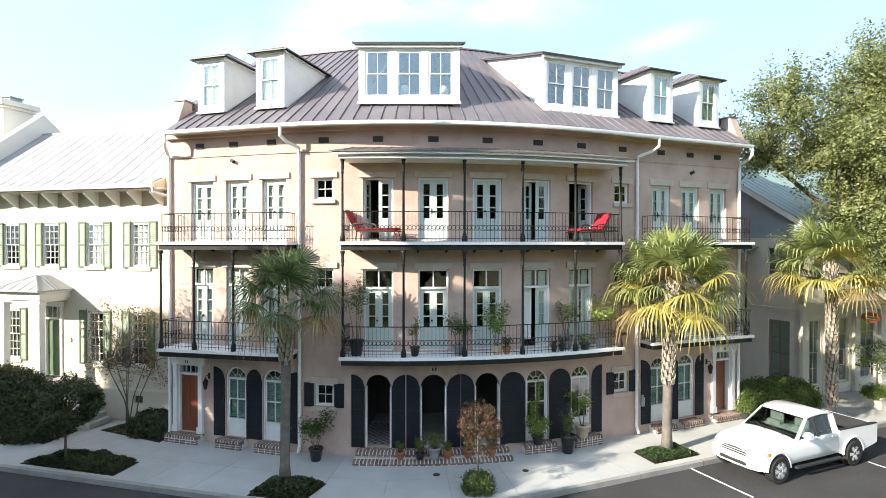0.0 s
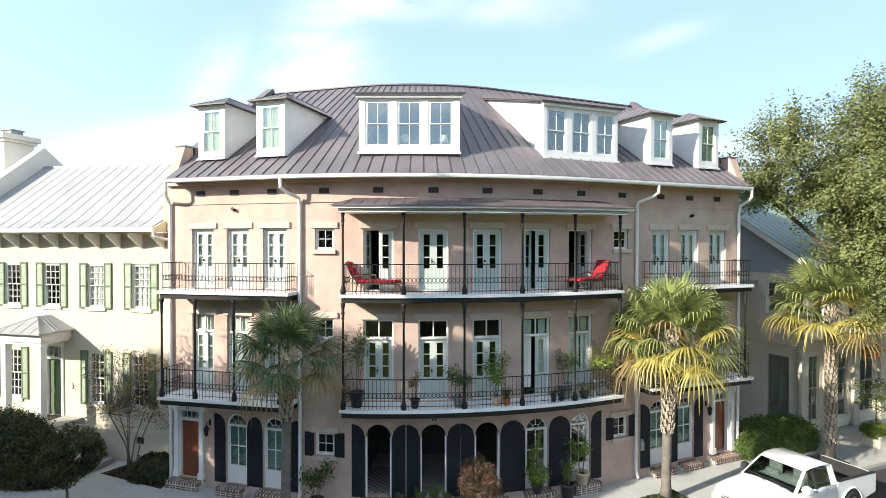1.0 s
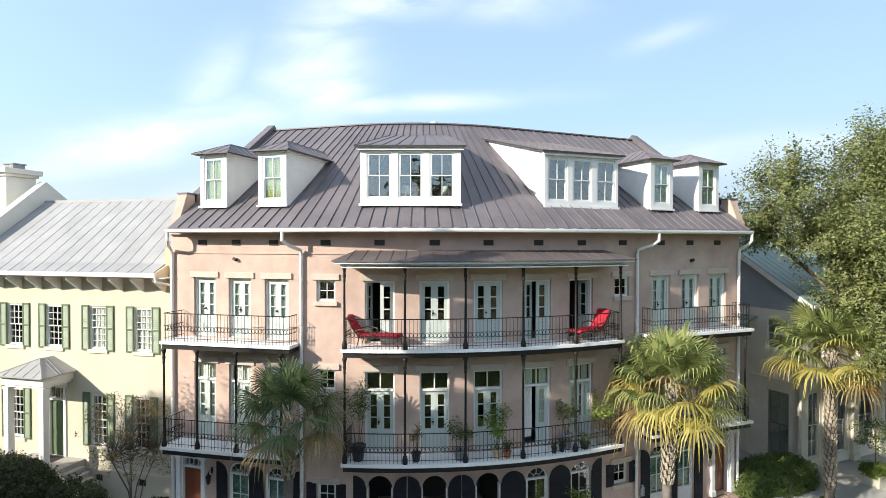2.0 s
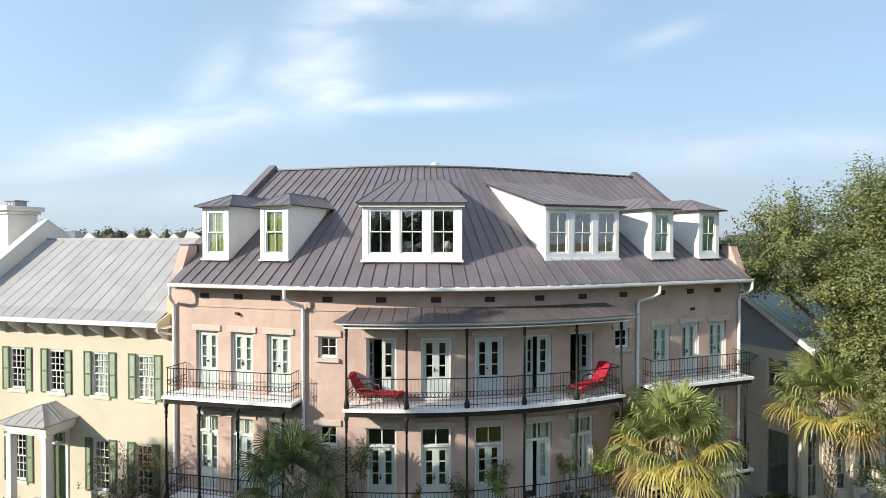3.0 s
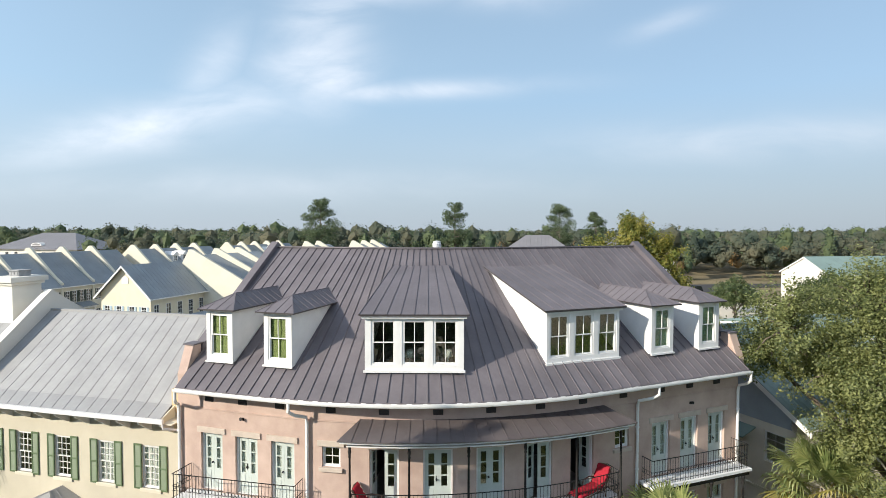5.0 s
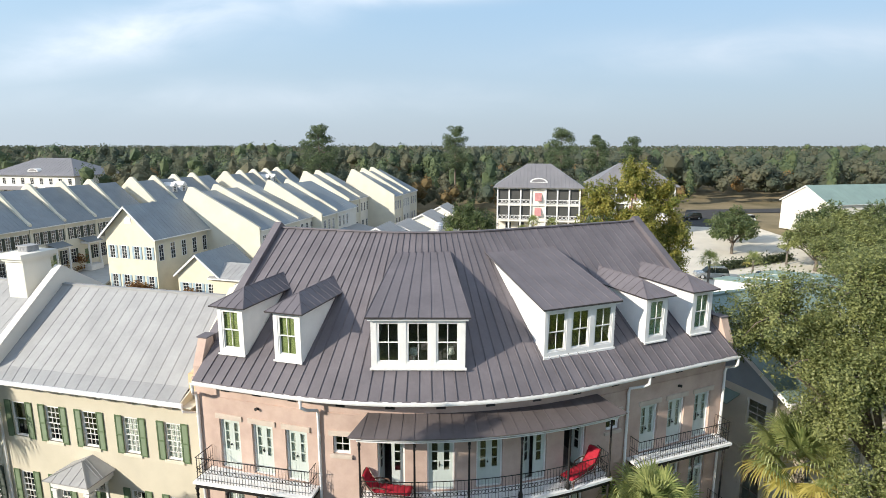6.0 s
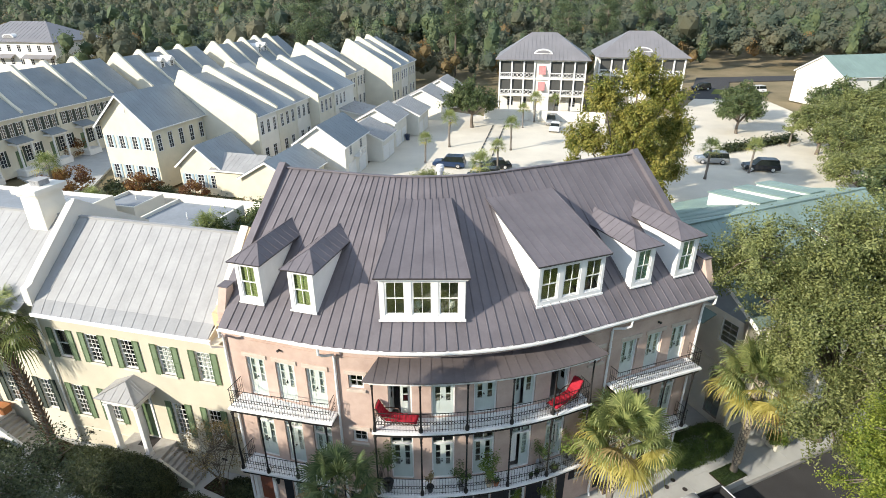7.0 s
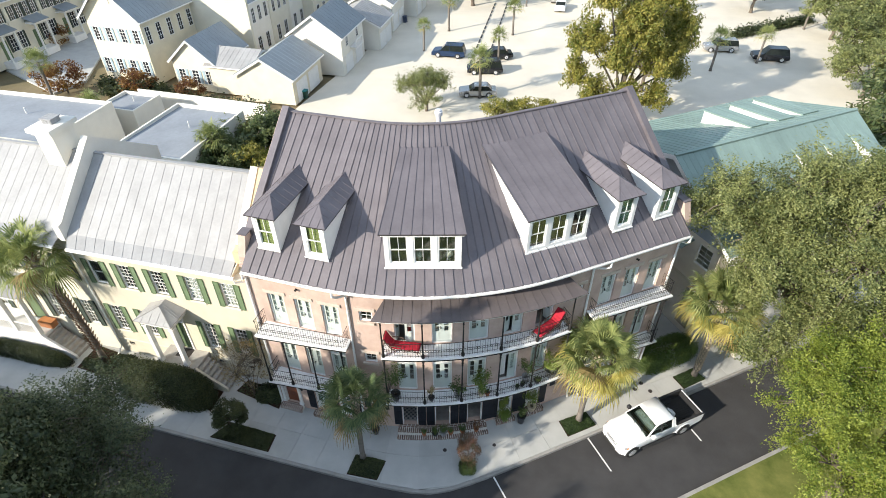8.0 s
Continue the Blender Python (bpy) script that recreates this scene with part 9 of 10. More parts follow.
def small_car(label, m, paint, suv=False, seed=0):
    t = thing("car", label, "car", m, "parked cars")
    L, hw = (4.7, 0.92) if suv else (4.6, 0.89)
    h = 1.75 if suv else 1.42
    zb = 1.0 if suv else 0.92
    bm = bmesh.new()
    arch = lambda c, r: [(c - r * math.cos(math.pi * i / 8), 0.3 + r * math.sin(math.pi * i / 8)) for i in range(9)]
    prof = [(-L / 2, 0.35)] + arch(-L / 2 + 0.9, 0.42) + arch(L / 2 - 0.95, 0.42) + [(L / 2, 0.35), (L / 2 + 0.02, 0.7), (L / 2 - 0.1, zb - 0.02), (-L / 2 + 1.15, zb + 0.03), (-L / 2 + 0.15, zb - 0.1), (-L / 2 - 0.02, 0.7)]
    extrude_side(bm, prof, -hw, hw, 0.06, zb - 0.15)
    part("body", bm, paint, t)
    bm = bmesh.new()
    cab = [(-L / 2 + 1.2, zb), (L / 2 - (0.1 if suv else 0.6), zb), (L / 2 - (0.35 if suv else 1.15), h), (-L / 2 + 1.95, h)]
    extrude_side(bm, cab, -hw + 0.05, hw - 0.05, 0.14, zb + 0.1)
    part("glasshouse", bm, M_CARGLASSDARK, t, "dark tinted windows")
    bm = bmesh.new()
    extrude_side(bm, [(-L / 2 + 1.85, h - 0.03), (L / 2 - (0.32 if suv else 1.05), h - 0.03), (L / 2 - (0.45 if suv else 1.3), h + 0.03), (-L / 2 + 2.05, h + 0.03)], -hw + 0.17, hw - 0.17)
    for x in (-L / 2 + 1.55, 0.25):
        for sg in (-1, 1):
            y = sg * (hw - 0.06)
            tube(bm, [(x, y, zb), (x + (0.4 if x < 0 else 0.0), sg * (hw - 0.19), h)], 0.035, 4)
    part("roof", bm, paint, t)
    bm = bmesh.new()
    for sg in (-1, 1):
        bbox(bm, -L / 2 - 0.03, -L / 2 + 0.1, sg * (hw - 0.25) - 0.18, sg * (hw - 0.25) + 0.18, 0.62, 0.76, 0.02)
    part("headlights", bm, M_LAMPGLASS, t)
    wheels(t, (-L / 2 + 0.9, L / 2 - 0.95), hw - 0.1, 0.37, WH)
    return t


M_CARGLASSDARK = mat("tinted_car_glass", (0.016, 0.02, 0.018), 0.05, var=0.3, scale=3, bump=0.0, spec=0.2)
for x, y, a, p, suv, label in ((0.6, 78.5, -12, M_CARBLUE, True, "dark blue hatchback on the pale gravel"), (7.2, 77.6, 5, M_CARBLACK, False, "black saloon car on the pale gravel"), (5.3, 72.2, 0, M_CARBLACK, True, "black estate car on the pale gravel"),
                               (4.0, 64.8, 0, M_CARSILVER, False, "silver saloon car on the pale gravel"), (20.3, 101.5, 75, M_CARWHITE, False, "white saloon car on the pale gravel"), (20.5, 107, 80, M_CARSILVER, True, "silver hatchback on the pale gravel"),
                               (39.8, 80.3, -8, M_CARSILVER, True, "silver off-road wagon on the pale gravel"), (45.2, 76.5, -10, M_CARBLACK, True, "black sport wagon on the pale gravel"), (26.5, 84, 60, M_CARSILVER, True, "grey wagon behind the tall tree"),
                               (72, 108, 80, M_CARWHITE, True, "white van beyond the trees"), (66, 146, 10, M_CARBLACK, True, "dark wagon on the far road"), (78, 142, 10, M_CARWHITE, True, "white wagon on the far road"), (33.5, 18.5, 24, M_CARWHITE, True, "white car parked under the oaks")):
    small_car(label, pose(x, y, -0.02 if y > 30 else -0.14, 0, 0, a), p, suv)

# dashed kerb stops in the car park
for k in range(14):
    for dx in (0, 2.2):
        bm = bmesh.new()
        bbox(bm, -0.1, 0.1, -0.7, 0.7, 0, 0.14, 0.02)
        o = solid("wheel_stop", bm, M_PLASTIC, "dark wheel stop on the pale gravel", "wheel stop", group="wheel stops")
        o.matrix_world = pose(3.6 + dx + k * 0.42, 76 + k * 2.2, -0.03, 0, 0, -11)

# palms and trees of the car park
lot_palm = palm_meshes(41, 4.4, 1.0, 30, (M_PALMMID, M_PALMMID, M_PALMSUN), 0.1, 0.16, False, 16, stalk=0.8)
for i, (x, y) in enumerate(((-3.0, 80.7), (0.7, 89.8), (10.6, 87.7), (7.4, 75.8), (4.2, 64.0), (35.6, 72.6), (43.0, 75.3), (36.5, 97.5), (17.5, 108.5), (21.5, 109.8), (14.6, 103.5), (-21.0, 44.8), (-36.2, 53.2), (-39.0, 52.0), (-47.5, 63.5), (57, 90))):
    sc = 0.8 + 0.35 * ((i * 37) % 10) / 10
    plant_palm("small cabbage palm in the pale car park" if y > 60 else "cabbage palm in a walled yard", lot_palm, pose(x, y, -0.02, 0, 0, i * 50) @ Matrix.Scale(sc, 4), "car park palms")
med_a = spray_oak(51, ring_lobes(51, 9, 2.5, 2.0, 6.4, 1.5, 1.95), 62, 36, 0.42, 0.155, M_OAKMID, 0.2, 1.7)
med_lime = spray_oak(52, [(-4.6, 0, 8.6, 2.6), (-2.8, 1.0, 12.4, 2.4), (0.6, 0.4, 14.2, 2.6), (3.4, -0.4, 12.6, 2.4), (5.4, 0.4, 9.4, 2.3), (0.2, -2.2, 10.4, 2.6), (-1.8, -1.6, 7.4, 2.2), (2.8, -1.4, 7.0, 2.2), (5.2, 0.6, 5.6, 1.8), (-3.2, -1.4, 4.2, 1.9), (0.0, -2.2, 3.8, 2.0), (3.2, -1.6, 3.8, 1.9), (0.6, 3.0, 9.4, 2.6), (-5.4, 0.6, 5.4, 1.7)], 110, 60, 0.5, 0.14, M_LIME, 0.3, 3.0)
# unseen oaks behind the camera, added so that the panes mirror something dark
for i, (x, y, k) in enumerate(((-7, -16, 1.75), (3, -19, 1.9), (12, -17, 1.7), (-14, -26, 2.9), (-2, -30, 3.1), (9, -27, 2.8), (20, -25, 2.7), (31, -20, 2.6))):
    plant_tree("oak_tree", "unseen oak behind the camera, added to darken window reflections", med_a, pose(x, y, -0.05, 0, 0, i * 73) @ Matrix.Scale(k, 4), "lawn oaks")
med_b = spray_oak(55, ring_lobes(55, 11, 4.4, 2.8, 8.0, 1.8, 2.4), 52, 36, 0.5, 0.16, M_OAK, 0.25, 1.8)
for i, (x, y, k) in enumerate(((58.5, 85, 1.0), (54, 73.5, 0.95), (62, 78, 1.1), (50.5, 63.5, 0.9), (67, 92, 1.15), (57, 66, 1.0))):
    plant_tree("live_oak", "olive-green live oak at the edge of the car park", med_b, pose(x, y, -0.02, 0, 0, i * 67) @ Matrix.Scale(k, 4), "car park oaks")
low_shrub = broadleaf_meshes("shrub", 53, 3.4, 1.9, 1.7, 40, 80, 0.6, 0.11, M_LIME, 0.07, 0.1)
red_shrub = broadleaf_meshes("shrub", 54, 2.6, 2.2, 1.4, 40, 70, 0.5, 0.1, M_AUTUMN, 0.06, 0.1)
plant_tree("sycamore", "tall tree with yellowing autumn foliage behind the roof", med_lime, pose(18.6, 56.0, 0) @ Matrix.Diagonal((0.95, 0.95, 1.1, 1)))
plant_tree("sycamore", "tree with yellowing foliage in the car park", med_lime, pose(24.5, 66, 0, 0, 0, 130) @ Matrix.Scale(0.72, 4))
low_oak = spray_oak(47, ring_lobes(47, 13, 3.0, 1.5, 5.3, 1.0, 1.5), 90, 60, 0.4, 0.08, M_OAK, 0.16, 1.0)
plant_tree("oak_tree", "spreading olive-green oak on a mulched car park island", low_oak, pose(-2.2, 60.4, -0.02), "car park oaks")
for x, y, s in ((-20.2, 44.6, 0.86), (-16.6, 48.6, 0.95), (-21.5, 48.8, 0.7), (5.1, 104.0, 1.45), (52.5, 99, 1.2), (58, 110, 1.2), (32.0, 112, 1.0), (70, 100, 1.5), (46, 52, 1.4), (40, 44, 1.3), (74, 84, 1.6), (34, 38, 1.2), (86, 108, 1.4), (80, 96, 1.5)):
    plant_tree("oak_tree", "rounded green oak tree behind the houses", med_a, pose(x, y, -0.02, 0, 0, x * 31) @ Matrix.Scale(s, 4), "car park oaks")
for x, y, s in ((-17.5, 44.5, 1.3), (-15.0, 47, 1.1), (-18.5, 49.5, 1.2), (6.0, 56.5, 1.0), (8.5, 57, 0.9), (-13.0, 40, 1.2), (-24, 45, 0.8), (11.0, 57.5, 0.8)):
    plant_tree("yard_shrub", "yellow-green garden shrub behind the houses", low_shrub, pose(x, y, -0.1, 0, 0, x * 47) @ Matrix.Scale(s, 4), "yard shrubs", "shrub")
for x, y, s in ((-62, 78, 1.3), (-58.5, 84, 1.2), (-47.5, 66.5, 1.4), (24.5, 50.5, 1.0), (27, 51.5, 0.9), (-38, 65.5, 1.2), (-31, 64.2, 1.0), (-70, 68, 1.6)):
    plant_tree("autumn_shrub", "red-brown autumn shrub beside the lane", red_shrub, pose(x, y, -0.1, 0, 0, x * 47) @ Matrix.Scale(s, 4), "autumn shrubs", "shrub")
for x0, y0, x1, y1 in ((-43.5, 67.8, -34.5, 65.2), (-42, 65.2, -22.5, 60.4), (-64, 73, -60, 90), (44, 86, 60, 94)):
    n = 5000
    g = np.random.default_rng(int(abs(x0)))
    u = g.uniform(0, 1, n)[:, None]
    p = np.array([[x0, y0, 0.0]]) * (1 - u) + np.array([[x1, y1, 0.0]]) * u + np.column_stack([g.normal(0, 0.5, n), g.normal(0, 0.5, n), np.abs(g.normal(0, 0.55, n)) + 0.1])
    V, Fc = leaf_quads(g, p, 0.18, 0, 0.6, np.tile([0, 0, 1.0], (n, 1)))
    tagged(new("border_shrubs", mesh_np("border_shrubs", V, Fc, M_HEDGE)), "low dark border shrubs along the wall", "shrubs", "", "stuff")


# the woods: lumpy crowns under loose leaves, thinning with distance
def unit_ball():
    bm = bmesh.new()
    bmesh.ops.create_icosphere(bm, subdivisions=1, radius=1.0)
    V = np.array([v.co[:] for v in bm.verts])
    Fc = np.array([[v.index for v in f.verts] for f in bm.faces])
    bm.free()
    return V, Fc


BALL_V, BALL_F = unit_ball()


def woods(name, material, seed, n, y0, y1, half0, half1, lobes, per, size, h0, h1, keep=None, cones=0.25):
    g = np.random.default_rng(seed)
    f = g.uniform(0, 1, n) ** 1.6
    y = y0 + (y1 - y0) * f
    x = g.uniform(-1, 1, n) * (half0 + (half1 - half0) * f)
    if keep is not None:
        k = keep(x, y)
        x, y, f = x[k], y[k], f[k]
    n = len(x)
    swell = 0.5 + 0.25 * np.sin(x * 0.045 + seed) + 0.25 * np.sin(y * 0.06 + x * 0.021)
    h = h0 + (h1 - h0) * np.clip(0.5 * swell + 0.65 * g.uniform(0, 1, n) ** 1.6, 0, 1.1)
    cone = np.repeat(g.uniform(0, 1, n) < cones, lobes)
    H = np.repeat(h, lobes)
    m = len(H)
    which = np.tile(np.arange(lobes), n)
    turn = np.repeat(g.uniform(0, 6.28, n), lobes) + which * 2.3
    rad = H * np.repeat(g.uniform(0.15, 0.25, n), lobes)
    up = np.where(cone, 0.36 + 0.5 * which / max(1, lobes), 0.5 + 0.28 * which / max(1, lobes - 1) if lobes > 1 else 0.62)
    out = np.where(cone, 0.1, 0.8 if lobes > 1 else 0.0) * rad
    c = np.column_stack([np.repeat(x, lobes) + np.cos(turn) * out, np.repeat(y, lobes) + np.sin(turn) * out, H * up])
    rx = np.where(cone, rad * (1.0 - 0.22 * which), rad * g.uniform(0.75, 1.15, m))
    rz = np.where(cone, H * 0.26, rx * g.uniform(0.85, 1.3, m))
    nb = len(BALL_V)
    rough = 1 + 0.34 * (g.uniform(0, 1, (m, nb)) - 0.5) + 0.14 * np.sin(BALL_V[None, :, 0] * 5 + c[:, :1]) * np.cos(BALL_V[None, :, 2] * 6 + c[:, 1:2])
    P = c[:, None, :] + BALL_V[None] * rough[:, :, None] * np.stack([rx, rx, rz], 1)[:, None, :] * 0.74
    V1 = P.reshape(-1, 3)
    F1 = (BALL_F[None] + (np.arange(m) * nb)[:, None, None]).reshape(-1, 3)
    q = m * per
    d = g.normal(size=(q, 3))
    d /= np.linalg.norm(d, axis=1)[:, None]
    d[:, 2] = np.where(d[:, 2] < -0.4, -d[:, 2], d[:, 2])
    p = np.repeat(c, per, 0) + d * np.repeat(np.stack([rx, rx, rz], 1), per, 0) * g.uniform(0.62, 1.1, q)[:, None] ** 0.7
    V2, F2 = leaf_quads(g, p, 1.0, 0, 0.7, d + np.array([0, 0, 0.3]))
    ctr = np.repeat(p, 4, 0)
    V2 = ctr + (V2 - ctr) * np.repeat(size * np.repeat(np.repeat(0.8 + f, lobes), per), 4)[:, None]
    me = bpy.data.meshes.new(name)
    me.from_pydata(np.vstack([V1, V2]).tolist(), [], F1.tolist() + (F2 + len(V1)).tolist())
    me.materials.append(material)
    tagged(new(name, me), "dense mixed woodland stretching to the horizon", "woods", "", "stuff")


def clear(x, y):
    """Where woods may stand: behind the rows, the manor houses and the road."""
    edge = np.where(x < -20, 168 + 0.25 * (x + 20), np.where(x < 55, 150, 178 + 0.15 * (x - 55)))
    edge = np.where(x < -98, 192, edge)
    return y > edge


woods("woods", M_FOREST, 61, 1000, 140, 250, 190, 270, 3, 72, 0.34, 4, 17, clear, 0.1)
woods("woods", M_PINE, 65, 260, 140, 260, 190, 270, 3, 72, 0.31, 9, 19, clear, 0.8)
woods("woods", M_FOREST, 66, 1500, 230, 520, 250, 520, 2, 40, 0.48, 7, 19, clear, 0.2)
woods("woods", M_PINE, 67, 600, 230, 620, 250, 600, 2, 40, 0.46, 10, 21, clear, 0.7)
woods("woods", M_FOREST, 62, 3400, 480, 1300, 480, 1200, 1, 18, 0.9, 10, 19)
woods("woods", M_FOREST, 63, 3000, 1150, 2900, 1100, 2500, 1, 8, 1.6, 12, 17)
woods("woods", M_AUTUMNWOOD, 64, 300, 150, 420, 190, 420, 3, 66, 0.32, 5, 14, clear, 0.0)


def pine(label, m, seed, h):
    g = np.random.default_rng(seed)
    bm = bmesh.new()
    tube(bm, [(0, 0, -0.2), (0.1, 0, h * 0.5), (0.0, 0.1, h)], [0.32, 0.24, 0.06], 7)
    cl = []
    for i in range(46):
        f = g.uniform(0, 1)
        z = h * (0.5 + 0.5 * f)
        a = i * 2.399 + g.uniform(-0.4, 0.4)
        r = h * (0.05 + 0.16 * math.sin(math.pi * min(1, 0.25 + 0.75 * f)) * g.uniform(0.4, 1.1))
        e = Vector((r * math.cos(a), r * math.sin(a), z + 0.3))
        tube(bm, [(0, 0, z - 0.5), e], [0.08, 0.02], 4)
        cl.append(e)
        cl.append(e * 0.6 + Vector((0, 0, z)) * 0.4)
    t = thing("pine_tree", label, "pine tree", m, "tall pines")
    part("trunk", bm, M_BARK, t)
    p, nn = crown_points(g, np.array(cl), 110, 1.35)
    V, Fc = leaf_quads(g, p, 0.24, 0, 0.35, nn)
    piece("crown", mesh_np("crown", V, Fc, M_PINE), t)


for i, (x, y, h) in enumerate(((-31, 138, 23.5), (3.2, 172, 24.5), (35, 168, 24), (52, 190, 22), (72, 215, 22))):
    pine("tall pine tree standing above the woods", pose(x, y, 0), 70 + i, h)


# white crew-cab pickup at the kerb; its front points along -x
def rounded(bm, off, seg=2):
    es = [e for e in bm.edges if len(e.link_faces) == 2 and e.calc_face_angle(0) > radians(25)]
    bmesh.ops.bevel(bm, geom=es, offset=off, segments=seg, affect="EDGES", clamp_overlap=True)


def pickup(m):
    t = thing("pickup_truck", "white crew-cab pickup truck parked at the kerb", "pickup truck", m)
    hw = 0.95
    arch = lambda c, r=0.5: [(c - r * math.cos(math.pi * i / 10), 0.42 + r * math.sin(math.pi * i / 10)) for i in range(11)]
    # lower body: rounded sections from the nose to the back of the cab
    bm = bmesh.new()
    rings = []
    for x, w, zb, zt in ((-2.76, 0.50, 0.58, 0.80), (-2.74, 0.66, 0.52, 0.90), (-2.66, 0.80, 0.48, 0.99), (-2.5, 0.89, 0.46, 1.06), (-2.25, 0.935, 0.45, 1.11), (-1.9, 0.955, 0.45, 1.15), (-1.5, 0.96, 0.45, 1.18), (-1.12, 0.96, 0.46, 1.205), (-0.2, 0.96, 0.46, 1.21), (0.84, 0.96, 0.47, 1.21)):
        half = [(w - 0.1, zb), (w - 0.02, zb + 0.05), (w + 0.005, zb + 0.3 * (zt - zb)), (w + 0.005, zb + 0.6 * (zt - zb)), (w - 0.015, zt - 0.12), (w - 0.06, zt - 0.045), (w - 0.15, zt - 0.01), (w * 0.5, zt + 0.02)]
        rings.append([bm.verts.new((x, y, z)) for y, z in half + [(0, zt + 0.028)] + [(-y, z) for y, z in reversed(half)]])
    bm.faces.new(rings[0]), bm.faces.new(rings[-1])
    for ra, rb_ in zip(rings, rings[1:]):
        for i in range(len(ra)):
            j = (i + 1) % len(ra)
            bm.faces.new((ra[i], ra[j], rb_[j], rb_[i]))
    part("body", bm, M_CARWHITE, t, "", True)
    # cab: roof on pillars, clear glass, pale seats inside
    bm = bmesh.new()
    extrude_side(bm, [(-0.52, 1.73), (-0.28, 1.81), (0.2, 1.845), (0.64, 1.81), (0.83, 1.68), (0.76, 1.66), (0.6, 1.745), (0.2, 1.78), (-0.28, 1.75)], -0.77, 0.77)
    rounded(bm, 0.018, 2)
    cabp = part("cab_roof", bm, M_CARWHITE, t, "", True)

    def ys(z):
        return 0.93 - 0.17 * (z - 1.17) / 0.59

    for sg in (-1, 1):
        for lo, hi in (((-1.22, -1.08), (-0.52, -0.42)), ((-0.19, -0.08), (-0.19, -0.08)), ((0.6, 0.86), (0.6, 0.82))):
            bm = bmesh.new()
            slab(bm, [(lo[0], sg * ys(1.17), 1.17), (lo[1], sg * ys(1.17), 1.17), (hi[1], sg * ys(1.74), 1.74), (hi[0], sg * ys(1.74), 1.74)], (0, -sg * 0.05, 0))
            part("pillar", bm, M_PLASTIC if lo[0] == -0.19 else M_CARWHITE, cabp)
        for pts in ([(-1.08, 1.18), (-0.19, 1.18), (-0.19, 1.735), (-0.42, 1.735)], [(-0.08, 1.18), (0.6, 1.18), (0.6, 1.735), (-0.08, 1.735)]):
            bm = bmesh.new()
            slab(bm, [(x, sg * (ys(z) - 0.02), z) for x, z in pts], (0, -sg * 0.006, 0))
            g = part("side_window", bm, M_CARGLASS, cabp, "tinted side window")
            g.visible_shadow = False
        bm = bmesh.new()
        bbox(bm, -0.42, -0.12, sg * 0.42 - 0.24, sg * 0.42 + 0.24, 1.19, 1.36, 0.05)
        bbox(bm, -0.24, -0.1, sg * 0.42 - 0.23, sg * 0.42 + 0.23, 1.3, 1.62, 0.05)
        part("seat", bm, M_SEAT, cabp, "pale grey seat")
    bm = bmesh.new()
    slab(bm, [(-1.18, -0.87, 1.19), (-1.18, 0.87, 1.19), (-0.52, 0.73, 1.735), (-0.52, -0.73, 1.735)], (0.008, 0, -0.006))
    g = part("windscreen", bm, M_CARGLASS, cabp, "tinted windscreen")
    g.visible_shadow = False
    bm = bmesh.new()
    for y in (-0.55, 0.05):
        tube(bm, [(-1.2, y, 1.215), (-1.06, y + 0.5, 1.335)], 0.012, 4)
    part("wiper", bm, M_PLASTIC, cabp)
    bm = bmesh.new()
    box(bm, -1.12, 0.8, -0.87, 0.87, 1.195, 1.205)
    bbox(bm, -1.08, -0.8, -0.82, 0.82, 1.205, 1.29, 0.03)
    bbox(bm, 0.42, 0.6, -0.75, 0.75, 1.205, 1.56, 0.04)
    part("interior", bm, M_PLASTIC, cabp, "dark dashboard and rear bench")
    bm = bmesh.new()
    box(bm, 0.83, 0.86, -0.9, 0.9, 1.17, 1.3)
    slab(bm, [(0.852, -0.9, 1.3), (0.852, -0.6, 1.3), (0.82, -0.55, 1.7), (0.82, -0.76, 1.7)], (-0.03, 0, 0))
    slab(bm, [(0.852, 0.6, 1.3), (0.852, 0.9, 1.3), (0.82, 0.76, 1.7), (0.82, 0.55, 1.7)], (-0.03, 0, 0))
    part("cab_back", bm, M_CARWHITE, cabp)
    bm = bmesh.new()
    slab(bm, [(0.85, -0.6, 1.3), (0.85, 0.6, 1.3), (0.82, 0.55, 1.7), (0.82, -0.55, 1.7)], (-0.008, 0, 0))
    g = part("rear_window", bm, M_CARGLASS, cabp)
    g.visible_shadow = False
    # bed
    bm = bmesh.new()
    side = [(0.86, 0.5), (1.07, 0.44)] + arch(1.57) + [(2.75, 0.56), (2.86, 0.6), (2.88, 1.2), (0.86, 1.22)]
    for sg in (-1, 1):
        extrude_side(bm, side, min(sg * hw, sg * (hw - 0.09)), max(sg * hw, sg * (hw - 0.09)))
    box(bm, 2.78, 2.88, -hw + 0.09, hw - 0.09, 0.62, 1.19)
    box(bm, 0.86, 0.94, -hw + 0.09, hw - 0.09, 0.62, 1.2)
    rounded(bm, 0.018, 1)
    bed_ = part("bed", bm, M_CARWHITE, t)
    bm = bmesh.new()
    prof = [(-0.86, 0.70), (0.86, 0.70), (0.86, 0.74)]
    for k in range(9):
        y = 0.5 - k * 0.12
        prof += [(y, 0.74), (y - 0.01, 0.755), (y - 0.05, 0.755), (y - 0.06, 0.74)]
    slab(bm, [(0.94, y, z) for y, z in prof + [(-0.86, 0.74)]], (1.84, 0, 0))
    part("bed_liner", bm, M_PLASTIC, bed_, "black ribbed plastic bed liner")
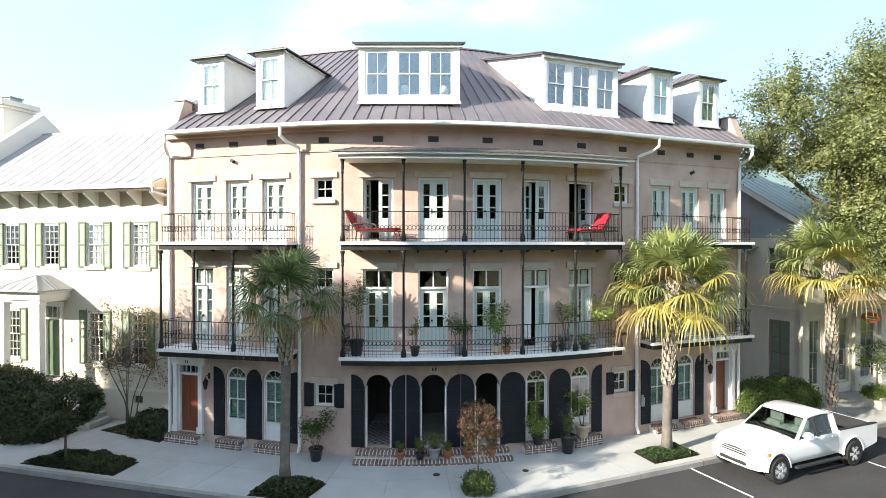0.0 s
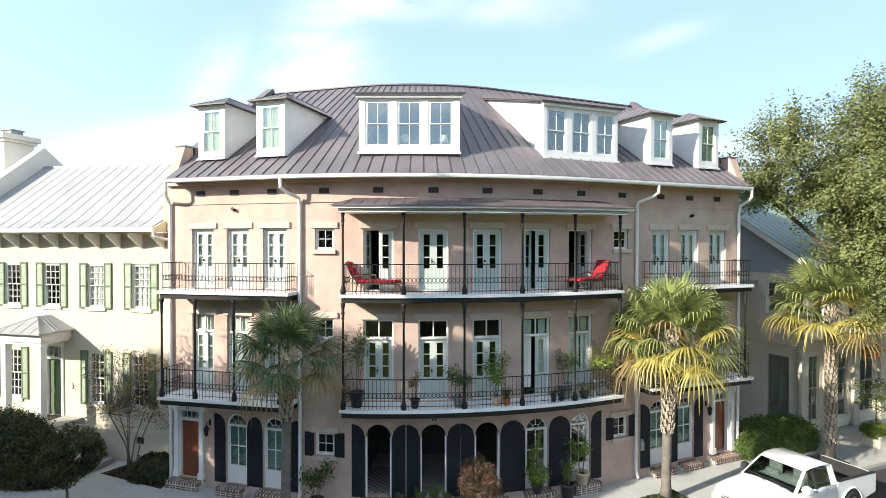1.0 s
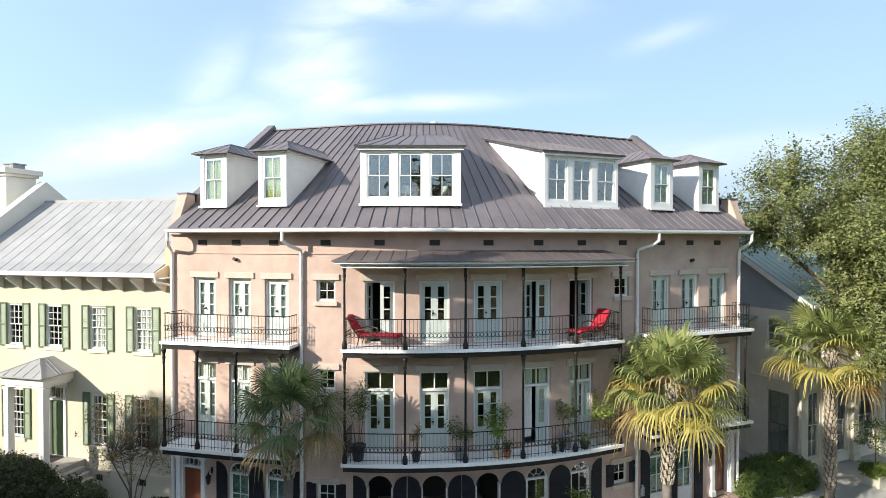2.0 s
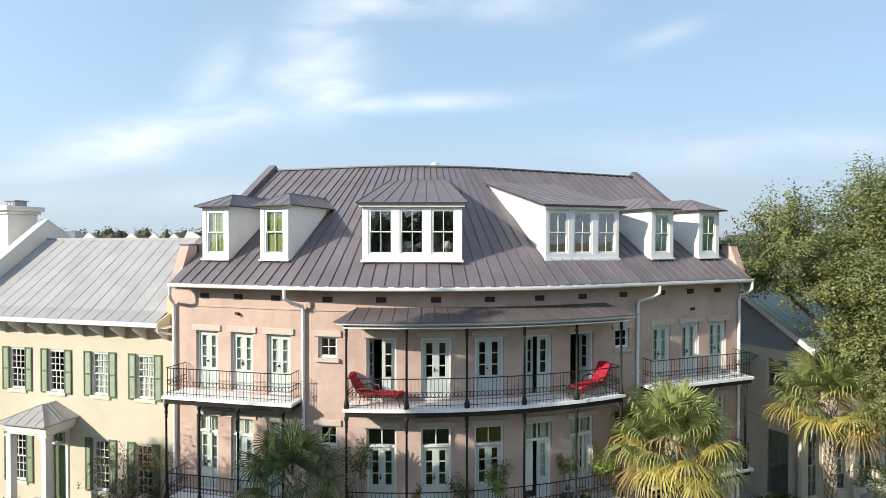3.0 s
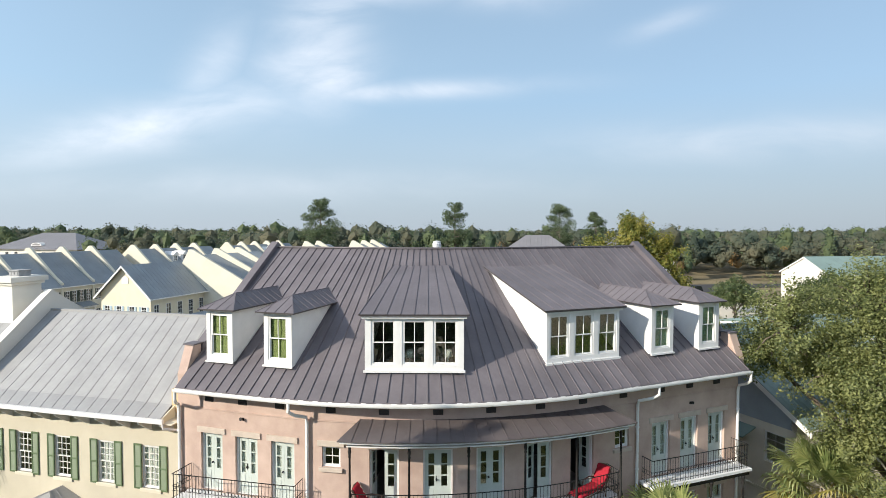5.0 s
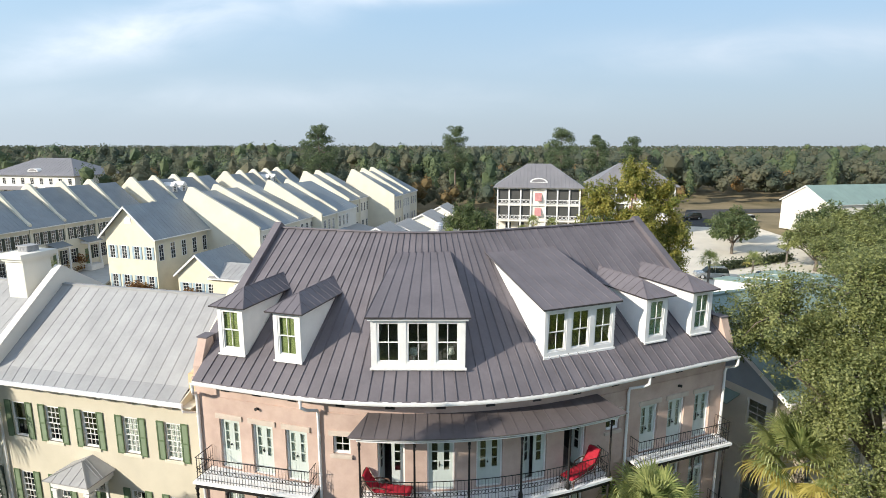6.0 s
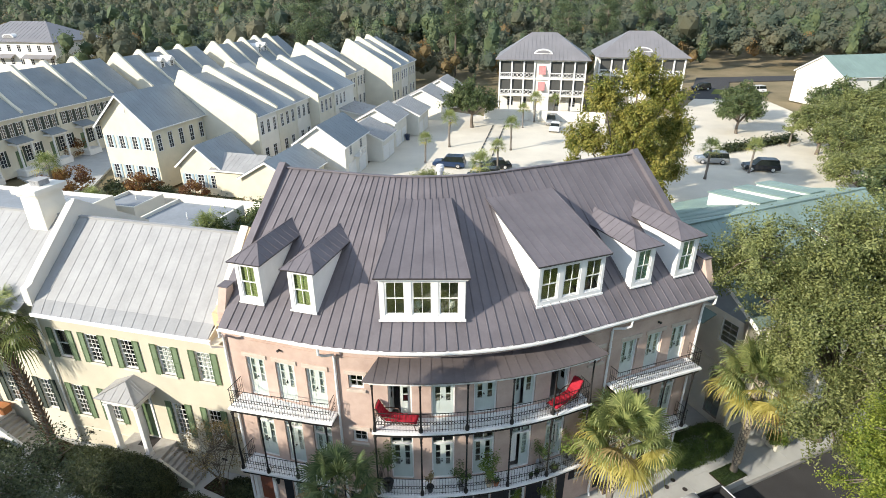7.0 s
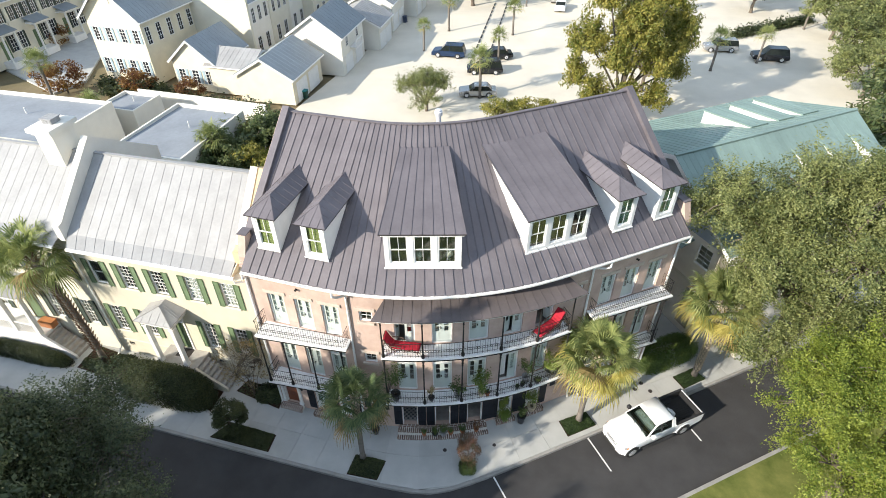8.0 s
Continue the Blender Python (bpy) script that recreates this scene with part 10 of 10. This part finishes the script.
    for x0, x1, y0, y1, z1 in ((0.95, 2.77, -0.858, -0.828, 1.24), (0.95, 2.77, 0.828, 0.858, 1.24), (2.745, 2.777, -0.82, 0.82, 1.2), (0.945, 0.975, -0.82, 0.82, 1.22)):
        bm = bmesh.new()
        box(bm, x0, x1, y0, y1, 0.756, z1)
        part("liner_wall", bm, M_PLASTIC, bed_, "black plastic liner wall")
    for sg in (-1, 1):
        bm = bmesh.new()
        bbox(bm, 1.15, 2.0, min(sg * 0.6, sg * 0.826), max(sg * 0.6, sg * 0.826), 0.756, 0.95, 0.03)
        part("wheel_tub", bm, M_PLASTIC, bed_, "black wheel tub")
        bm = bmesh.new()
        bbox(bm, 0.9, 2.86, sg * 0.905 - 0.05, sg * 0.905 + 0.05, 1.222, 1.25, 0.01)
        part("bed_rail", bm, M_PLASTIC, bed_, "black bed rail cap")
    # wheels, flares, boards
    wheels(t, (-2.0, 1.57), hw - 0.08, 0.40, WHT)
    for x in (-2.0, 1.57):
        for sg in (-1, 1):
            bm = bmesh.new()
            tube(bm, [(x - 0.51 * math.cos(math.pi * i / 10), sg * (hw + 0.005), 0.42 + 0.51 * math.sin(math.pi * i / 10)) for i in range(11)], 0.035, 5)
            part("wheel_flare", bm, M_CARWHITE, t)
            bm = bmesh.new()
            slab(bm, [(x - 0.5 * math.cos(math.pi * i / 12), sg * (hw - 0.04), 0.42 + 0.5 * math.sin(math.pi * i / 12)) for i in range(13)], (0, sg * 0.058, 0))
            part("wheel_well", bm, M_PLASTIC, t)
    for sg in (-1, 1):
        bm = bmesh.new()
        bbox(bm, -1.3, 0.85, min(sg * 0.93, sg * 1.06), max(sg * 0.93, sg * 1.06), 0.36, 0.42, 0.015)
        part("running_board", bm, M_PLASTIC, t, "black running board")
        bm = bmesh.new()
        bbox(bm, -0.95, -0.72, sg * 1.08 - 0.11, sg * 1.08 + 0.11, 1.24, 1.42, 0.04)
        tube(bm, [(-0.83, sg * 0.9, 1.26), (-0.83, sg * 1.0, 1.3)], 0.03, 5)
        part("wing_mirror", bm, M_CARWHITE if sg < 0 else M_PLASTIC, t)
        for x in (-0.28, 0.58):
            bm = bmesh.new()
            bbox(bm, x - 0.1, x + 0.1, sg * (hw + 0.012) - 0.012, sg * (hw + 0.012) + 0.012, 1.09, 1.13, 0.01)
            part("door_handle", bm, M_CHROME, t)
        bm = bmesh.new()
        for x in (-1.18, -0.15, 0.8):
            box(bm, x - 0.002, x + 0.002, sg * (hw + 0.001) - 0.003, sg * (hw + 0.001) + 0.003, 0.5, 1.16)
        box(bm, -1.15, 0.82, sg * (hw + 0.002) - 0.003, sg * (hw + 0.002) + 0.003, 0.70, 0.704)
        part("door_seam", bm, M_SEAMGREY, t)
        bm = bmesh.new()
        slab(bm, [(-2.735, sg * 0.56, 0.82), (-2.70, sg * 0.58, 0.97), (-2.54, sg * 0.83, 1.0), (-2.44, sg * 0.925, 0.95), (-2.5, sg * 0.925, 0.84)], (0.12, -sg * 0.03, 0))
        rounded(bm, 0.02, 2)
        part("headlight", bm, M_LAMPGLASS, t, "clear headlight")
        bm = bmesh.new()
        bbox(bm, -2.44, -2.33, sg * 0.915 - 0.03, sg * 0.915 + 0.03, 0.85, 0.95, 0.015)
        part("indicator", bm, M_AMBER, t, "amber indicator lens")
        bm = bmesh.new()
        bbox(bm, 2.84, 2.905, sg * 0.86 - 0.08, sg * 0.86 + 0.08, 0.75, 1.12, 0.02)
        part("tail_light", bm, M_REDCUSH, t, "red tail light")
    bm = bmesh.new()
    bow = [(-2.42, 0.965), (-2.6, 0.93), (-2.74, 0.78), (-2.81, 0.5), (-2.83, 0.0)]
    bow = bow + [(x, -y) for x, y in reversed(bow[:-1])]
    lo = [bm.verts.new((x + 0.03, y * 0.98, 0.42)) for x, y in bow] + [bm.verts.new((x + 0.25, y * 0.9, 0.42)) for x, y in reversed(bow)]
    hi = [bm.verts.new((x, y, 0.72)) for x, y in bow] + [bm.verts.new((x + 0.25, y * 0.9, 0.72)) for x, y in reversed(bow)]
    bm.faces.new(lo), bm.faces.new(hi)
    for i in range(len(lo)):
        j = (i + 1) % len(lo)
        bm.faces.new((lo[i], lo[j], hi[j], hi[i]))
    rounded(bm, 0.03, 2)
    part("front_bumper", bm, M_CARWHITE, t)
    bm = bmesh.new()
    bbox(bm, -2.85, -2.78, -0.46, 0.46, 0.5, 0.59, 0.02)
    part("air_intake", bm, M_PLASTIC, t, "dark lower air intake")
    bm = bmesh.new()
    bbox(bm, -2.785, -2.68, -0.44, 0.44, 0.77, 0.94, 0.04)
    part("grille", bm, M_PLASTIC, t)
    bm = bmesh.new()
    tube(bm, [(-2.79 + 0.04 * abs(math.sin(a_)), 0.48 * math.cos(a_), 0.855 + 0.105 * math.sin(a_)) for a_ in [2 * math.pi * i / 24 for i in range(25)]], 0.018, 5)
    part("grille_surround", bm, M_CHROME, t, "chrome oval grille surround")
    for z in (0.82, 0.885):
        bm = bmesh.new()
        bbox(bm, -2.795, -2.765, -0.44, 0.44, z, z + 0.018, 0.005)
        part("grille_bar", bm, M_CHROME, t, "chrome grille bar")
    bm = bmesh.new()
    bbox(bm, 2.80, 2.95, -0.9, 0.9, 0.48, 0.68, 0.03)
    box(bm, 2.95, 3.2, -0.05, 0.05, 0.42, 0.5)
    part("rear_bumper", bm, M_PLASTIC, t)
    bm = bmesh.new()
    bbox(bm, 1.1, 1.45, -0.05, 0.3, 0.756, 1.05, 0.05)
    bbox(bm, 1.3, 1.6, -0.2, 0.2, 0.756, 0.95, 0.05)
    o = solid("white_sack", bm, M_CARWHITE, "white sacks lying in the truck bed", "sack")
    o.matrix_world = m
    return t


pickup(pose(11.45, 18.02, -0.135, 0, 0, 23.2) @ Matrix.Scale(0.985, 4))
